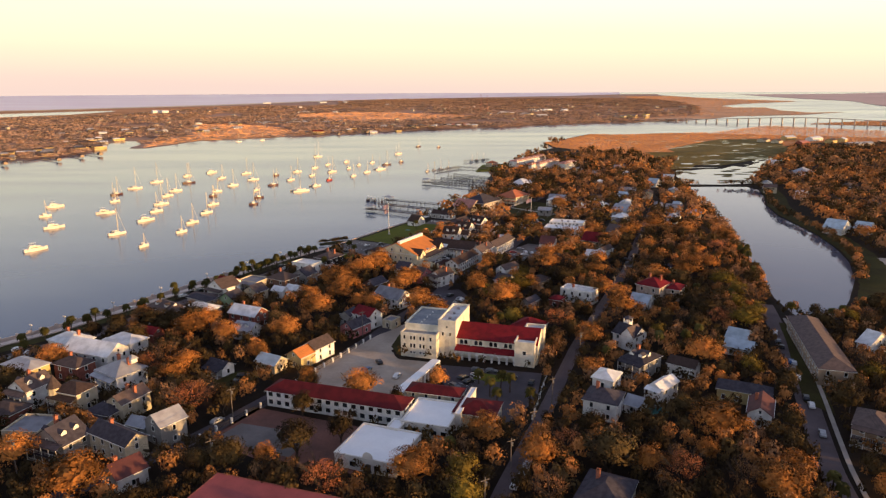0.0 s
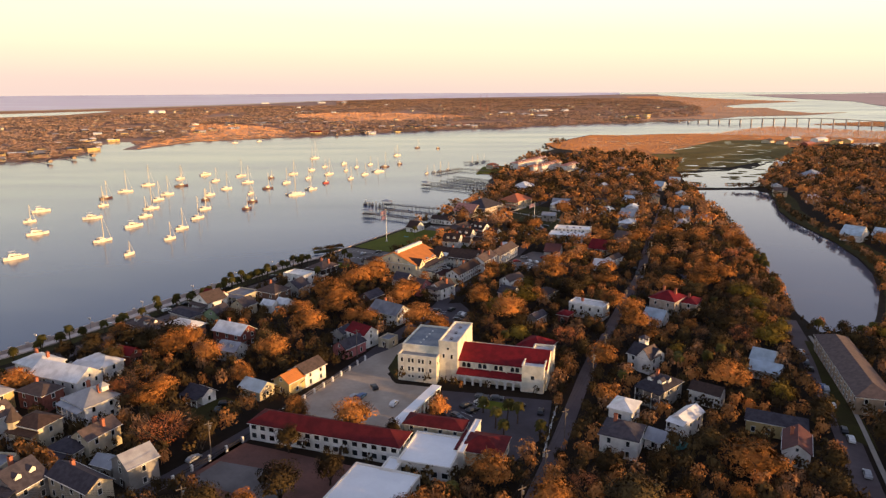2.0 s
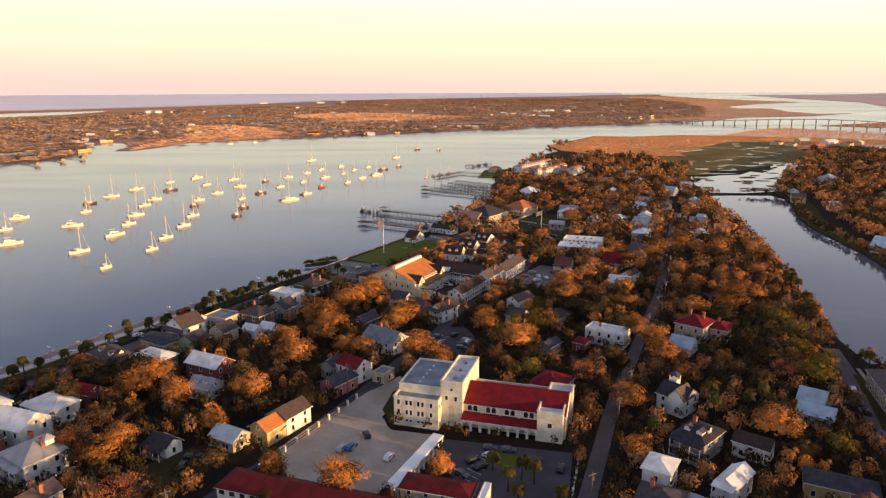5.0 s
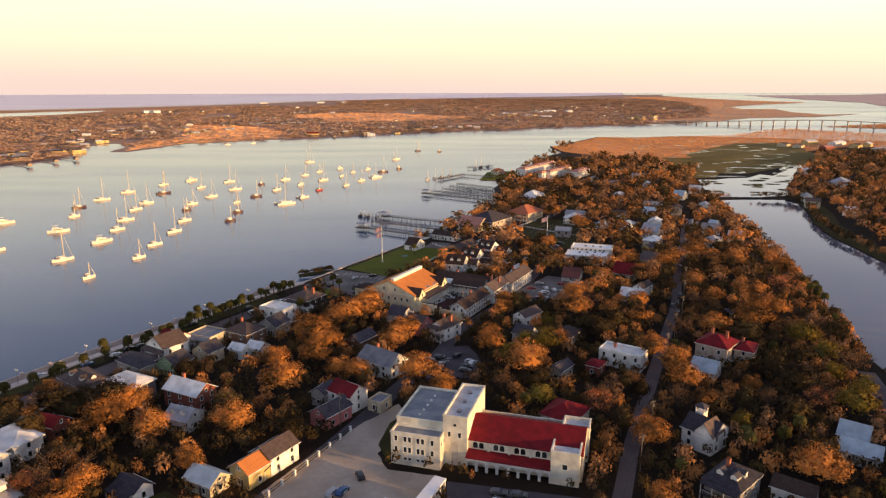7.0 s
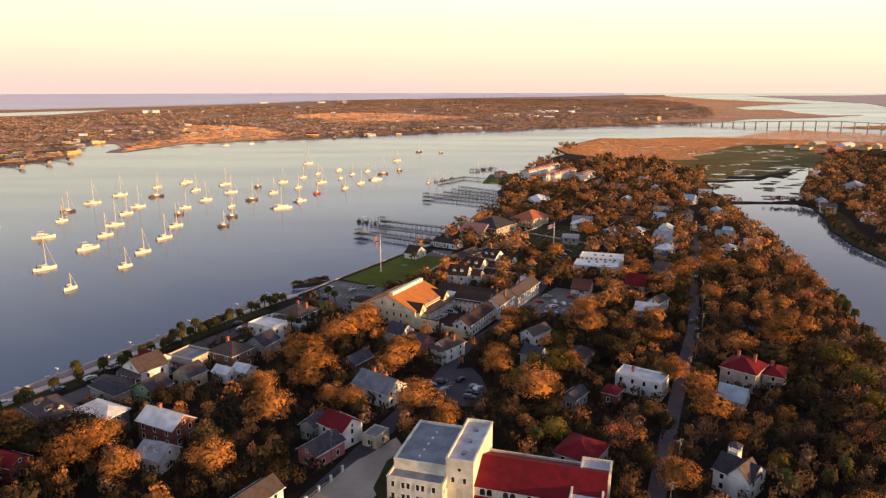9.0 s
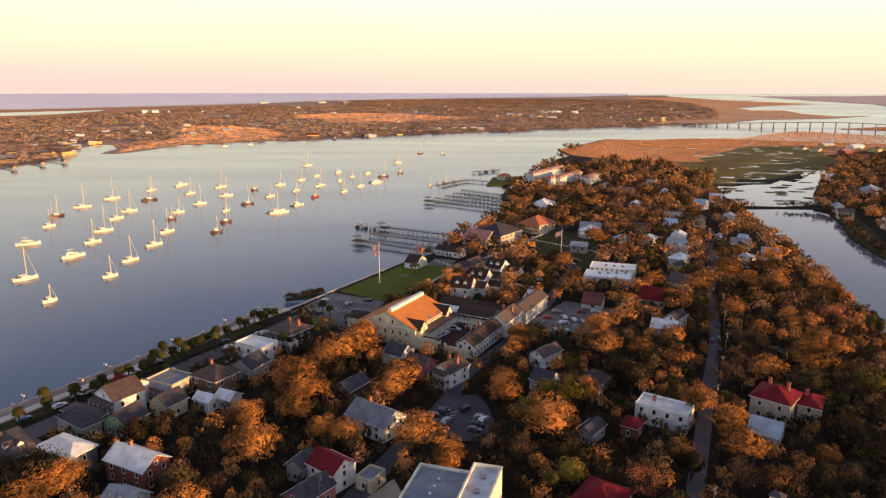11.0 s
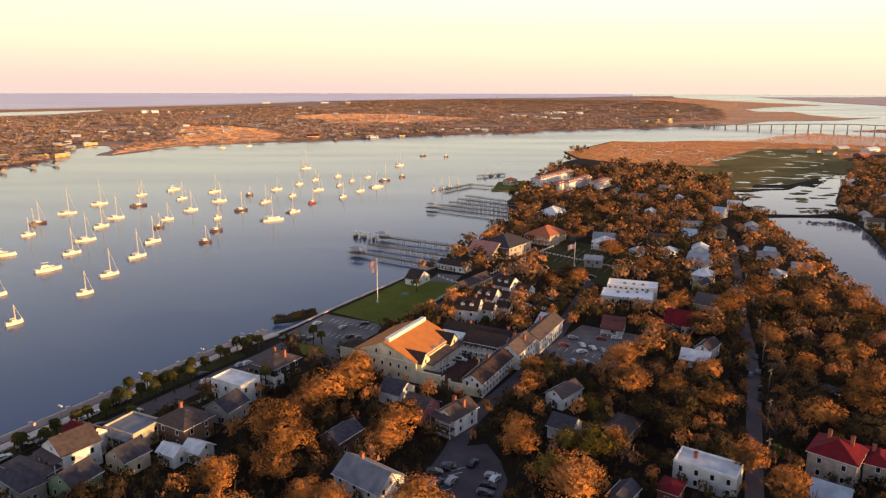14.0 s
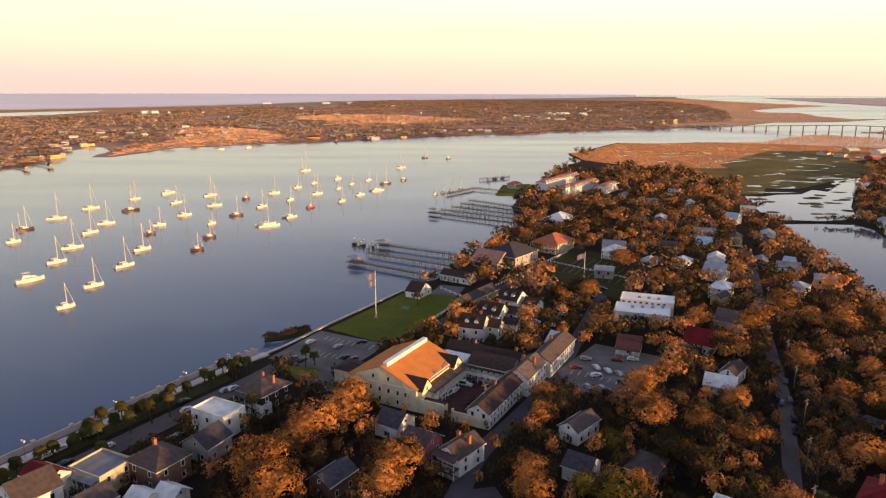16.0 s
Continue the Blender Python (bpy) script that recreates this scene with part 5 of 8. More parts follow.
# ---- boats at anchor ----
def hull_bm(length, beam, free, bow=0.35, n=10):
    """A hull lofted from stern to bow along x, keel below the water line, with its deck."""
    bm = bmesh.new()
    rows = []
    for i in range(n + 1):
        t = i / n
        x = (t - 0.5) * length
        half = beam / 2 * (0.72 + 0.28 * math.sin(min(t / 0.45, 1) * math.pi / 2)) * (1 - max(0, (t - 0.45) / 0.55) ** 2.2 * 0.97)
        sheer = free * (1 + 0.35 * (2 * t - 0.9) ** 2)
        rows.append([bm.verts.new(p) for p in ((x, -half, sheer), (x + 0.02 * length * t, -half * 0.97, 0.0), (x - 0.03 * length * t, 0, -0.5), (x + 0.02 * length * t, half * 0.97, 0.0), (x, half, sheer))])
    for a, b in zip(rows, rows[1:]):
        for k in range(4):
            bm.faces.new((a[k], b[k], b[k + 1], a[k + 1]))
        bm.faces.new((a[4], b[4], b[0], a[0]))
    bm.faces.new(rows[0][::-1]), bm.faces.new(rows[-1])
    bmesh.ops.recalc_face_normals(bm, faces=bm.faces)
    return bm


def cabin_bm(x0, x1, w0, w1, z0, z1):
    bm = bmesh.new()
    v = [bm.verts.new(p) for p in ((x0, -w0, z0), (x1, -w1, z0), (x1, w1, z0), (x0, w0, z0), (x0 + 0.2, -w0 * 0.8, z1), (x1 - 0.7, -w1 * 0.75, z1 - 0.15), (x1 - 0.7, w1 * 0.75, z1 - 0.15), (x0 + 0.2, w0 * 0.8, z1))]
    for f in ((0, 1, 5, 4), (1, 2, 6, 5), (2, 3, 7, 6), (3, 0, 4, 7), (4, 5, 6, 7)):
        bm.faces.new([v[i] for i in f])
    bmesh.ops.recalc_face_normals(bm, faces=bm.faces)
    return bm


def one_tube(a, b, ra, rb, n=5):
    return tube(bmesh.new(), a, b, ra, rb, n)


def sailboat(mast, hull_mat, masts=1, words="white"):
    L = max(6.5, min(13.0, mast * 0.68))
    b = new("sailboat")
    part("hull", hull_bm(L, L * 0.30, 1.2), hull_mat, b)
    part("cabin", cabin_bm(-L * 0.15, L * 0.22, L * 0.09, L * 0.06, 1.1, 1.95), HULL, b)
    part("cockpit_canopy", cabin_bm(-L * 0.33, -L * 0.14, L * 0.08, L * 0.08, 1.2, 2.5), CANVAS, b)
    for k in range(masts):
        x = L * 0.08 - k * L * 0.36
        top = mast * (1 if k == 0 else 0.72)
        m = part("mast", one_tube((x, 0, 0.8), (x, 0, top), 0.26, 0.17), SPAR, b)
        part("boom", one_tube((x, 0, 2.3), (x - L * 0.34, 0, 2.4), 0.1, 0.08), SPAR, m)
        part("furled_sail", one_tube((x - 0.2, 0, 2.5), (x - L * 0.32, 0, 2.55), 0.2, 0.13), CANVAS if k else HULL, m)
        part("spreader", one_tube((x, -0.9, top * 0.6), (x, 0.9, top * 0.6), 0.05, 0.05, 4), SPAR, m)
    part("forestay", one_tube((L * 0.47, 0, 1.3), (L * 0.08, 0, mast * 0.97), 0.10, 0.07, 4), SPAR, b)
    part("backstay", one_tube((-L * 0.48, 0, 1.1), (L * 0.08 - (masts - 1) * L * 0.36, 0, mast * (0.97 if masts == 1 else 0.7)), 0.03, 0.03, 4), METAL, b)
    return tagged(b, "%s-hulled sailboat with bare mast lying at anchor" % words, "sailboat", "boats at anchor")


def catamaran(mast):
    L = mast * 0.8
    b = new("catamaran")
    for s in (-1, 1):
        part("hull", hull_bm(L, 1.5, 1.2), HULL, b, at=pose(0, s * L * 0.22, 0))
    part("bridge_deck", boxed(-L * 0.32, -L * 0.2, 0.9, L * 0.15, L * 0.2, 1.35), HULL, b)
    part("cabin", cabin_bm(-L * 0.25, L * 0.14, L * 0.17, L * 0.12, 1.34, 2.5), HULL, b)
    part("mast", one_tube((L * 0.05, 0, 1.3), (L * 0.05, 0, mast), 0.26, 0.18), SPAR, b)
    part("boom", one_tube((L * 0.05, 0, 3.2), (-L * 0.32, 0, 3.3), 0.16, 0.1), SPAR, b)
    return tagged(b, "white catamaran with bare mast lying at anchor", "catamaran", "boats at anchor")


def motorboat(L, dark=False):
    b = new("motorboat")
    part("hull", hull_bm(L, L * 0.32, 1.3), HULL_DARK if dark else HULL, b)
    part("cabin", cabin_bm(-L * 0.3, L * 0.25, L * 0.12, L * 0.09, 1.2, 2.6), HULL, b)
    part("window_band", cabin_bm(-L * 0.24, L * 0.235, L * 0.119, L * 0.095, 1.75, 2.25), GLASS, b)
    part("flybridge", cabin_bm(-L * 0.26, L * 0.06, L * 0.1, L * 0.08, 2.58, 3.3), HULL, b)
    part("canopy", boxed(-L * 0.25, -L * 0.09, 4.4, L * 0.02, L * 0.09, 4.5), HULL, b)
    for sx in (-0.24, 0.0):
        for sy in (-0.08, 0.08):
            part("canopy_post", one_tube((L * sx, L * sy, 3.0), (L * sx, L * sy, 4.4), 0.04, 0.04, 4), METAL, b)
    return tagged(b, "white motor cruiser with flybridge at anchor" if not dark else "small dark motorboat at anchor", "motorboat", "boats at anchor")


BOAT_RNG = random.Random(5)


def anchor(x, y, kind, mast=0):
    """One boat in the anchorage, lying to the tide with its bow to the right."""
    b = {"s": lambda: sailboat(mast, HULL), "d": lambda: sailboat(mast, HULL_DARK, words="dark"), "r": lambda: sailboat(mast, HULL_DARK, 2, "dark red"),
         "R": lambda: sailboat(mast, HULL_RED, words="red"), "k": lambda: sailboat(mast, HULL, 2), "c": lambda: catamaran(mast),
         "m": lambda: motorboat(13.0 if x < -200 else 9.0), "D": lambda: motorboat(7.0, True)}[kind]()
    b.matrix_basis = pose(x, y, WATER_Z, 0, 0, 44 + BOAT_RNG.uniform(-12, 12)) @ Matrix.Diagonal((1.12, 1.12, 1.12, 1))
    return b


anchor(-184, 477, "s", 11)
anchor(-189, 513, "s", 14)
anchor(-229, 523, "m")
anchor(-192, 555, "s", 16)
anchor(-237, 563, "s", 15)
anchor(-200, 597, "s", 16)
anchor(-164, 597, "d", 11)
anchor(-248, 601, "s", 18)
anchor(-261, 649, "s", 16)
anchor(-297, 617, "s", 12)
anchor(-315, 660, "r", 16)
anchor(-316, 703, "s", 20)
anchor(-313, 751, "s", 20)
anchor(-266, 683, "s", 17)
anchor(-274, 743, "d", 20)
anchor(-298, 804, "s", 14)
anchor(-216, 646, "d", 10)
anchor(-222, 677, "s", 13)
anchor(-219, 720, "s", 16)
anchor(-250, 782, "s", 15)
anchor(-281, 841, "m")
anchor(-169, 635, "d", 12)
anchor(-184, 684, "s", 9)
anchor(-210, 768, "s", 18)
anchor(-234, 827, "s", 18)
anchor(-176, 721, "d", 15)
anchor(-193, 807, "d", 8)
anchor(-166, 763, "s", 15)
anchor(-175, 843, "s", 16)
anchor(-139, 678, "c", 19)
anchor(-130, 714, "c", 13)
anchor(-149, 801, "s", 12)
anchor(-160, 884, "s", 12)
anchor(-122, 761, "R", 12)
anchor(-149, 920, "s", 11)
anchor(-131, 840, "s", 18)
anchor(-183, 1037, "k", 23)
anchor(-115, 876, "s", 10)
anchor(-128, 954, "m")
anchor(-99, 795, "s", 13)
anchor(-106, 912, "s", 11)
anchor(-87, 834, "s", 13)
anchor(-91, 945, "s", 11)
anchor(-74, 865, "c", 16)
anchor(-69, 917, "d", 18)
anchor(-62, 1073, "k", 17)
anchor(-51, 951, "D")
anchor(-34, 1212, "d", 16)
anchor(-394, 1350, "s", 15)
anchor(-356, 1386, "s", 15)
anchor(2, 1196, "D")
anchor(302, 1862, "s", 18)
anchor(-258, 424, "m")
anchor(-286, 496, "m")
anchor(-319, 543, "s", 12)
anchor(-337, 590, "m")
anchor(-228, 472, "s", 17)
anchor(-277, 557, "m")
anchor(-192, 432, "s", 8)


# ---- piers ----
def pier(x0, y0, x1, y1, wide=2.4, roof=False, label="weathered timber pier on piles", every=4.2):
    a, b = Vector((x0, y0, 0)), Vector((x1, y1, 0))
    L = (b - a).length
    p = new("pier")
    p.matrix_basis = pose(x0, y0, WATER_Z, 0, 0, math.degrees(math.atan2(y1 - y0, x1 - x0)))
    tagged(p, label, "pier")
    part("deck", boxed(0, -wide / 2, 1.7, L, wide / 2, 1.95), WOOD, p)
    n = int(L / every)
    pile = shared("pier_post", lambda: one_tube((0, 0, -1.5), (0, 0, 3.6), 0.2, 0.17, 6), WOOD)
    for k in range(n + 1):
        for s in (-1, 1):
            part("pier_post", pile, WOOD, p, at=pose(k * L / n, s * wide / 2, 0))
    part("handrail", boxed(0, -wide / 2 - 0.05, 2.9, L, -wide / 2 + 0.08, 3.02), WOOD, p)
    part("handrail", boxed(0, wide / 2 - 0.08, 2.9, L, wide / 2 + 0.05, 3.02), WOOD, p)
    if roof:
        h = part("shelter_roof", hip_roof_bm(8, 5, 5.0, 1.2), ROOFS["tin"], p, "grey pavilion roof at the pier end", at=pose(4, 0, 0))
        for sx in (-3.4, 3.4):
            for sy in (-2, 2):
                part("post", one_tube((sx, sy, 1.9), (sx, sy, 5.0), 0.12, 0.12, 5), WOOD, h)
        part("platform", boxed(-1, -3.5, 1.72, 9, 3.5, 1.93), WOOD, p)
    return p


pier(-59, 563, 4, 521, roof=True)
pier(-51, 584, 6, 549)
pier(-47, 608, 8, 577, roof=True, label="weathered timber pier with moored boats at its end")
pier(-15, 730, 50, 683, roof=True)
pier(-6, 742, 56, 702)
pier(4, 757, 60, 718)
pier(12, 775, 62, 738, label="long timber pier on piles")
pier(20, 794, 66, 752)
pier(-1, 834, 28, 874, 4.0, label="floating grey marina pier on piles")
pier(28, 874, 64, 850)
pier(38, 948, 73, 968, 3.0, label="weathered timber mooring pier on piles")
for x, y, x1, y1 in ((-594, 933, -640, 965), (-547, 982, -598, 1028), (-539, 1031, -582, 1072), (-528, 1066, -584, 1110), (-222, 1535, -232, 1556), (-164, 1590, -172, 1608), (-95, 1648, -103, 1668)):
    d = pier(x, y, x1, y1, 2.0, label="timber dock with a boathouse on the far bank", every=11.0)
    part("boathouse", gable_body_bm(8, 5.5, 2.8, 1.2), WALLS["tan"], d, "small boathouse at the dock end", at=pose(2, 0, 1.9))
    part("boathouse_roof", gable_roof_bm(8, 5.5, 2.8, 1.2), ROOFS["brown"], d, at=pose(2, 0, 1.9))
house("boathouse", 71, 884, 55, 14, 10, 5.0, "hip", "cream", "terracotta", "porch", label="cream boathouse on the waterfront with terracotta roof", category="boathouse")
region("boathouse_quay", [(48, 838), (60, 905), (90, 915), (102, 880), (78, 842)], LAWN, 0.1, skirt=1.4, label="green quay before the terraces", category="quay")
for k in range(6):
    x, y = -60 + k * 3.2, 612 - k * 2.2
    b = motorboat(6.5, k % 2 == 0)
    b.matrix_basis = pose(x - 3, y + 4, WATER_Z, 0, 0, 60 + 10 * k)
    tagged(b, "small motorboat moored at the pier")
for k, (x, y) in enumerate(((-12, 840), (-4, 850), (4, 862), (14, 874), (48, 944), (56, 962), (66, 972))):
    b = sailboat(11 + k % 3, HULL)
    b.matrix_basis = pose(x, y, WATER_Z, 0, 0, 50)
    tagged(b, "white-hulled sailboat moored at the pier")


# ---- cars ----
def car_body_bm(L, W, van=False):
    bm = bmesh.new()
    roof = 2.0 if van else 1.46
    prof = [(-L / 2, 0.35), (-L / 2 + 0.02, 0.95), (-L / 2 + 0.25, 1.0), (-L * 0.36, roof - 0.05), (-L * 0.25, roof), (L * 0.05, roof), (L * 0.2, 0.98), (L / 2 - 0.25, 0.86), (L / 2, 0.6), (L / 2 - 0.03, 0.35)]
    sides = []
    for s in (-1, 1):
        sides.append([bm.verts.new((x, s * (W / 2 - (0.16 if z > 1.1 else 0.0)), z)) for x, z in prof])
    n = len(prof)
    for k in range(n):
        bm.faces.new((sides[0][k], sides[0][(k + 1) % n], sides[1][(k + 1) % n], sides[1][k]))
    bm.faces.new(sides[0]), bm.faces.new(sides[1][::-1])
    bmesh.ops.recalc_face_normals(bm, faces=bm.faces)
    return bm


def car_glass_bm(L, W, van=False):
    bm = bmesh.new()
    roof = 1.88 if van else 1.36
    prof = [(-L * 0.405, 1.03), (-L * 0.335, roof), (L * 0.062, roof), (L * 0.182, 1.03)]
    v = [[bm.verts.new((x + (0.035 if x > 0 else -0.035), s * (W / 2 - (0.145 if z > 1.1 else -0.012)), z)) for x, z in prof] for s in (-1, 1)]
    for k in range(4):
        bm.faces.new((v[0][k], v[0][(k + 1) % 4], v[1][(k + 1) % 4], v[1][k]))
    bm.faces.new(v[0]), bm.faces.new(v[1][::-1])
    bmesh.ops.recalc_face_normals(bm, faces=bm.faces)
    return bm


CAR_RNG = random.Random(11)


def car(x, y, rot, paint="", van=False, z=0.09):
    paint = paint or CAR_RNG.choice(("white", "black", "silver", "grey", "silver", "black", "red", "blue", "white", "grey"))
    name = "van" if van else "car"
    L, W = (5.3, 1.95) if van else (4.5, 1.8)
    c = new(name)
    c.matrix_basis = pose(x, y, z, 0, 0, rot)
    tagged(c, "%s %s parked on asphalt" % (paint, "van" if van else "car"), name, "parked cars")
    part("body", shared((name + "_body", paint), lambda: car_body_bm(L, W, van), PAINT[paint]), PAINT[paint], c)
    part("cabin_glass", shared(name + "_glass", lambda: car_glass_bm(L, W, van), GLASS), GLASS, c)
    for sx in (-0.31, 0.31):
        for sy in (-1, 1):
            part("wheel", shared("wheel", lambda: one_tube((0, -0.11, 0.32), (0, 0.11, 0.32), 0.32, 0.32, 12), TYRE), TYRE, c, at=pose(sx * L, sy * (W / 2 - 0.08), 0))
    for sy in (-1, 1):
        part("headlight", shared("headlight", lambda: boxed(-0.03, -0.2, -0.07, 0.03, 0.2, 0.07), TRIM), TRIM, c, at=pose(L / 2 - 0.1, sy * 0.6, 0.72))
    return c


car(0.7, 314.4, 65, "black")
car(-3.9, 304.5, 65, "white")
car(-2.4, 306.4, 65, "black")
car(12.0, 309.6, -15, "silver")
car(10.6, 305.2, -15, "black")
car(9.6, 302.0, -15, "grey")
car(-20.8, 233.5, 110, "black")
car(-27.1, 225.9, 70, "silver")
car(-13.4, 221.0, 70, "white")
car(52.8, 413.3, -10, "silver")
car(54.9, 405.2, 100, "white")
car(53.4, 398.0, 20, "white")
car(47.5, 405.1, 0, "red")
car(48.5, 387.4, -60, "silver")
car(53.1, 386.5, -60, "silver")
car(54.8, 384.7, -20, "black")
car(64.5, 412.4, -20, "red")
car(70.8, 413.0, -15, "white")
car(-57.0, 430.0, 55, "white")
car(-36.1, 430.3, 30, "black")
car(-40.2, 413.9, 60, "black")
car(-37.1, 412.3, 60, "grey")
car(-60.5, 412.6, 60, "grey")
car(-56.5, 410.9, 60, "black")
car(-2.1, 380.5, 62, "white", van=True)
car(-0.2, 382.8, 62, "white", van=True)
car(1.8, 385.0, 62, "white")
car(6.0, 396.9, 30, "black")
car(5.4, 389.7, -25, "white", van=True)
car(7.9, 393.5, -25, "grey")
car(9.5, 397.5, -25, "silver")
car(-112.2, 344.9, 60, "white")
car(-110.5, 350.1, 60, "silver")
car(-106.9, 336.8, 60, "black")
car(-99.6, 346.0, 60, "white")
car(-88.6, 375.3, 60, "black")
car(-85.3, 369.3, 60, "white")
car(-77.3, 384.1, 60, "silver")
car(-75.3, 385.5, 60, "white")
car(-106.9, 353.2, 60, "black")
car(-114.1, 341.2, 60, "white")
car(71.3, 459.8, 70, "white")
car(46.3, 451.9, 70, "white")
car(-163.3, 248.8, 60, "white")
car(-157.8, 241.8, 60, "silver")
car(-156.5, 245.8, 60, "white")
car(-159.3, 239.6, 60, "black")
car(140.1, 261.8, 66, "white")
car(134.8, 245.6, 66, "black")
car(130.9, 231.1, 66, "blue")
car(131.2, 229.5, 66, "silver")
car(126.2, 217.1, 66, "white")
car(120.7, 201.3, 66, "black")
car(125.6, 218.6, 66, "grey")
car(20.7, 153.1, 66, "white")
car(23.7, 159.1, 66, "silver")
car(24.8, 162.4, 66, "silver")
car(9.8, 219.2, 40, "black")
car(11.7, 215.8, 40, "black")
car(26.6, 218.9, 10, "black")
car(15.1, 225.4, -10, "grey")
car(20.1, 224.3, -10, "grey")
car(-66.3, 188.5, 60, "silver")
car(-67.9, 222.0, 10, "black")
car(114.2, 378.6, 68, "grey")
car(108.8, 364.9, 68, "black")
car(111.6, 386.2, 72, "black")
car(119.9, 393.4, 68, "grey")
car(110.2, 376.4, 65, "grey")
car(105.4, 357.0, 66, "black")
car(139.8, 449.3, 65, "white")
car(-142.6, 298.8, 55, "white")
car(-130.5, 308.9, 55, "blue")
car(-124.3, 318.1, 55, "white")
car(-122.2, 324.5, 55, "black")
car(-118.6, 327.5, 55, "black")
car(0.9, 307.5, 60, "silver")
car(12.6, 308.6, 60, "white")
car(0.2, 314.5, 0, "grey")
car(-3.5, 311.8, 0, "grey")
car(7.1, 315.9, 60, "black")
for x, y, rot, paint in ((6.6, 212.2, -42, "grey"), (14.6, 220.6, -42, "white"), (33.0, 214.5, 76, "black"), (136.5, 252.0, 68, "grey"), (119.5, 196.0, 68, "white"), (128.3, 224.4, 66, "black"), (113.0, 178.0, 66, "silver"),
                         (-24.5, 226.5, 65, "blue"), (-69.0, 217.5, 100, "black"), (58.5, 402.0, 100, "white"), (62.0, 399.5, 100, "silver"), (61.5, 391.5, -60, "black"), (-45.0, 425.0, 60, "silver")):
    car(x, y, rot, paint)
for k in range(9):
    car(44 + 4.6 * k, 452 + 7.0 * k, -30)
    car(39 + 4.6 * k, 456 + 7.0 * k, -30)


# ---- poles, lamps, flags ----
def pole_bm(h, r0, r1, n=7):
    return one_tube((0, 0, 0), (0, 0, h), r0, r1, n)


def utility_pole(x, y, h=11.0, rot=0):
    p = new("utility_pole")
    p.matrix_basis = pose(x, y, 0, 0, 0, rot)
    tagged(p, "weathered wooden utility pole with cross arm", "utility pole", "utility poles")
    part("pole", shared("pole", lambda: pole_bm(11.0, 0.17, 0.12), WOOD), WOOD, p)
    part("cross_arm", shared("cross_arm", lambda: boxed(-1.2, -0.06, 10.1, 1.2, 0.06, 10.3), WOOD), WOOD, p)
    part("transformer", shared("transformer", lambda: one_tube((0.35, 0, 8.6), (0.35, 0, 9.6), 0.25, 0.25, 8), METAL), METAL, p)
    return p


def street_lamp(x, y, rot=0):
    p = new("street_lamp")
    p.matrix_basis = pose(x, y, 0.5, 0, 0, rot)
    tagged(p, "twin-globe street lamp on the sea wall promenade", "street lamp", "promenade lamps")
    part("post", shared("lamp_post", lambda: pole_bm(5.2, 0.1, 0.07), METAL), METAL, p)
    part("bracket", shared("lamp_bracket", lambda: boxed(-0.6, -0.05, 4.9, 0.6, 0.05, 5.0), METAL), METAL, p)
    for s in (-0.6, 0.6):
        part("globe", shared("globe", globe_bm, TRIM), TRIM, p, at=pose(s, 0, 5.3))
    return p


def globe_bm():
    bm = bmesh.new()
    bmesh.ops.create_uvsphere(bm, u_segments=8, v_segments=6, radius=0.32)
    return bm


def flag_bm(w, h):
    """A flag folded by the wind, hanging from the pole."""
    bm = bmesh.new()
    n = 8
    rows = []
    for i in range(n + 1):
        t = i / n
        rows.append([bm.verts.new((-t * w * 0.8, 0.35 * math.sin(t * 7) * t + 0.03 * k, -k * h - t * t * h * 0.55)) for k in (0, 0.5, 1)])
    for a, b in zip(rows, rows[1:]):
        for k in (0, 1):
            bm.faces.new((a[k], a[k + 1], b[k + 1], b[k]))
    return bm


FLAG = material("red_and_white_flag", (0.62, 0.10, 0.09), 0.85, (0.80, 0.74, 0.72), scale=1.1)
stripes = FLAG.node_tree.nodes.new("ShaderNodeTexWave")
stripes.wave_type, stripes.bands_direction = "BANDS", "Z"
stripes.inputs["Scale"].default_value = 0.75
FLAG.node_tree.links.new(FLAG.node_tree.nodes.new("ShaderNodeTexCoord").outputs["Object"], stripes.inputs["Vector"])
for mixer in [q for q in FLAG.node_tree.nodes if q.bl_idname == "ShaderNodeMix"]:
    FLAG.node_tree.links.new(stripes.outputs["Fac"], mixer.inputs["Factor"])


def flagpole(x, y, h, flags=1, label="tall white flagpole with a red and white flag"):
    p = new("flagpole")
    p.matrix_basis = pose(x, y, 0, 0, 0, -20)
    tagged(p, label, "flagpole")
    part("pole", pole_bm(h, 0.24, 0.13, 8), TRIM, p)
    part("finial", globe_bm(), SPAR, p, at=pose(0, 0, h + 0.2))
    part("base", one_tube((0, 0, 0), (0, 0, 0.6), 0.9, 0.8, 10), CONCRETE, p)
    for k in range(flags):
        part("flag", flag_bm(5.2 - k, 2.9 - 0.5 * k), FLAG, p, at=pose(-0.15, 0, h - 0.5 - 3.6 * k))
    return p


flagpole(-33.4, 462.2, 21.5, 2)
flagpole(75.5, 532, 14, 1, "white cemetery flagpole with a red and white flag")
for k in range(13):
    t = k / 12
    p = smooth_line([(-300, 66), (-233.5, 172), (-177.5, 247.5), (-157.5, 272.5), (-133.5, 314.5), (-105.5, 364), (-82, 403)], 12)
    q = p[int(t * (len(p) - 1))]
    street_lamp(q.x, q.y, -30)
for x, y in ((12, 140), (20, 158), (28, 174), (37, 196), (54, 236), (63, 256), (86, 312), (97, 335), (108, 358), (118, 384), (127, 408), (137, 436), (152, 478),
             (-58, 159), (-110, 160), (-122, 172), (-30, 262), (-62, 190), (116, 150), (128, 190), (11, 368)):
    utility_pole(x, y, rot=30)

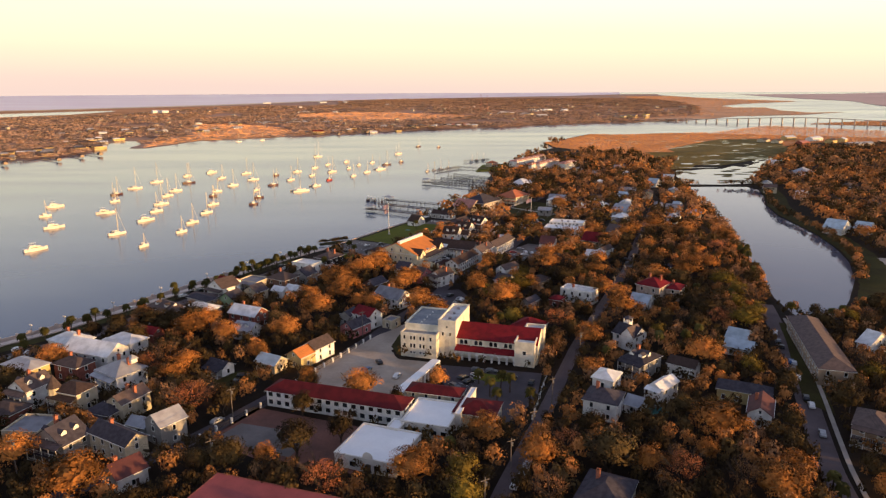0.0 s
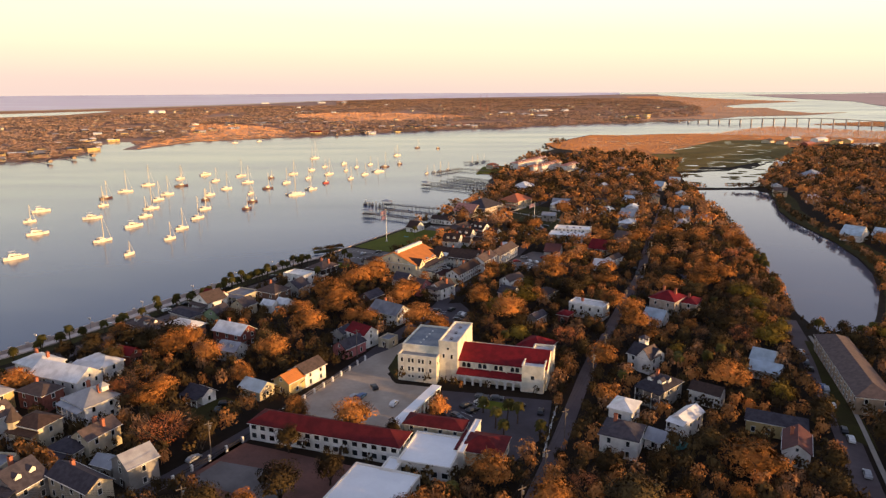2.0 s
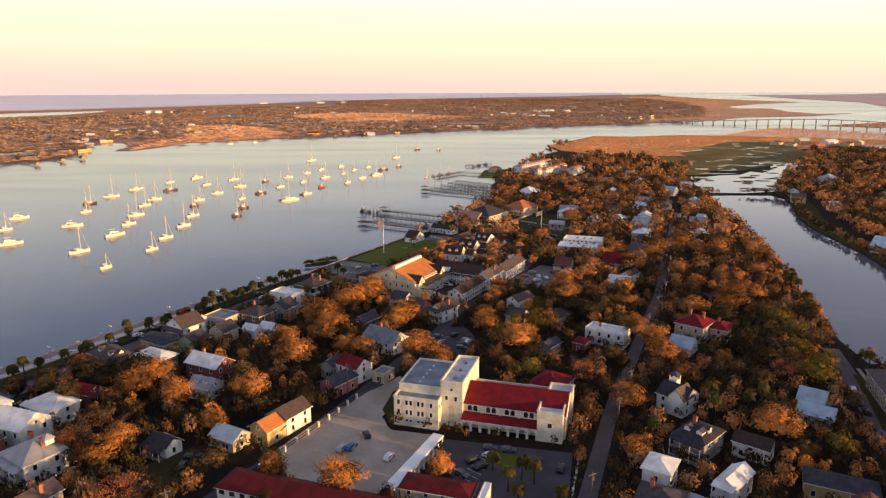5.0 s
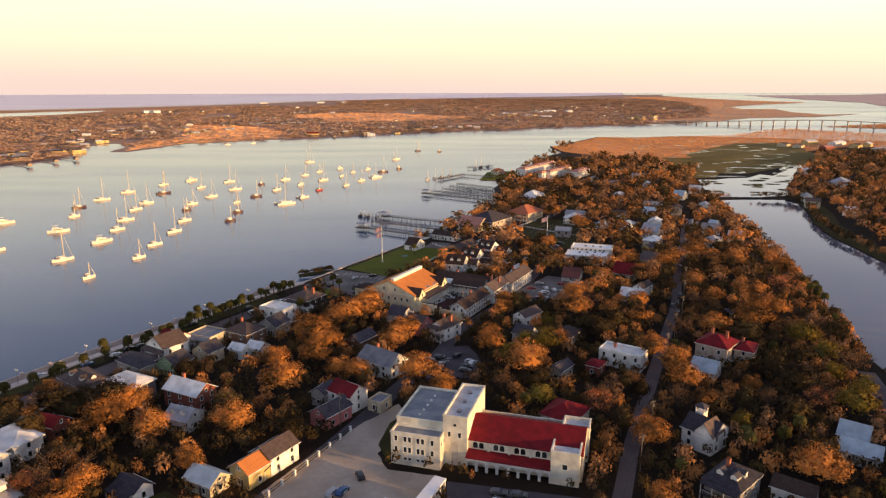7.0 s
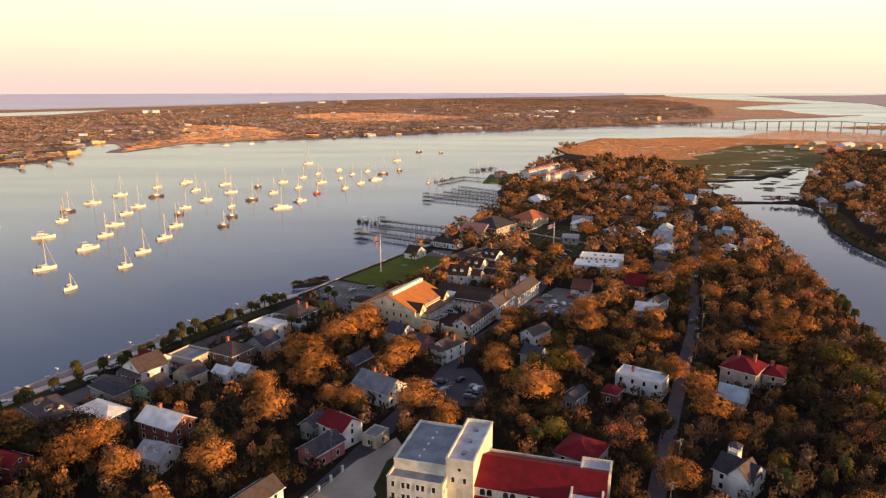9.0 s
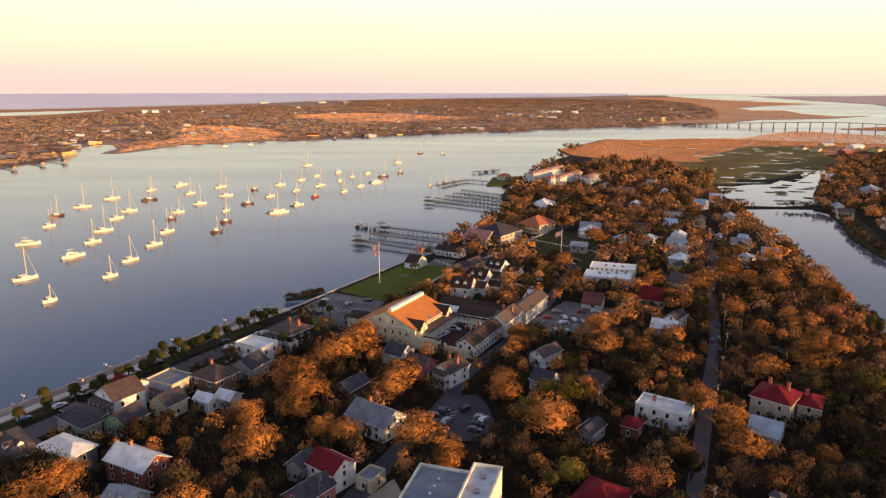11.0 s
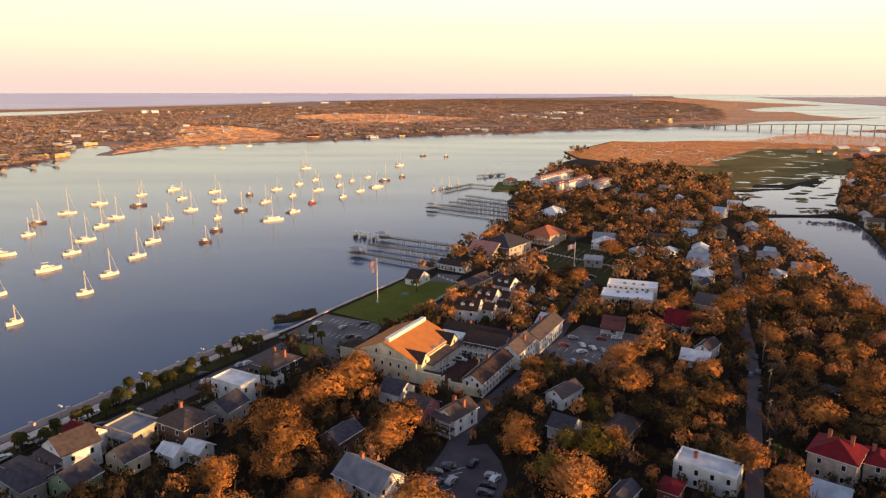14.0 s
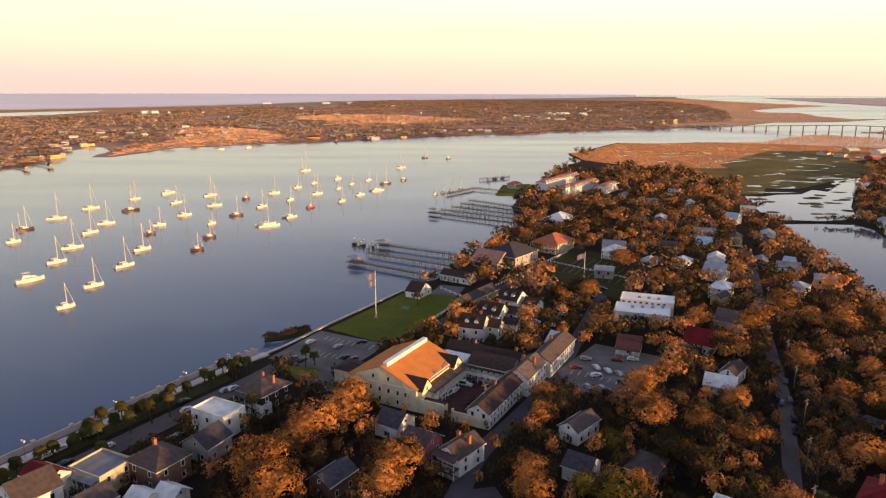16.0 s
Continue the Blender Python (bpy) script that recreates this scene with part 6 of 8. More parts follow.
# balusters along the sea wall, its low parapet, and the white fence of the lawn
wall_line = smooth_line([(-303, 58), (-238, 171), (-180.5, 248.5), (-160.5, 273.5), (-136.5, 315.5), (-108.5, 365), (-85.5, 404.5), (-74.5, 419)], 10)
strip("sea_wall_parapet", [(-305.6, 58.5), (-240.2, 172.5), (-182.6, 250), (-162.6, 275), (-138.6, 317), (-110.6, 366.5), (-87.6, 406), (-76.5, 420.5)], 0.5, SEAWALL, 1.15,
      "low concrete parapet on the sea wall", thick=3.0, category="parapet")
for a, b in zip(wall_line[6::2], wall_line[8::2]):
    t = new("sea_wall_pier")
    t.matrix_basis = pose(a.x - 2.2, a.y + 1.4, 0.4, 0, 0, 60)
    tagged(t, "square concrete pier on the sea wall", "pier post", "sea wall piers")
    part("shaft", shared("wall_pier", lambda: boxed(-0.45, -0.45, 0, 0.45, 0.45, 1.25), SEAWALL), CONCRETE, t)
    part("cap", shared("wall_pier_cap", lambda: boxed(-0.58, -0.58, 1.25, 0.58, 0.58, 1.42), SEAWALL), CONCRETE, t)


def fence(x0, y0, x1, y1, every, h, s, label, rail=None):
    f = new("fence")
    a = math.degrees(math.atan2(y1 - y0, x1 - x0))
    L = math.hypot(x1 - x0, y1 - y0)
    f.matrix_basis = pose(x0, y0, 0, 0, 0, a)
    tagged(f, label, "fence")
    n = max(1, int(L / every))
    for k in range(n + 1):
        part("post", shared(("fence_post", h, s), lambda: boxed(-s, -s, 0, s, s, h), TRIM), TRIM, f, at=pose(k * L / n, 0, 0))
    for a, b in ((0.35, 0.45), (0.75, 0.85)):
        part("rail", boxed(0, -0.05, h * a, L, 0.05, h * b), rail or TRIM, f)
    return f


fence(-21, 429, 8, 492, 3.4, 1.3, 0.22, "white post and rail fence round the lawn")
fence(8, 492, -4, 508, 3.4, 1.3, 0.22, "white post and rail fence round the lawn")
fence(-68, 178, -52.5, 203, 5.6, 1.9, 0.3, "white gate piers with dark rails along the school street", rail=TYRE)
fence(-50, 211, -26.5, 258, 5.2, 1.9, 0.3, "white piers with dark rails along the convent drive", rail=TYRE)
fence(30, 189, 38.5, 218, 4.5, 1.8, 0.28, "white wall with square piers along the lane")
fence(62, 566, 104, 524, 2.8, 1.1, 0.16, "low white cemetery wall with posts")
fence(20, 505, 76, 590, 3.0, 1.4, 0.2, "white wall with posts along the road")
stones = bmesh.new()
for i in range(13):
    for j in range(15):
        x, y = 66 + i * 3.0 + j * 1.25, 545 - i * 3.3 + j * 2.3
        if inside(x, y, [(54, 545), (81, 602), (120, 560), (98, 515), (83, 492)]):
            box(stones, x - 0.14, y - 0.06, 0, x + 0.14, y + 0.06, 0.6)
tagged(part("gravestones", stones, CONCRETE), "rows of white gravestones on the cemetery lawn", "gravestones", kind="stuff")

# painted bays of the car park
for k in range(9):
    for j in range(2):
        u = k / 9
        a = Vector((-61, 410, 0)).lerp(Vector((-50, 440, 0)), 0.35 + 0.5 * j)
        b = Vector((-41, 404, 0)).lerp(Vector((-27, 428, 0)), 0.35 + 0.5 * j)
        c = a.lerp(b, u)
        t = part("bay_line", shared("bay_line", lambda: boxed(-0.08, -2.3, 0, 0.08, 2.3, 0.012), TRIM), TRIM, at=pose(c.x, c.y, 0.075, 0, 0, -22))
        tagged(t, "white painted bay line on asphalt", "bay line", "bay lines", "structure")


for k in range(5):
    t = part("bay_line", shared("bay_line", lambda: boxed(-0.08, -2.3, 0, 0.08, 2.3, 0.012), TRIM), TRIM, at=pose(-1.2 + 1.05 * k, 303.6 + 2.6 * k, 0.085, 0, 0, -65))
    tagged(t, "white painted bay line on asphalt", "bay line", "bay lines", "structure")


for k in range(10):
    t = part("bay_line", shared("bay_line", lambda: boxed(-0.08, -2.3, 0, 0.08, 2.3, 0.012), TRIM), TRIM, at=pose(6.4 + 1.15 * k, 208.5 + 1.9 * k, 0.075, 0, 0, 48))
    tagged(t, "white painted bay line on asphalt", "bay line", "bay lines", "structure")
for k in range(8):
    t = part("bay_line", shared("bay_line", lambda: boxed(-0.08, -2.3, 0, 0.08, 2.3, 0.012), TRIM), TRIM, at=pose(45.5 + 2.4 * k, 402.5 - 1.5 * k, 0.08, 0, 0, -28))
    tagged(t, "white painted bay line on asphalt", "bay line", "bay lines", "structure")


# ---- overhead wires, sagging from pole to pole ----
def wires(stops, h=10.2, words="black overhead wires sagging between utility poles"):
    w = new("overhead_wires")
    w.matrix_basis = pose(stops[0][0], stops[0][1], 0)
    tagged(w, words, "wires")
    for a, b in zip(stops, stops[1:]):
        d = Vector((b[0] - a[0], b[1] - a[1], 0))
        side = Vector((-d.y, d.x, 0)).normalized()
        for off in (-0.9, 0.0, 0.9):
            bm = bmesh.new()
            o = Vector((a[0] - stops[0][0], a[1] - stops[0][1], h)) + side * off
            sag = d.length * 0.022
            rings = []
            for k in range(9):
                t = k / 8
                p = o + d * t - Vector((0, 0, 4 * sag * t * (1 - t)))
                rings.append([bm.verts.new(p + side * (0.024 * math.cos(c)) + Vector((0, 0, 0.024 * math.sin(c)))) for c in (0.0, 2.094, 4.189)])
            for r0, r1 in zip(rings, rings[1:]):
                for k in range(3):
                    bm.faces.new((r0[k], r0[(k + 1) % 3], r1[(k + 1) % 3], r1[k]))
            part("wire", bm, TYRE, w)
    return w


wires(((12, 140), (20, 158), (28, 174), (37, 196), (54, 236), (63, 256), (86, 312), (97, 335), (108, 358), (118, 384), (127, 408), (137, 436), (152, 478)))
wires(((-110, 160), (-58, 159), (-62, 190), (-30, 262)))
wires(((116, 150), (128, 190)))


# ---- the far bridge ----
bridge = new("road_bridge")
tagged(bridge, "long low concrete road bridge over the far river", "bridge")
B0, B1 = Vector((690, 2140, 0)), Vector((1500, 1540, 0))
bm = bmesh.new()
n = 40
rows = []
for k in range(n + 1):
    t = k / n
    p = B0.lerp(B1, t)
    z = 6 + 12 * math.exp(-((t - 0.42) / 0.22) ** 2)
    rows.append([bm.verts.new(set_far(Vector((p.x + dx, p.y + dy, z + dz)))) for dx, dy, dz in ((-4, -5, 0), (4, 5, 0), (4, 5, -1.8), (-4, -5, -1.8))])
for a, b in zip(rows, rows[1:]):
    for k in range(4):
        bm.faces.new((a[k], a[(k + 1) % 4], b[(k + 1) % 4], b[k]))
bmesh.ops.recalc_face_normals(bm, faces=bm.faces)
part("deck", bm, BRIDGE, bridge)
for k in range(1, 34):
    t = k / 34
    p = B0.lerp(B1, t)
    z = 4.4 + 12 * math.exp(-((t - 0.42) / 0.22) ** 2)
    part("pier", boxed(-1.2, -4, -4, 1.2, 4, z), BRIDGE, bridge, at=Matrix.Translation(set_far(p)) @ pose(0, 0, 0, 0, 0, -36))
for k, (x, y) in enumerate(((186, 2950), (212, 2940))):
    mast = new("radio_mast")
    mast.matrix_basis = Matrix.Translation(set_far((x, y, 0)))
    tagged(mast, "thin red and white lattice radio mast", "radio mast", "radio masts")
    part("lattice", one_tube((0, 0, 0), (0, 0, 62), 1.1, 0.5, 4), material("mast_red", (0.45, 0.16, 0.12), 0.7), mast)


# ---- small houses deep among the trees of the further town ----
def wood_cottage(x, y, rot, w, d, h, wall, roof):
    t = new("cottage")
    t.matrix_basis = pose(x, y, 0, 0, 0, rot)
    tagged(t, "small %s cottage with a %s roof among trees" % (wall, {"tin": "grey metal", "sky": "pale blue metal", "grey": "grey felt", "white": "white metal", "brown": "brown shingle"}[roof]), "house", "town houses")
    part("wall", gable_body_bm(w, d, h, d * 0.24), WALLS[wall], t)
    part("roof", gable_roof_bm(w, d, h, d * 0.24), ROOFS[roof], t)
    for k in range(2):
        part("window", shared("far_town_window", lambda: boxed(-0.55, -0.06, 0, 0.55, 0.03, 1.5), GLASS), GLASS, t, at=pose(-w / 4 + k * w / 2, -d / 2, h - 2.2))
    part("door", shared("far_town_door", lambda: boxed(-0.45, -0.06, 0, 0.45, 0.03, 2.05), DOOR), DOOR, t, at=pose(0, -d / 2, 0.05))


wood_cottage(158, 556, 68, 13.7, 9.5, 5.9, "white", "white")
wood_cottage(108, 597, -22, 14.2, 9.4, 4.5, "white", "tin")
wood_cottage(193, 541, -22, 11.9, 9.7, 4.8, "white", "grey")
wood_cottage(87, 533, -20, 10.1, 8.0, 4.6, "grey", "tin")
wood_cottage(143, 597, -22, 10.7, 9.0, 4.3, "white", "brown")
wood_cottage(251, 728, -22, 11.0, 8.0, 6.0, "white", "sky")
wood_cottage(222, 628, 68, 14.8, 8.8, 5.4, "white", "tin")
wood_cottage(226, 832, -20, 14.8, 9.7, 4.6, "cream", "tin")
wood_cottage(181, 775, -20, 14.7, 8.2, 4.7, "tan", "grey")
wood_cottage(342, 714, -22, 13.0, 9.3, 4.1, "cream", "brown")
wood_cottage(335, 679, 68, 12.4, 8.3, 5.0, "white", "tin")
wood_cottage(322, 646, -22, 11.3, 9.8, 5.9, "cream", "brown")
wood_cottage(397, 761, -25, 10.1, 9.5, 4.7, "tan", "brown")
wood_cottage(438, 880, -22, 12.3, 9.3, 5.2, "white", "white")
wood_cottage(182, 638, -20, 14.6, 9.9, 4.7, "cream", "grey")
wood_cottage(195, 617, 68, 13.9, 7.8, 5.5, "cream", "brown")
wood_cottage(169, 811, 68, 10.2, 9.9, 4.2, "cream", "grey")
wood_cottage(165, 685, 68, 14.6, 8.3, 5.8, "tan", "white")
wood_cottage(213, 758, 68, 13.4, 8.3, 5.6, "white", "tin")
wood_cottage(185, 556, 68, 15.0, 7.9, 4.1, "tan", "grey")
wood_cottage(200, 515, -25, 10.2, 9.4, 4.7, "cream", "tin")


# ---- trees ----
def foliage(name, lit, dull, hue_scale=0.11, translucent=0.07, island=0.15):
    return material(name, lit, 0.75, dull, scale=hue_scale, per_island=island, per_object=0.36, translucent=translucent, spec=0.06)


# lit tones hold the low sun's orange, dull tones the shade in the crowns
LEAF = {
    "o": foliage("sunlit_oak_leaves", (0.56, 0.226, 0.060), (0.058, 0.035, 0.016)),
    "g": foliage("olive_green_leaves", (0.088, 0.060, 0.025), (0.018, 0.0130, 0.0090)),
    "r": foliage("rust_pink_leaves", (0.62, 0.215, 0.085), (0.30, 0.110, 0.045)),
    "y": foliage("yellow_green_leaves", (0.25, 0.170, 0.030), (0.085, 0.062, 0.016)),
    "b": foliage("bare_brown_twigs", (0.32, 0.155, 0.070), (0.17, 0.090, 0.042)),
    "p": foliage("palm_fronds", (0.075, 0.066, 0.018), (0.046, 0.044, 0.014)),
}


def quads_mesh(name, corners, mat):
    """A mesh of separate quads from an (n, 4, 3) array, or (n, 5, 3) where the fifth row is the direction that the leaf is shaded by."""
    n = len(corners)
    me = bpy.data.meshes.new(name)
    me.vertices.add(n * 4)
    me.vertices.foreach_set("co", np.ascontiguousarray(corners[:, :4], dtype=np.float32).ravel())
    me.loops.add(n * 4)
    me.loops.foreach_set("vertex_index", np.arange(n * 4, dtype=np.int32))
    me.polygons.add(n)
    me.polygons.foreach_set("loop_start", np.arange(0, n * 4, 4, dtype=np.int32))
    me.update(calc_edges=True)
    if corners.shape[1] == 5:
        d = corners[:, 4] / (np.linalg.norm(corners[:, 4], axis=1, keepdims=True) + 1e-9)
        me.normals_split_custom_set_from_vertices(np.repeat(d, 4, axis=0).tolist())
    me.materials.append(mat)
    return me


def leaf_quads(centres, normals, size, rng, scatter=0.24):
    """Small leaf clumps lying about the given normals."""
    n = len(centres)
    nn = normals + rng.normal(0, scatter, (n, 3))
    nn /= np.linalg.norm(nn, axis=1, keepdims=True) + 1e-9
    t = np.cross(nn, rng.normal(0, 1, (n, 3)))
    t /= np.linalg.norm(t, axis=1, keepdims=True) + 1e-9
    b = np.cross(nn, t)
    s = size * rng.uniform(0.6, 1.35, (n, 1))
    t, b = t * s, b * s * rng.uniform(0.55, 1.0, (n, 1))
    k = rng.uniform(0.25, 1.0, (n, 4, 1))
    soft = normals + 0.45 * (nn - normals)
    return np.stack([centres - t * k[:, 0], centres - b * k[:, 1], centres + t * k[:, 2], centres + b * k[:, 3], soft], 1)


def crown_points(rng, r, h0, h1, clumps, leaves, sparse=0.0):
    """Places and outward directions of the leaves of a crown: uneven clumps over a flattened dome, with gaps."""
    mid, half = (h0 + h1) / 2, (h1 - h0) / 2
    cs, ns = [], []
    for k in range(clumps):
        a = k * 2.39996 + rng.uniform(-0.4, 0.4)
        up = rng.uniform(-0.75, 1.0)
        out = math.sqrt(max(0, 1 - up * up)) if up > 0 else 1.0
        d = r * out * rng.uniform(0.45, 0.74)
        c = np.array([d * math.cos(a), d * math.sin(a), mid + half * up * rng.uniform(0.55, 0.8)])
        cr = r * (rng.uniform(0.28, 0.46) if clumps < 16 else rng.uniform(0.19, 0.36))
        n = int(leaves / clumps * rng.uniform(0.7, 1.3))
        v = rng.normal(0, 1, (n, 3))
        v[:, 2] = np.where(v[:, 2] < -0.35, -v[:, 2] * 0.6, v[:, 2])
        v /= np.linalg.norm(v, axis=1, keepdims=True)
        q = c + v * cr * np.array([1, 1, 0.8]) * rng.uniform(0.78, 1.06, (n, 1))
        cs.append(q)
        ns.append(v + 0.32 * (q - np.array([0, 0, mid - half * 0.4])) / r)
    return np.concatenate(cs), np.concatenate(ns)


def heart_quads(rng, r, h0, h1, n, size):
    """Larger leaf sprays in the heart of the crown, which close it to the light."""
    v = rng.normal(0, 1, (n, 3))
    v /= np.linalg.norm(v, axis=1, keepdims=True)
    v[:, 2] = np.abs(v[:, 2]) - 0.25
    q = np.array([0, 0, (h0 + h1) / 2 - 0.3]) + v * np.array([r * 0.72, r * 0.72, (h1 - h0) * 0.40]) * rng.uniform(0.6, 1.0, (n, 1))
    return leaf_quads(q, v, size, rng)


def limbs_bm(rng, r, h0, h1, bare=False):
    """Trunk with forking limbs, tapered."""
    bm = bmesh.new()
    fork = h0 * rng.uniform(0.7, 0.95)
    tube(bm, (0, 0, -0.3), (0.15, 0.1, fork), 0.42, 0.3, 7)
    for k in range(7 if bare else 6):
        a = k * 2 * math.pi / 6 + rng.uniform(-0.4, 0.4)
        out = r * rng.uniform(0.3, 0.5)
        m = Vector((out * math.cos(a), out * math.sin(a), fork + (h1 - fork) * rng.uniform(0.35, 0.55)))
        tube(bm, (0.15, 0.1, fork - 0.1), m, 0.22, 0.13, 5)
        for j in range(4 if bare else 2):
            b = a + rng.uniform(-0.8, 0.8)
            e = m + Vector((r * 0.4 * math.cos(b), r * 0.4 * math.sin(b), (h1 - h0) * rng.uniform(0.1, 0.4)))
            tube(bm, m, e, 0.12, 0.05, 4)
            if bare:
                for i in range(4):
                    c = b + rng.uniform(-1.0, 1.0)
                    tube(bm, m.lerp(e, rng.uniform(0.4, 1)), e + Vector((r * 0.28 * math.cos(c), r * 0.28 * math.sin(c), (h1 - h0) * rng.uniform(0.02, 0.25))), 0.06, 0.02, 3)
    return bm


TREE_KINDS = {}
KIND_WORDS = {"o": "broad oak with orange-brown evening-lit leaves and forking limbs", "g": "dense dark olive-green tree with a rounded crown",
              "r": "thin-leaved tree with rust-pink foliage and visible branches", "y": "tree with yellow-green foliage in a loose crown",
              "b": "nearly bare tree with brown twigs and spreading branches"}
KIND_NAME = {"o": "oak_tree", "g": "evergreen_tree", "r": "autumn_tree", "y": "young_tree", "b": "bare_tree"}
for kind in "ogryb":
    TREE_KINDS[kind] = []
    for v in range(5 if kind in "og" else 3):
        rng = np.random.default_rng(100 + v * 7 + ord(kind))
        bare = kind in "rb"
        h0, h1 = (2.0, 12.0) if kind not in "rb" else (3.0, 12.0)
        cs, ns = crown_points(rng, 6.0, h0, h1, int(rng.integers(32, 44)), {"o": 2700, "g": 2300, "r": 2600, "y": 2000, "b": 1300}[kind])
        quads = leaf_quads(cs, ns, 0.27 if not bare else 0.18, rng)
        if not bare:
            quads = np.concatenate([quads, heart_quads(rng, 6.0, h0, h1, 280, 1.1)])
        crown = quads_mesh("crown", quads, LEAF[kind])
        trunk = mesh_of("trunk", limbs_bm(rng, 6.0, h0, h1, bare), BARK)
        TREE_KINDS[kind].append((trunk, crown))

TREE_RNG = random.Random(21)
STANDING = []          # (x, y, radius) of all that stands


def tree(x, y, r, kind, tall=1.0):
    if in_building(x, y, 0.6) or any(c in ("road", "car park") and inside(x, y, q) for a, b, e, f, q, c in ROADS if a - 1 < x < b + 1 and e - 1 < y < f + 1):
        return None
    trunk, crown = TREE_RNG.choice(TREE_KINDS[kind])
    t = new(KIND_NAME[kind])
    s = r / 6.0
    sz = (0.55 + 0.45 * s) * tall * TREE_RNG.uniform(0.80, 0.97)
    t.matrix_basis = pose(x, y, 0, 0, 0, TREE_RNG.uniform(0, 360)) @ Matrix.Diagonal((s, s, sz, 1))
    tagged(t, KIND_WORDS[kind], "tree", "town trees")
    part("trunk", trunk, BARK, t)
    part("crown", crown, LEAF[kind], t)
    STANDING.append((x, y, r))
    return t


def palm_mesh():
    rng = np.random.default_rng(4)
    quads = []
    for k in range(46):
        a = k * 2.39996
        lift = rng.uniform(-0.9, 1.2)
        L = rng.uniform(1.7, 2.3)
        d = Vector((math.cos(a), math.sin(a), 0))
        side = Vector((-d.y, d.x, 0))
        prev, pz = Vector((0, 0, 0)), 0.0
        p0 = Vector((0, 0, 0))
        for j in range(3):
            t = (j + 1) / 3
            p1 = d * L * t * math.cos(lift * 0.6) + Vector((0, 0, L * (lift * 0.7 * t - 0.75 * t * t)))
            w0, w1 = (0.12 + 0.5 * math.sin(j / 3 * 3.0)), (0.12 + 0.5 * math.sin(t * 3.0))
            quads.append([p0 - side * w0, p0 + side * w0, p1 + side * w1, p1 - side * w1])
            p0 = p1
    return quads_mesh("crown", np.array([[list(v) for v in q] for q in quads]), LEAF["p"])


PALM_CROWN = palm_mesh()
PALM_TRUNKS = [mesh_of("trunk", tube(tube(bmesh.new(), (0, 0, -0.2), (0.12, 0.05, h * 0.5), 0.26, 0.2, 7), (0.12, 0.05, h * 0.5), (0.05, 0.1, h), 0.2, 0.22, 7), BARK) for h in (5.0, 6.5, 8.0, 10.0)]


def palm(x, y, k=None):
    if in_building(x, y, 0.3) or not on_land(x, y, 0.5):
        return None
    k = TREE_RNG.randrange(3) if k is None else k
    p = new("palm_tree")
    p.matrix_basis = pose(x, y, 0, TREE_RNG.uniform(-3, 3), TREE_RNG.uniform(-3, 3), TREE_RNG.uniform(0, 360))
    tagged(p, "cabbage palm with a slim trunk and round head of fronds", "palm tree", "palms")
    part("trunk", PALM_TRUNKS[k], BARK, p)
    part("crown", PALM_CROWN, LEAF["p"], p, at=pose(0.05, 0.1, (5.0, 6.5, 8.0, 10.0)[k], 0, 0, TREE_RNG.uniform(0, 90)) @ Matrix.Diagonal((0.98, 0.98, 1.0, 1)))
    return p


# what trees keep clear of: buildings, streets, yards and water
CLEAR, FRONTS = [], []
for o in list(scene.collection.objects):
    if o.parent is None and o.type == "EMPTY" and any(c.name.startswith(("wall", "front_", "roof")) for c in o.children):
        xs = [o.matrix_basis @ c.matrix_basis @ Vector(k) for c in o.children if c.type == "MESH" and c.name.startswith(("wall", "front_", "end_block", "rear_", "roof", "gallery", "tower_block", "annex")) for k in c.bound_box]
        c = sum(xs, Vector()) / len(xs)
        rad = max(math.hypot(p.x - c.x, p.y - c.y) for p in xs)
        inv = o.matrix_basis.inverted()
        loc = [inv @ p for p in xs]
        if o.name.startswith("condominium"):
            FRONTS.append((inv, min(p.x for p in loc), max(p.x for p in loc), min(p.y for p in loc), max(p.y for p in loc)))
        CLEAR.append((inv, min(p.x for p in loc), max(p.x for p in loc), min(p.y for p in loc), max(p.y for p in loc)))
ROADS = []
BAY = smooth_line([(-420, -296), (-300, 57), (-232, 175), (-175, 251), (-155, 276), (-131, 318), (-103, 368), (-79, 408), (-66, 428)], 8)
for o in scene.collection.objects:
    if o.get("kind") == "structure" and o.get("category") in ("road", "pavement", "promenade", "lane", "car park", "lawn", "yard", "court", "courtyard", "path", "quay", "causeway", "parapet"):
        me = o.data
        for f in me.polygons:
            pts = [me.vertices[i].co for i in f.vertices]
            if abs(f.normal.z) > 0.5:
                ROADS.append((min(p.x for p in pts), max(p.x for p in pts), min(p.y for p in pts), max(p.y for p in pts), [(p.x, p.y) for p in pts], o.get("category")))


def in_building(x, y, m):
    for inv, a, b, c, d in CLEAR:
        p = inv @ Vector((x, y, 0))
        if a - m < p.x < b + m and c - m < p.y < d + m:
            return True
    return False


def off_y(x, y, k):
    d = math.hypot(x, y - 60)
    return x / d * k, (y - 60) / d * k


def in_building_of(boxes, x, y):
    return any(a < p.x < b and c < p.y < d for inv, a, b, c, d in boxes for p in (inv @ Vector((x, y, 0)),))


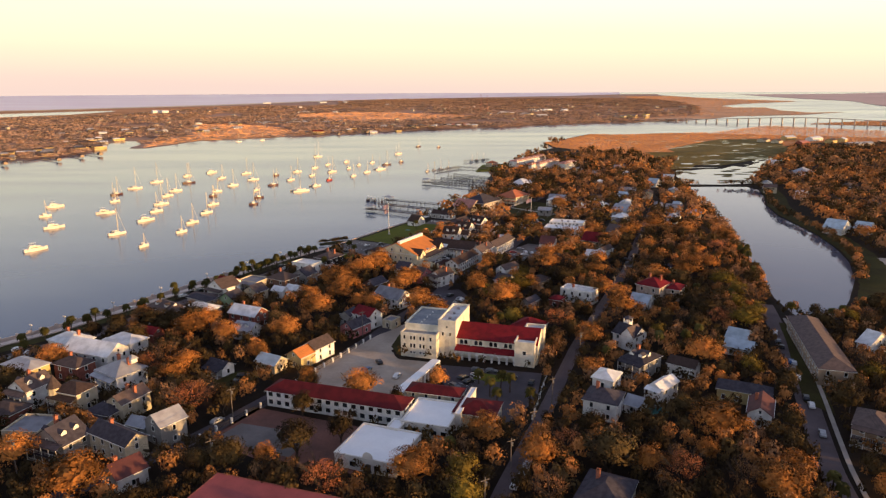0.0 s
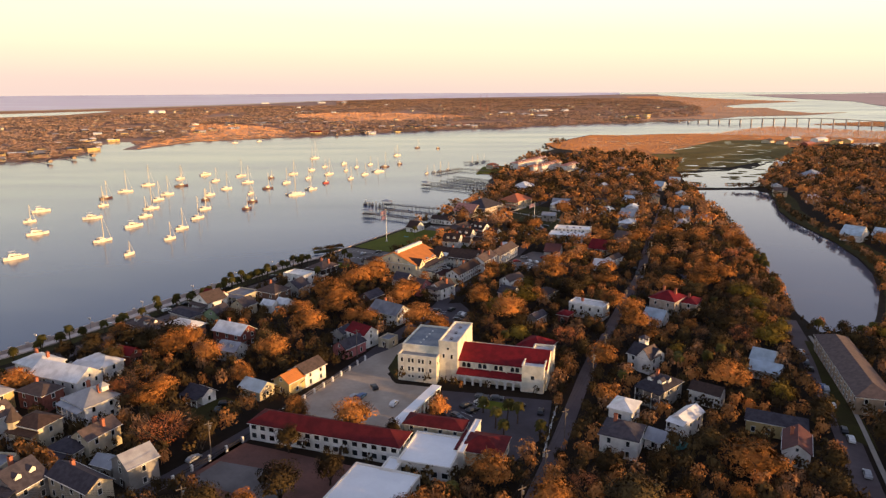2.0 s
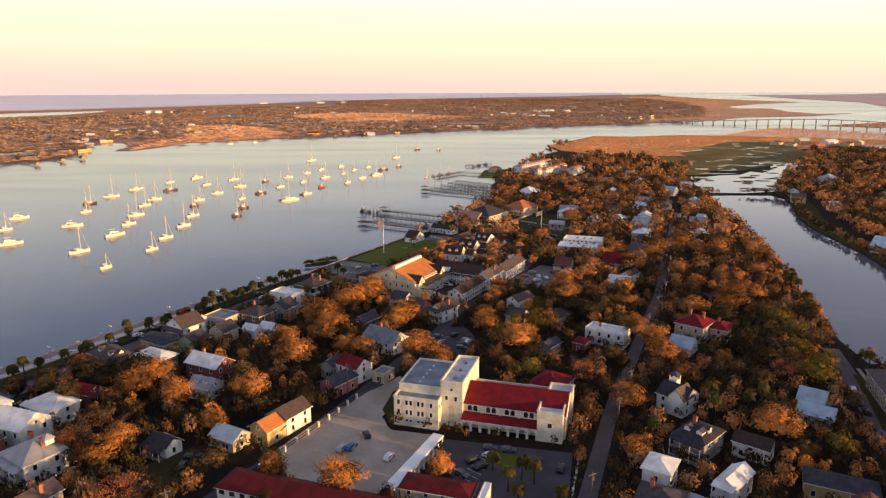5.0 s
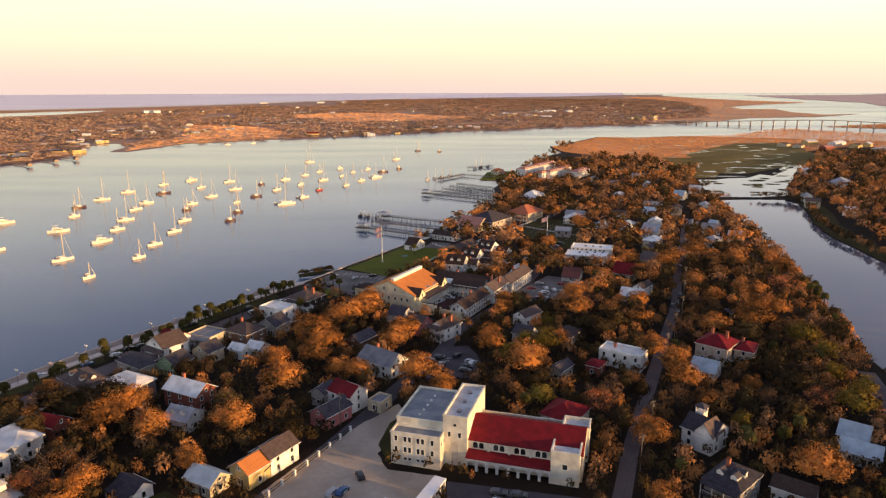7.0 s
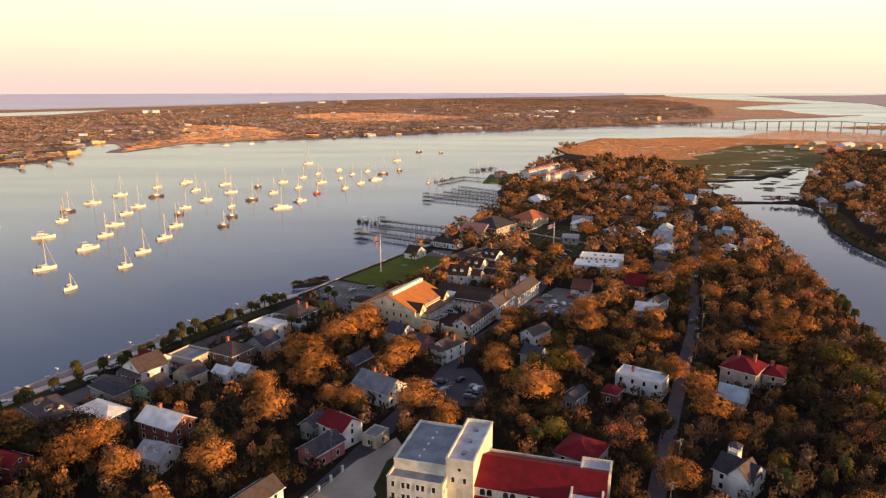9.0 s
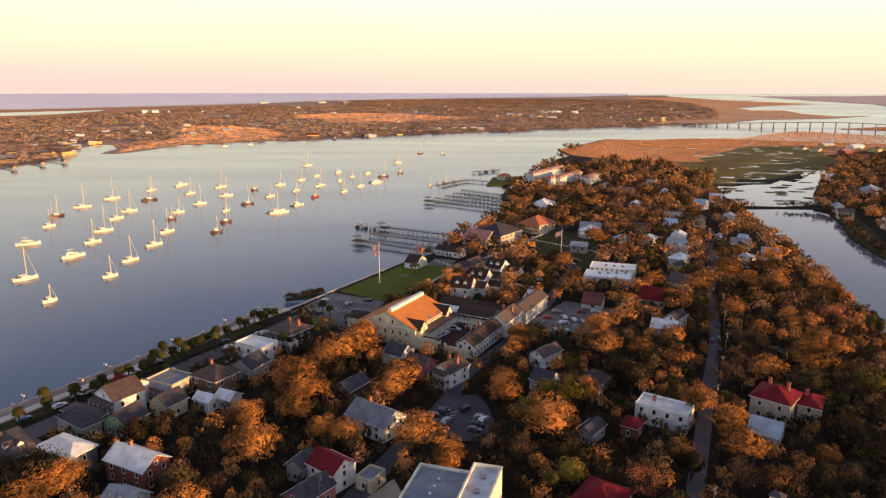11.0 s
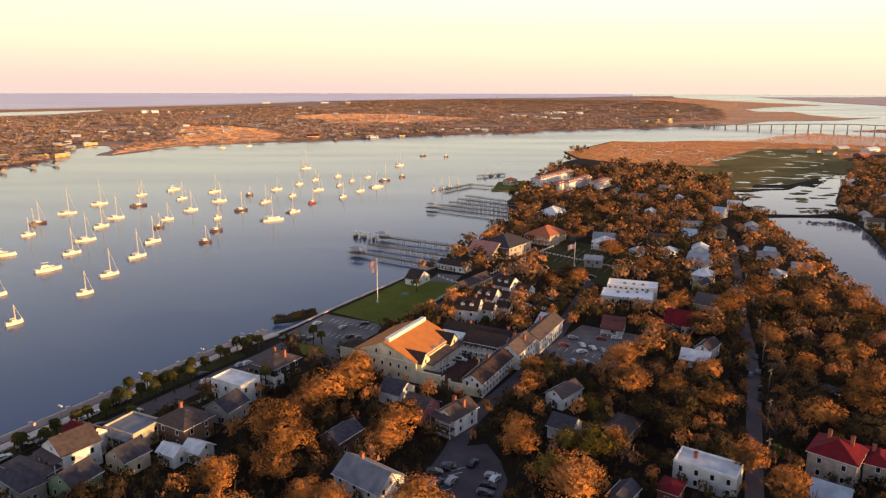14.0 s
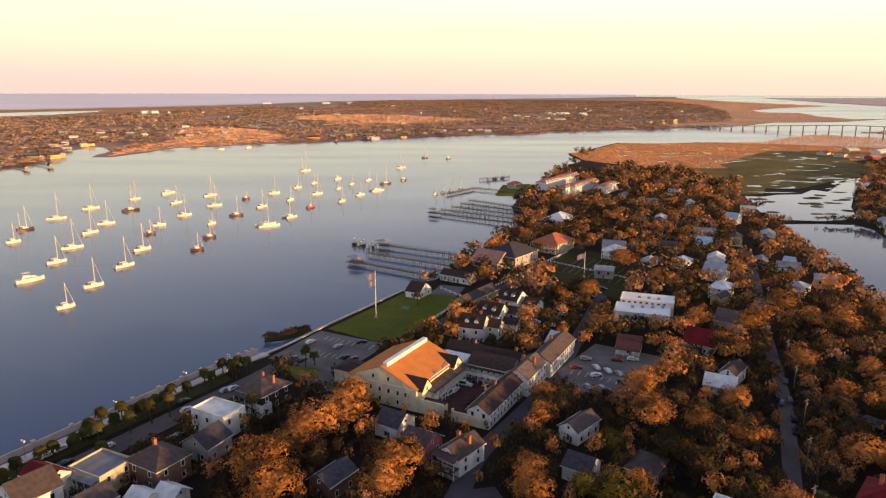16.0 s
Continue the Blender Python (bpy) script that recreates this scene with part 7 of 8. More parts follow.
def free(x, y, r, gap=0.62, front=12.0):
    """Room for a tree: off the buildings and their front yards, streets and squares, and its neighbours."""
    if in_building(x, y, 0.45 * r):
        return False
    if front:
        off = Vector((x, y - 60, 0)).normalized()
        for k in range(1, 4):
            if in_building(x + off.x * front * k / 3, y + off.y * front * k / 3, 0.3 * r):
                return False
    if y > 700 and any(in_building_of(FRONTS, x - off_y(x, y, k)[0], y - off_y(x, y, k)[1]) for k in (-14, -28, -42, -56)):
        return False
    if y < 425 and x < -60:
        i = min(range(len(BAY)), key=lambda q: (BAY[q].x - x) ** 2 + (BAY[q].y - y) ** 2)
        if math.hypot(BAY[i].x - x, BAY[i].y - y) < 22 + r:
            return False
    if front:
        for a, b, c, d, pts, cat in ROADS:
            if cat in ("car park", "lawn", "yard", "court", "courtyard", "lane") or (cat == "road" and x > 80 and y < 330 and a > 95):
                for k in ((4.0, 8.0) if cat not in ("road", "lane") else (3.0, 5.5)):
                    px, py = x + off.x * k, y + off.y * k
                    if a < px < b and c < py < d and inside(px, py, pts):
                        return False
    for a, b, c, d, pts, cat in ROADS:
        m = 0.25 * r if cat in ("road", "lane") else 0.5 * r
        if a - m < x < b + m and c - m < y < d + m:
            for dx, dy in ((0, 0), (m, 0), (-m, 0), (0, m), (0, -m)):
                if inside(x + dx, y + dy, pts):
                    return False
    for q in STANDING:
        if abs(q[0] - x) < 16 and math.hypot(q[0] - x, q[1] - y) < gap * (q[2] + r):
            return False
    return True


PATCH = [(p[0], p[1]) for p in SHORE]


def on_land(x, y, margin=3.0):
    for dx, dy in ((-margin, 0), (margin, 0), (0, margin), (0, -margin)):
        if not inside(x + dx, y + dy, PATCH) or inside(x + dx, y + dy, POND) or inside(x + dx, y + dy, CREEK):
            return False
    return True



tree(-112, 163, 6.8, "o")
tree(-88, 148, 9.5, "o")
tree(-53, 141, 7.3, "o")
tree(-27, 148, 5.9, "r")
tree(-5, 153, 7.8, "o")
tree(14, 172, 7.1, "o")
tree(28, 161, 7.8, "o")
tree(46, 158, 9.2, "g")
tree(35, 141, 8.6, "g")
tree(56, 157, 5.1, "o")
tree(63, 152, 5.7, "r")
tree(82, 176, 9.5, "o")
tree(84, 144, 8.1, "o")
tree(77, 149, 4.9, "b")
tree(57, 140, 5.3, "g")
tree(-24, 202, 7.5, "o")
tree(-42, 207, 5.1, "o")
tree(-60, 254, 7.3, "o")
tree(-65, 234, 4.7, "o")
tree(-52, 282, 9.5, "o")
tree(-45, 318, 9.5, "o")
tree(-40, 350, 9.5, "o")
tree(-14, 332, 8.7, "o")
tree(-7, 289, 9.5, "o")
tree(-76, 193, 8.3, "r")
tree(-90, 215, 6.3, "o")
tree(-98, 258, 9.1, "o")
tree(-118, 267, 8.2, "g")
tree(50, 265, 5.6, "r")
tree(59, 245, 6.5, "o")
tree(54, 217, 4.9, "o")
tree(82, 283, 8.1, "o")
tree(79, 310, 6.8, "o")
tree(31, 297, 9.5, "o")
tree(41, 316, 7.6, "y")
tree(97, 227, 8.6, "o")
tree(118, 279, 9.5, "g")
tree(77, 227, 4.6, "b")
tree(110, 201, 6.8, "o")
tree(109, 216, 4.9, "y")
tree(113, 335, 8.0, "o")
tree(121, 324, 8.5, "g")
tree(143, 323, 8.5, "y")
tree(142, 223, 4.5, "g")
tree(126, 189, 6.0, "g")
tree(103, 161, 3.0, "y")
tree(148, 211, 5.2, "y")
tree(77, 203, 5.0, "y")
tree(128, 263, 8.2, "y")
tree(-38, 168, 6.9, "g")
tree(-54, 159, 6.6, "g")
tree(-40, 151, 5.6, "g")
tree(-45, 162, 3.7, "o")
tree(-62, 159, 4.4, "g")
tree(-27, 176, 4.8, "g")
tree(-41, 192, 4.4, "g")
tree(-12, 196, 3.0, "g")
tree(1, 209, 4.2, "o")
tree(36, 167, 4.6, "r")
tree(58, 176, 4.8, "g")
tree(-11, 145, 4.1, "g")
tree(-114, 175, 4.8, "g")
tree(-32, 359, 9.5, "o")
tree(-17, 320, 7.9, "o")
tree(-60, 301, 7.1, "o")
tree(-45, 306, 7.2, "o")
tree(-123, 273, 4.9, "o")
tree(-94, 267, 6.6, "o")
tree(-87, 291, 5.8, "g")
tree(-96, 227, 7.8, "b")
tree(-80, 231, 5.8, "o")
tree(-100, 220, 5.4, "r")
tree(40, 294, 5.9, "o")
tree(33, 272, 5.4, "y")
tree(65, 275, 4.6, "g")
tree(61, 357, 8.1, "o")
tree(20, 319, 6.5, "o")
tree(1, 283, 5.2, "o")
tree(106, 259, 7.2, "g")
tree(118, 266, 5.3, "r")
tree(131, 341, 9.5, "o")
tree(76, 233, 3.0, "g")
tree(86, 357, 6.9, "g")
tree(64, 328, 7.9, "g")
tree(103, 279, 4.2, "o")
tree(83, 267, 5.3, "o")
tree(-28, 306, 6.2, "g")
tree(-35, 295, 5.9, "o")
tree(119, 293, 5.9, "g")
tree(127, 438, 7.9, "o")
tree(153, 465, 9.5, "o")
tree(165, 437, 9.4, "o")
tree(184, 424, 9.1, "o")
tree(150, 382, 7.4, "o")
tree(150, 356, 6.2, "o")
tree(-51, 328, 9.5, "o")
tree(27, 305, 6.0, "y")
tree(85, 346, 6.7, "o")
tree(62, 337, 7.4, "g")
tree(64, 378, 8.2, "o")
tree(128, 398, 7.6, "o")
tree(168, 391, 6.9, "r")
tree(139, 356, 7.0, "o")
tree(118, 346, 7.7, "g")
tree(97, 329, 6.2, "b")
tree(83, 295, 6.8, "o")
tree(1, 276, 5.4, "o")
tree(-28, 292, 5.9, "o")
tree(-23, 300, 4.7, "g")
tree(24, 366, 7.3, "o")
tree(62, 420, 6.3, "g")
tree(-32, 371, 7.3, "o")
tree(-44, 341, 7.2, "o")
tree(-48, 394, 6.1, "r")
tree(21, 327, 5.5, "o")
tree(34, 320, 5.6, "y")
tree(71, 339, 7.8, "g")
tree(74, 353, 5.9, "o")
tree(157, 446, 8.5, "o")
tree(91, 368, 6.3, "o")
tree(57, 445, 5.8, "o")
tree(68, 486, 7.2, "o")
tree(53, 485, 5.8, "o")
tree(102, 545, 9.5, "o")
tree(112, 509, 9.1, "o")
tree(89, 597, 8.2, "o")
tree(108, 446, 7.3, "o")
tree(107, 418, 6.6, "o")
tree(133, 446, 7.3, "o")
tree(47, 320, 4.9, "o")
tree(129, 373, 5.5, "o")
tree(151, 396, 5.1, "o")
tree(8, 411, 3.2, "o")
tree(30, 372, 5.5, "o")
tree(37, 372, 3.0, "y")
tree(71, 495, 5.6, "o")
tree(101, 558, 7.3, "o")
tree(61, 486, 4.6, "g")
tree(99, 516, 4.3, "g")
tree(-103, 269, 9.5, "g")
tree(-88, 224, 5.6, "o")
tree(-138, 258, 5.0, "g")
tree(-131, 264, 5.5, "g")
tree(-125, 274, 5.0, "o")
tree(-125, 245, 5.0, "g")
tree(-118, 252, 5.5, "g")
tree(-112, 264, 5.0, "g")
tree(-136, 244, 3.5, "g")
tree(-113, 274, 4.0, "g")
tree(-108, 283, 3.6, "g")
palm(-159, 246)
palm(-151, 240)
palm(-151, 265)
palm(-148, 272)
palm(-146, 276)
palm(-135, 295)
palm(-119, 318)
palm(-115, 323)
palm(-102, 346)
palm(-97, 355)
palm(-93, 361)
palm(-89, 365)
palm(-77, 395)
palm(-74, 398)
palm(185, 388)
palm(187, 395)
palm(176, 277)
palm(169, 273)
palm(75, 247)
palm(87, 247)
palm(98, 247)
palm(104, 250)
palm(51, 162)
palm(4, 166)
palm(-136, 299)
palm(-127, 315)
palm(-114, 337)
palm(-108, 344)
palm(-107, 351)
palm(-105, 355)
palm(-101, 359)
palm(-94, 367)
palm(-91, 371)
palm(196, 390)
palm(197, 385)
palm(199, 380)
palm(168, 344)
palm(126, 312)
palm(139, 303)
palm(101, 241)
palm(96, 244)
palm(85, 241)
palm(62, 228)
palm(27, 266)
palm(-54, 405)
palm(90, 315)
palm(-98, 340)
palm(-116, 351)
palm(-103, 386)
palm(-100, 391)
palm(-87, 391)
palm(-82, 396)
palm(-80, 399)
palm(-63, 365)
palm(-29, 371)
palm(-34, 373)
palm(-77, 399)
palm(-51, 407)
palm(2, 540)
palm(6, 547)
palm(8, 544)
palm(27, 490)
palm(25, 447)
palm(17, 426)
palm(-15, 480)
palm(81, 409)
palm(150, 556)
palm(140, 422)
palm(78, 393)
palm(-100, 362)
palm(-98, 366)
palm(-96, 368)
palm(18, 205)
palm(22, 210)
palm(25, 208)
palm(15, 215)
palm(20, 200)
palm(30, 197)
palm(100, 150)
palm(99, 145)
palm(143, 249)

row = [p for p in smooth_line([(-178, 240), (-155, 269), (-131, 311), (-103, 361), (-79, 401)], 30)]
walked = 0.0
for a, b in zip(row, row[1:]):
    walked += (b - a).length
    if walked > 8.5:
        walked = 0.0
        palm(b.x + 2.2, b.y - 1.2, 0)

palm(176, 379, 3)
palm(178, 375, 3)
palm(174, 369, 3)
palm(174, 363, 3)
palm(151, 271, 3)
MARSHES = [[(140, 1010), (205, 1010), (248, 1095), (258, 1025), (303, 1050), (286, 915), (325, 920), (274, 810), (262, 745), (345, 760), (440, 915), (535, 1030), (570, 1090), (640, 1115), (760, 1125), (1000, 1180), (1500, 1480), (1000, 1700), (886, 1850), (600, 1580), (340, 1560)]]
fill = random.Random(8)
near_count = 0
# trees of the nearer blocks, one by one
for k in range(9000):
    y = fill.uniform(95, 400)
    half = 0.70 * (y + 30) + 15
    x = fill.uniform(max(-half, -190), min(half, 300))
    r = fill.choice((2.6, 3.2, 3.8, 4.6, 5.4, 6.2))
    if near_count < 165 and on_land(x, y, 4.0) and free(x, y, r, 0.72, 9.0 if r > 3.5 else 5.0):
        tree(x, y, r, fill.choice("ooggggggggyb"), 1.0 if r > 3 else 0.85)
        near_count += 1

# the woods of the town further on, and what fills the gaps between: joined, past counting
# the wood leaves too have sun and shade mixed into their two tones
WOOD_LEAF = {
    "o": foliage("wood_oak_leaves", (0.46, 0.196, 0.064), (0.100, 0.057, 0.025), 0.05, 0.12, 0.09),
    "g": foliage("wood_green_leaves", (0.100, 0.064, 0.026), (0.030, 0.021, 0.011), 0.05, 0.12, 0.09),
    "b": foliage("wood_brown_twigs", (0.31, 0.157, 0.074), (0.15, 0.084, 0.044), 0.05, 0.12, 0.09),
}
woods = {"o": [], "g": [], "b": []}
small = {}
for kind in "ogb":
    for size, leaves, leaf in ((0, 235, 0.70), (1, 112, 1.15), (2, 40, 1.95)):
        small[kind, size] = []
        for v in range(4):
            rng = np.random.default_rng(500 + v + ord(kind) + 31 * size)
            cs, ns = crown_points(rng, 6.0, 2.2, 11.0, int(rng.integers(11, 16)), leaves if kind != "b" else leaves * 0.6)
            small[kind, size].append(np.concatenate([leaf_quads(cs, ns, leaf, rng, 0.12), heart_quads(rng, 6.0, 2.2, 11.0, leaves // 5, 1.5)]))


def plant(x, y, r, kind, size, tall=1.0, into=woods):
    q = small[kind, size][fill.randrange(4)]
    a = fill.uniform(0, 6.28)
    c, s = math.cos(a) * r / 6, math.sin(a) * r / 6
    rot = np.array([[c, -s, 0], [s, c, 0], [0, 0, (0.5 + 0.5 * r / 6) * tall]])
    q = q @ rot.T
    q[:, :4] += np.array([x, y, 0])
    into[kind].append(q)


for k in range(20000):
    y = 90 + 1215 * fill.random() ** 1.15
    half = 0.70 * (y + 30) + 20
    x = fill.uniform(max(-half, -190), min(half, 760))
    r = fill.uniform(4.0, 7.8) if y > 480 else fill.uniform(3.0, 6.4) if y > 380 else fill.uniform(1.8, 3.8)
    if not on_land(x, y, 4.0) or any(inside(x, y, m) for m in MARSHES) or not free(x, y, r, 0.62, 8.5 if y < 960 else 0):
        continue
    STANDING.append((x, y, r))
    plant(x, y, r, fill.choice("ooogggggb" if y < 480 else "oogggbbb"), 0 if y < 480 else 1 if y < 760 else 2)
# low shrubs in yards and along walls
for k in range(11000):
    y = fill.uniform(140, 480)
    half = 0.70 * (y + 30) + 15
    x = fill.uniform(max(-half, -185), min(half, 300))
    r = fill.uniform(0.9, 2.5)
    if on_land(x, y, 3.0) and free(x, y, r, 0.6, 0.0):
        STANDING.append((x, y, r))
        plant(x, y, r, fill.choice("gggggggo"), 2, 0.62)
# thickets along the banks of the lake
for a, b in zip(POND, POND[1:] + POND[:1]):
    n = int(math.hypot(b[0] - a[0], b[1] - a[1]) / 2.6)
    for k in range(n):
        t = (k + fill.random()) / n
        x, y = a[0] + (b[0] - a[0]) * t, a[1] + (b[1] - a[1]) * t
        side = 1 if x > 205 + (y - 284) * 0.17 else -1
        x += side * fill.uniform(1.0, 6.5)
        if y > 300 and not in_building(x, y, 1.5) and not inside(x, y, POND):
            plant(x, y, fill.uniform(1.3, 3.6), fill.choice("ggob"), 1 if y < 480 else 2, 0.8)
for k in range(46):
    t = fill.random()
    plant(-77 + 16 * t + fill.uniform(-1.5, 1.5), 434.5 + 9.5 * t + fill.uniform(-2.0, 2.0), fill.uniform(1.0, 2.2), "g", 1, 0.36)
for kind, words in (("o", "orange-brown evening-lit town woods"), ("g", "dark green town woods and thickets"), ("b", "brown half-bare town woods")):
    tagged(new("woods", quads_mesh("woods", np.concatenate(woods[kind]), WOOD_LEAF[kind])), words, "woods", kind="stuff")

# the woods across the river and on the far land
far_woods = {"o": [], "g": [], "b": []}
# pale greyed leaf tones, with the haze of distance put into them
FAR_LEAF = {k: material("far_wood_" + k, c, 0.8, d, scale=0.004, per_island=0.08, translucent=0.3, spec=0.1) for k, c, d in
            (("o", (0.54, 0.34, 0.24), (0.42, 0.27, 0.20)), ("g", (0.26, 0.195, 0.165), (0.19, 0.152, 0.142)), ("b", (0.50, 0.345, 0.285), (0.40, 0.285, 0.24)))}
BARE = [(-1629, 2378), (-1627, 2560), (-1371, 2859), (-1367, 3751), (-1096, 4388), (-649, 4524), (-871, 6072), (-1359, 5446), (-2207, 4694), (-2810, 4119), (-2900, 2500)]
FAR_LOW = [BANK_MARSH, MEADOW]
clumps = []
for v in range(12):
    rng = np.random.default_rng(900 + v)
    cs, ns = crown_points(rng, 6.0, 1.5, 9.5, 7, 76 if v < 6 else 20)
    clumps.append(leaf_quads(cs, ns, 1.3 if v < 6 else 2.3, rng, 0.12))
for k in range(38000):
    d = 700 + 6500 * fill.random() ** 1.9
    a = fill.uniform(-0.72, 0.52)
    x, y = d * math.sin(a), 70 + d * math.cos(a)
    if not inside(x, y, FAR_SHORE) or inside(x, y, BARE) or inside(x, y, EAST) or (any(inside(x, y, m) for m in FAR_LOW) and fill.random() > 0.10) or (x > -575 and y < 1300):
        continue
    if noise.noise(Vector((x, y, 0)) * 0.004) < (-0.28 if y > 1900 else -0.6):
        continue
    s = fill.uniform(0.85, 1.8) * (0.8 + d / 2600)
    q = clumps[fill.randrange(6) + (6 if d > 1500 else 0)] * np.array([s, s, (0.36 + 0.13 * s) * min(1.0, 2200 / d)])
    q[:, :4] += np.array(set_far((x, y, -0.6)))
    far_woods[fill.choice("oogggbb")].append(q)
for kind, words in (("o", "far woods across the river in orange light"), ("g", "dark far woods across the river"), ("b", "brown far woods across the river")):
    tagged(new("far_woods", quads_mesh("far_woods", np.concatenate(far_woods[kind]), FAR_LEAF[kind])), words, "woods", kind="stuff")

# upright grass of the marshes, which catches the low sun
GRASS = foliage("marsh_reed", (0.46, 0.215, 0.082), (0.34, 0.165, 0.064), 0.012, 0.2, 0.10)
GRASS_GREEN = foliage("marsh_sedge", (0.22, 0.155, 0.05), (0.15, 0.12, 0.04), 0.02, 0.2, 0.10)


def reeds(name, outlines, count, wide, high, mat, words, seed, z=0.2):
    rng = random.Random(seed)
    quads = []
    for outline in outlines:
        xs, ys = [p[0] for p in outline], [p[1] for p in outline]
        for k in range(count):
            x, y = rng.uniform(min(xs), max(xs)), rng.uniform(min(ys), max(ys))
            if not inside(x, y, outline) or inside(x, y, CREEK) or inside(x, y, POND) or (outline is SALT[0] and inside(x, y, SEDGE[0])):
                continue
            a = rng.uniform(0.1, 1.35)
            w, h = wide * rng.uniform(0.5, 1.3), high * rng.uniform(0.5, 1.2)
            p = set_far((x, y, z))
            u = Vector((math.cos(a), math.sin(a), 0)) * w
            lean = Vector((rng.uniform(-0.3, 0.3), rng.uniform(-0.3, 0.3), h))
            quads.append([list(p - u), list(p + u), list(p + u * 0.8 + lean), list(p - u * 0.7 + lean * 0.8)])
    return tagged(new(name, quads_mesh(name, np.array(quads), mat)), words, "reeds", kind="stuff")


SEDGE = [[(305, 906), (378, 1062), (379, 1122), (463, 1231), (553, 1340), (640, 1342), (613, 1204), (575, 1094), (511, 1010), (444, 938)], [(300, 1076), (440, 1068), (560, 1135), (640, 1140), (600, 1046), (530, 1000), (470, 974), (420, 923), (372, 879), (340, 888), (318, 844), (290, 840), (270, 905), (262, 1000)]]
reeds("marsh_reeds", SALT, 100000, 1.7, 0.5, GRASS, "orange salt marsh reeds in low sun", 1)
reeds("marsh_sedge", SEDGE, 14000, 1.8, 0.22, GRASS_GREEN, "olive sedge on the marsh flats", 2)
# paler than the near reeds, as haze is mixed into the colour
FAR_GRASS = foliage("hazy_far_marsh_reed", (0.62, 0.335, 0.175), (0.50, 0.27, 0.145), 0.006, 0.2, 0.06)
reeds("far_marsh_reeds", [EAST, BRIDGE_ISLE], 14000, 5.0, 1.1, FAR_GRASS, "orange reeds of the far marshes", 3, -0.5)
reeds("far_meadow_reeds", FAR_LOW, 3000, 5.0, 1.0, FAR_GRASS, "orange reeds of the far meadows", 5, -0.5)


# ---- houses and halls across the river ----
def far_house(x, y, w, d, h, wall, roof, rot, label="pale far house on the wooded shore"):
    t = new("far_house")
    t.matrix_basis = Matrix.Translation(set_far((x, y, -0.72))) @ pose(0, 0, 0, 0, 0, rot)
    tagged(t, label, "house", "far houses")
    part("wall", gable_body_bm(w, d, h * 0.75, d * 0.2), wall, t)
    part("roof", gable_roof_bm(w, d, h * 0.75, d * 0.2), roof, t)
    n = 1 if w < 18 else int(w / 9)
    for k in range(n):
        part("window", shared("far_window", lambda: boxed(-0.8, -0.08, 0, 0.8, 0.02, 1.6), GLASS), GLASS, t, at=pose(-w / 2 + (k + 0.5) * w / n, -d / 2, 1.2))
    return t


far_house(-277, 1576, 26, 14, 9, WALLS["yellow"], ROOFS["red"], 22)
far_house(-213, 1725, 14, 8, 7.5, WALLS["yellow"], ROOFS["brown"], 29)
far_house(-145, 1848, 17, 10, 6.0, WALLS["white"], ROOFS["tin"], 36)
far_house(-45, 1838, 14, 8, 6.8, WALLS["cream"], ROOFS["brown"], 43)
far_house(-7, 1863, 11, 7, 6.0, WALLS["white"], ROOFS["white"], 50)
far_house(39, 1887, 14, 8, 6.0, WALLS["cream"], ROOFS["coral"], 22)
far_house(79, 1913, 18, 11, 5.2, WALLS["cream"], ROOFS["coral"], 29)
far_house(128, 1938, 16, 10, 5.2, WALLS["cream"], ROOFS["brown"], 36)
far_house(676, 2377, 40, 14, 10.5, WALLS["yellow"], ROOFS["brown"], 43)
far_house(752, 2466, 26, 14, 10.5, WALLS["yellow"], ROOFS["brown"], 50)
far_house(-670, 1063, 16, 10, 9, WALLS["yellow"], ROOFS["brown"], 22)
far_house(-660, 1129, 14, 8, 8, WALLS["yellow"], ROOFS["brown"], 29)
far_house(-661, 1161, 12, 7, 9, WALLS["yellow"], ROOFS["brown"], 36)
far_house(-676, 1307, 18, 11, 6, WALLS["cream"], ROOFS["brown"], 43)
far_house(-614, 1226, 16, 10, 6, WALLS["yellow"], ROOFS["brown"], 50)
far_house(-771, 1576, 16, 10, 8, WALLS["white"], ROOFS["white"], 22)
far_house(-855, 1687, 14, 8, 7, WALLS["yellow"], ROOFS["brown"], 29)
far_house(-797, 1801, 10, 6, 5.2, WALLS["white"], ROOFS["white"], 36)
far_house(-1254, 3041, 24, 14, 12.0, WALLS["white"], ROOFS["white"], 43)
far_house(-1212, 3035, 24, 14, 12.0, WALLS["white"], ROOFS["white"], 50)
far_house(-668, 1842, 14, 8, 5.2, WALLS["yellow"], ROOFS["brown"], 22)
far_house(-719, 2056, 17, 10, 4.5, WALLS["white"], ROOFS["white"], 29)
far_house(-598, 2347, 10, 6, 5.2, WALLS["white"], ROOFS["white"], 36)
far_house(-558, 2300, 10, 6, 5.2, WALLS["white"], ROOFS["white"], 43)
far_house(-501, 2213, 10, 6, 5.2, WALLS["white"], ROOFS["white"], 50)
far_house(-481, 2291, 14, 8, 5.2, WALLS["cream"], ROOFS["white"], 22)
far_house(-417, 2203, 10, 6, 5.2, WALLS["white"], ROOFS["white"], 29)
far_house(-375, 2279, 14, 8, 5.2, WALLS["cream"], ROOFS["brown"], 36)
far_house(-310, 2154, 14, 8, 5.2, WALLS["brick"], ROOFS["brown"], 43)
far_house(-256, 2076, 10, 6, 5.2, WALLS["white"], ROOFS["tin"], 50)
far_house(-152, 1607, 18, 11, 4, WALLS["white"], ROOFS["white"], 22)
far_house(-96, 1668, 14, 8, 3.8, WALLS["yellow"], ROOFS["brown"], 29)
far_house(-777, 3867, 15, 9, 5.4, WALLS["white"], ROOFS["white"], 36)
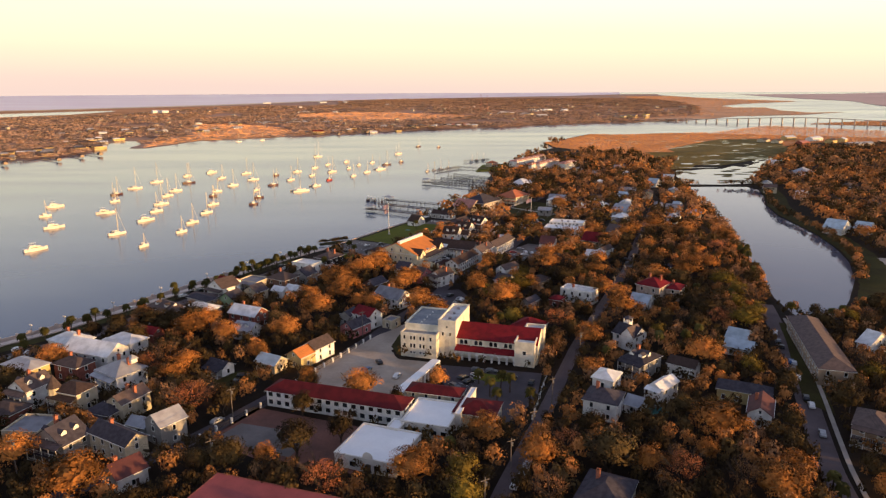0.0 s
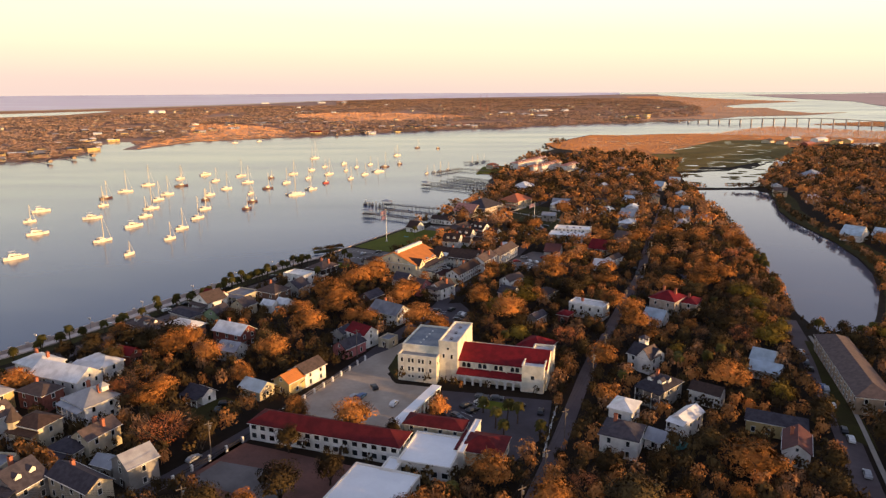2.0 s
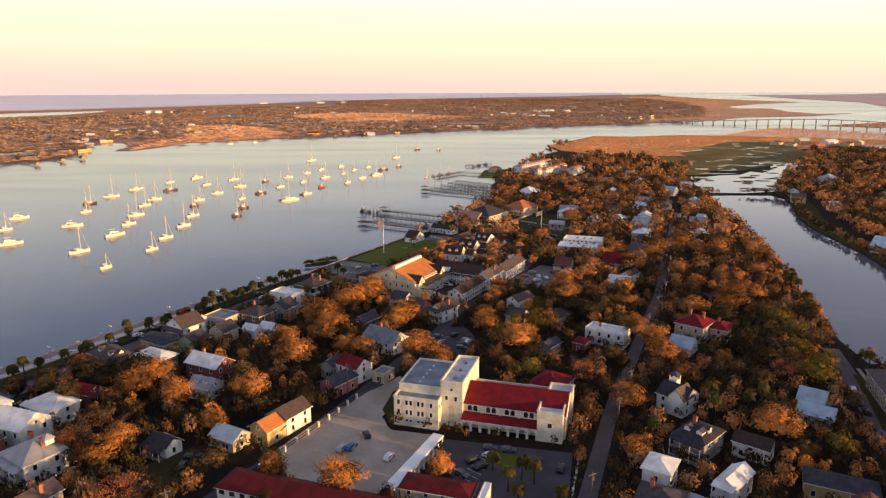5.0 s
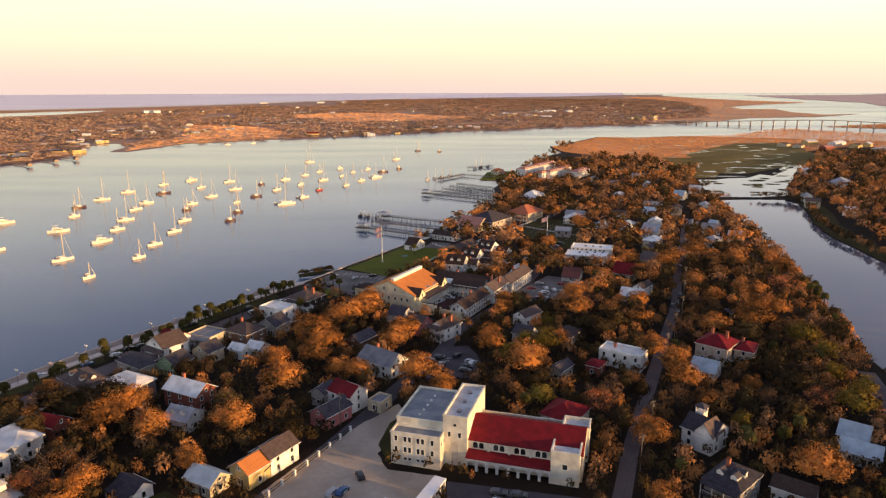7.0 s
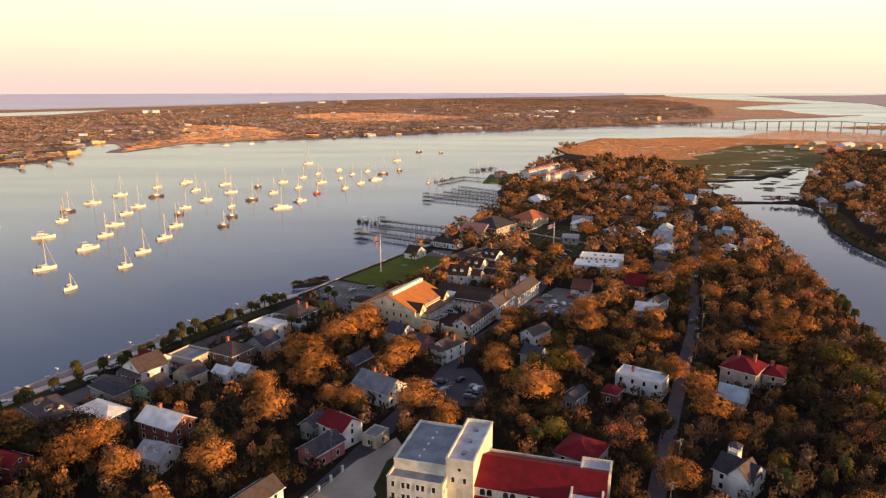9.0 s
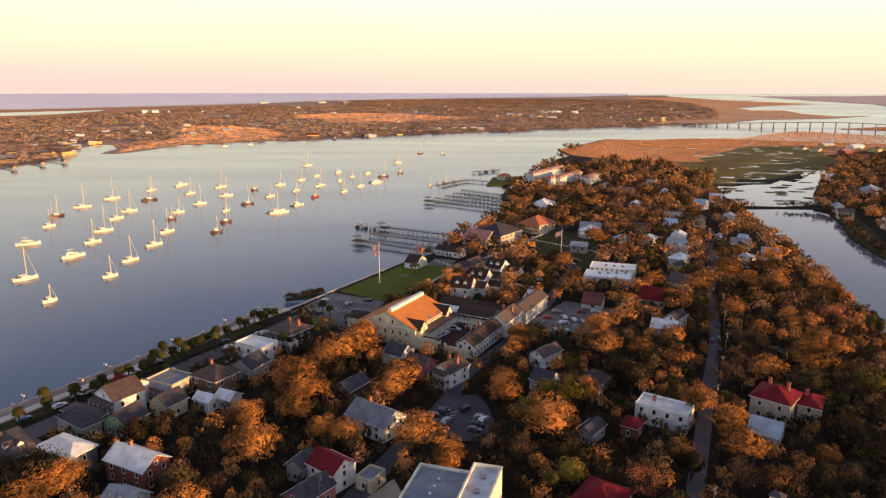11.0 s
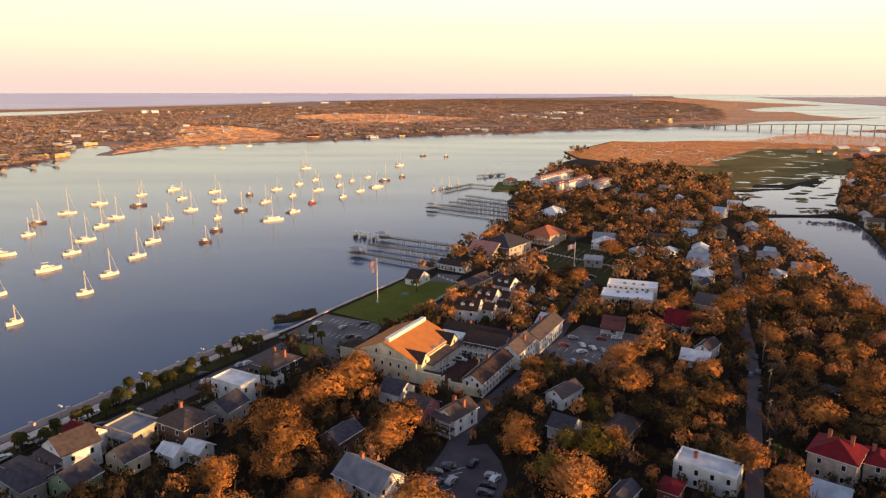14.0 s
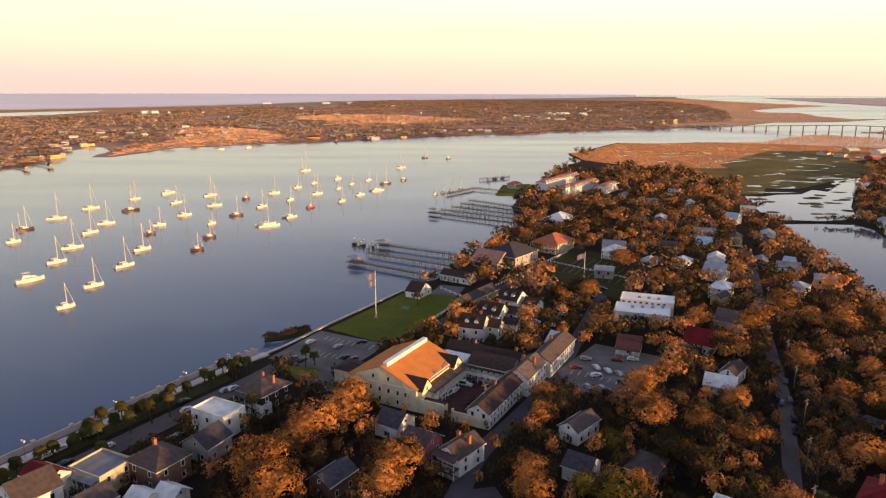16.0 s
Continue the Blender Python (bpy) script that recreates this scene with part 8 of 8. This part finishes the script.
far_house(-329, 4455, 15, 9, 4.8, WALLS["white"], ROOFS["white"], 43)
far_house(202, 3801, 10, 6, 5.4, WALLS["white"], ROOFS["white"], 50)
far_house(-1303, 5217, 35, 14, 5.4, WALLS["white"], ROOFS["white"], 22)
far_house(-895, 5329, 35, 14, 5.4, WALLS["white"], ROOFS["white"], 29)
far_house(-715, 5284, 23, 14, 5.4, WALLS["white"], ROOFS["white"], 36)
far_house(267, 2823, 28, 14, 6.0, WALLS["white"], ROOFS["white"], 43)
far_house(335, 2629, 42, 14, 6.0, WALLS["white"], ROOFS["tin"], 50)
far_house(383, 2514, 35, 14, 6.0, WALLS["white"], ROOFS["white"], 22)
far_house(505, 3155, 35, 14, 6.0, WALLS["white"], ROOFS["white"], 29)
far_house(567, 3065, 28, 14, 6.0, WALLS["white"], ROOFS["white"], 36)
far_house(611, 1274, 24, 14, 7, WALLS["cream"], ROOFS["brown"], 43)
far_house(623, 1246, 26, 14, 7, WALLS["cream"], ROOFS["brown"], 50)
far_house(678, 1313, 26, 14, 9, WALLS["yellow"], ROOFS["white"], 22)
far_house(649, 1206, 22, 13, 7, WALLS["brick"], ROOFS["coral"], 29)
far_house(718, 1295, 40, 14, 8, WALLS["white"], ROOFS["white"], 36)
far_house(719, 1240, 24, 14, 8, WALLS["yellow"], ROOFS["brown"], 43)
far_house(754, 1265, 24, 14, 8, WALLS["yellow"], ROOFS["white"], 50)
far_house(739, 1188, 60, 14, 5, WALLS["white"], ROOFS["tin"], 22)
far_house(-535, 1830, 21, 13, 3.0, WALLS["white"], ROOFS["white"], 29)
far_rng = random.Random(33)
# rows of small houses and villas along the far bank: middle, spread, count, storey height and how often they are yellow
for x, y, dx, dy, n, h, gold in ((-530, 2075, 110, 50, 24, 5.0, 0.15), (-340, 2120, 90, 60, 15, 5.0, 0.2), (-640, 1090, 34, 40, 9, 7.5, 0.8), (-600, 1170, 18, 30, 6, 7.0, 0.8), (-700, 1370, 60, 60, 9, 6.0, 0.5),
                                 (-800, 1660, 90, 90, 10, 6.0, 0.4), (-620, 1750, 60, 120, 10, 5.5, 0.5), (-60, 1795, 60, 22, 10, 7.0, 0.5), (50, 1858, 50, 18, 9, 7.0, 0.4), (-200, 1640, 50, 30, 5, 7.0, 0.9),
                                 (300, 2740, 110, 130, 14, 6.0, 0.1), (560, 3120, 130, 160, 11, 6.0, 0.1), (-540, 3080, 120, 60, 8, 5.0, 0.1), (680, 2330, 60, 40, 8, 8.0, 0.9)):
    for k in range(n):
        px, py = x + far_rng.uniform(-dx, dx), y + far_rng.uniform(-dy, dy)
        if not inside(px, py - 12, FAR_SHORE):
            continue
        wall = "yellow" if far_rng.random() < gold else far_rng.choice(("white", "cream", "white", "grey"))
        far_house(px, py, far_rng.uniform(9, 17), far_rng.uniform(7, 10), h * far_rng.uniform(0.85, 1.2), WALLS[wall], ROOFS[far_rng.choice(("tin", "white", "brown", "grey", "slate"))], far_rng.uniform(10, 60),
                  "%s far house on the wooded bank across the river" % {"yellow": "sunlit yellow", "white": "small white", "cream": "cream", "grey": "grey"}[wall])
stuff_wall, stuff_roof = bmesh.new(), bmesh.new()
for k in range(110):
    d = far_rng.uniform(1000, 4200)
    a = far_rng.uniform(-0.66, 0.36)
    x, y = d * math.sin(a), 70 + d * math.cos(a)
    if not inside(x, y, FAR_SHORE) or inside(x, y, BARE) or inside(x, y, EAST) or any(inside(x, y, m) for m in FAR_LOW):
        continue
    w, dp, h = far_rng.uniform(6, 12), far_rng.uniform(6, 9), far_rng.uniform(3.5, 6.5)
    m = Matrix.Translation(set_far((x, y, -0.72))) @ pose(0, 0, 0, 0, 0, far_rng.uniform(-40, 40))
    box(stuff_wall, -w / 2, -dp / 2, 0, w / 2, dp / 2, h, m)
    top = [m @ Vector(p) for p in ((-w / 2 - 0.5, -dp / 2 - 0.5, h), (w / 2 + 0.5, -dp / 2 - 0.5, h), (w / 2 + 0.5, dp / 2 + 0.5, h), (-w / 2 - 0.5, dp / 2 + 0.5, h), (-w / 3, 0, h + dp * 0.28), (w / 3, 0, h + dp * 0.28))]
    vs = [stuff_roof.verts.new(p) for p in top]
    for f in ((0, 1, 5, 4), (2, 3, 4, 5), (1, 2, 5), (3, 0, 4)):
        stuff_roof.faces.new([vs[i] for i in f])
far_town = tagged(part("far_settlement", stuff_wall, WALLS["cream"]), "scattered pale houses among the far woods", "houses", kind="stuff")
tagged(part("far_settlement_roofs", stuff_roof, ROOFS["grey"], far_town), "grey roofs of far houses", kind="stuff")

# pools and creeks that wind through the marshes
pools = bmesh.new()
pool_rng = random.Random(4)
for k in range(190):
    if 40 <= k < 94 or k > 165:
        continue
    if k >= 120:
        x, y = pool_rng.uniform(240, 900), pool_rng.uniform(1180, 1520)
        if not inside(x, y, SALT[0]):
            continue
    elif k < 40:
        x, y = pool_rng.uniform(280, 660), pool_rng.uniform(880, 1340)
        if not any(inside(x, y, m) for m in MARSHES):
            continue
    else:
        x, y = pool_rng.uniform(-520, 60), pool_rng.uniform(1420, 1900)
        if not inside(x, y, FAR_LOW[0]):
            continue
    L, W = pool_rng.uniform(3, 10), pool_rng.uniform(2.0, 6)
    a = pool_rng.uniform(-0.5, 0.4)
    ring = []
    n = 14
    for i in range(n):
        t = i * 2 * math.pi / n
        q = 1 + 0.5 * noise.noise(Vector((math.cos(t) * 1.7 + k * 3.1, math.sin(t) * 1.7, 0)))
        u, v = L * math.cos(t) * q, W * math.sin(t) * q
        ring.append(pools.verts.new((x + u * math.cos(a) - v * math.sin(a), y + u * math.sin(a) + v * math.cos(a), -0.42 if 94 <= k < 120 else 0.36)))
    pools.faces.new(ring)
# narrow creeks, winding
for k, (x, y, a, n, w) in enumerate(((367, 1142, -0.4, 16, 5.0), (520, 1188, -0.2, 12, 4.0), (345, 1511, -0.6, 10, 4.0), (300, 1330, 0.1, 14, 3.5), (340, 1230, 0.1, 16, 3.5), (430, 1250, 0.0, 22, 3.0),
                                     (330, 940, 0.5, 10, 4.0), (366, 940, -0.2, 10, 6.0), (395, 925, 0.9, 16, 5.0), (430, 1046, 0.3, 9, 5.0), (300, 870, 0.2, 9, 5.0), (440, 990, 0.7, 14, 4.5), (520, 1090, 0.5, 10, 4.0),
                                     (380, 1000, 0.2, 10, 4.0), (340, 890, 0.2, 9, 5.0), (600, 1290, 0.1, 18, 3.0), (700, 1380, 0.0, 20, 3.0), (250, 1240, 0.3, 9, 3.0), (455, 940, 1.0, 20, 8.0), (420, 900, 0.8, 12, 7.0))):
    prev = None
    for i in range(n):
        a += pool_rng.uniform(-0.75, 0.75) - 0.12 * a
        x, y = x + 7 * math.cos(a), y + 7 * math.sin(a)
        half = w * 0.5 * pool_rng.uniform(0.4, 1.7) * math.sin(math.pi * (i + 0.6) / (n + 0.2)) + 0.3
        row = [pools.verts.new((x, y - half, 0.37)), pools.verts.new((x, y + half, 0.37))]
        if prev:
            pools.faces.new((prev[0], row[0], row[1], prev[1]))
        prev = row
for f in pools.faces:
    f.normal_update()
    if f.normal.z < 0:
        f.normal_flip()
tagged(part("marsh_pools", pools, STILL), "pale tidal pools winding through the marsh", "pools", kind="stuff")
# grass islets in the creek
islets = bmesh.new()
for k in range(60):
    x, y = pool_rng.uniform(275, 470), pool_rng.uniform(715, 930)
    if not inside(x, y, CREEK):
        continue
    L, W = pool_rng.uniform(3, 9), pool_rng.uniform(2.0, 5)
    ring = []
    for i in range(12):
        t = i * 2 * math.pi / 12
        q = 1 + 0.45 * noise.noise(Vector((math.cos(t) * 1.7 + k * 2.3, math.sin(t) * 1.7, 5)))
        ring.append(islets.verts.new((x + L * math.cos(t) * q, y + W * math.sin(t) * q, -0.25)))
    islets.faces.new(ring)
tagged(part("marsh_islets", islets, MARSH_GREEN), "small grass islets in the creek", "islets", kind="stuff")
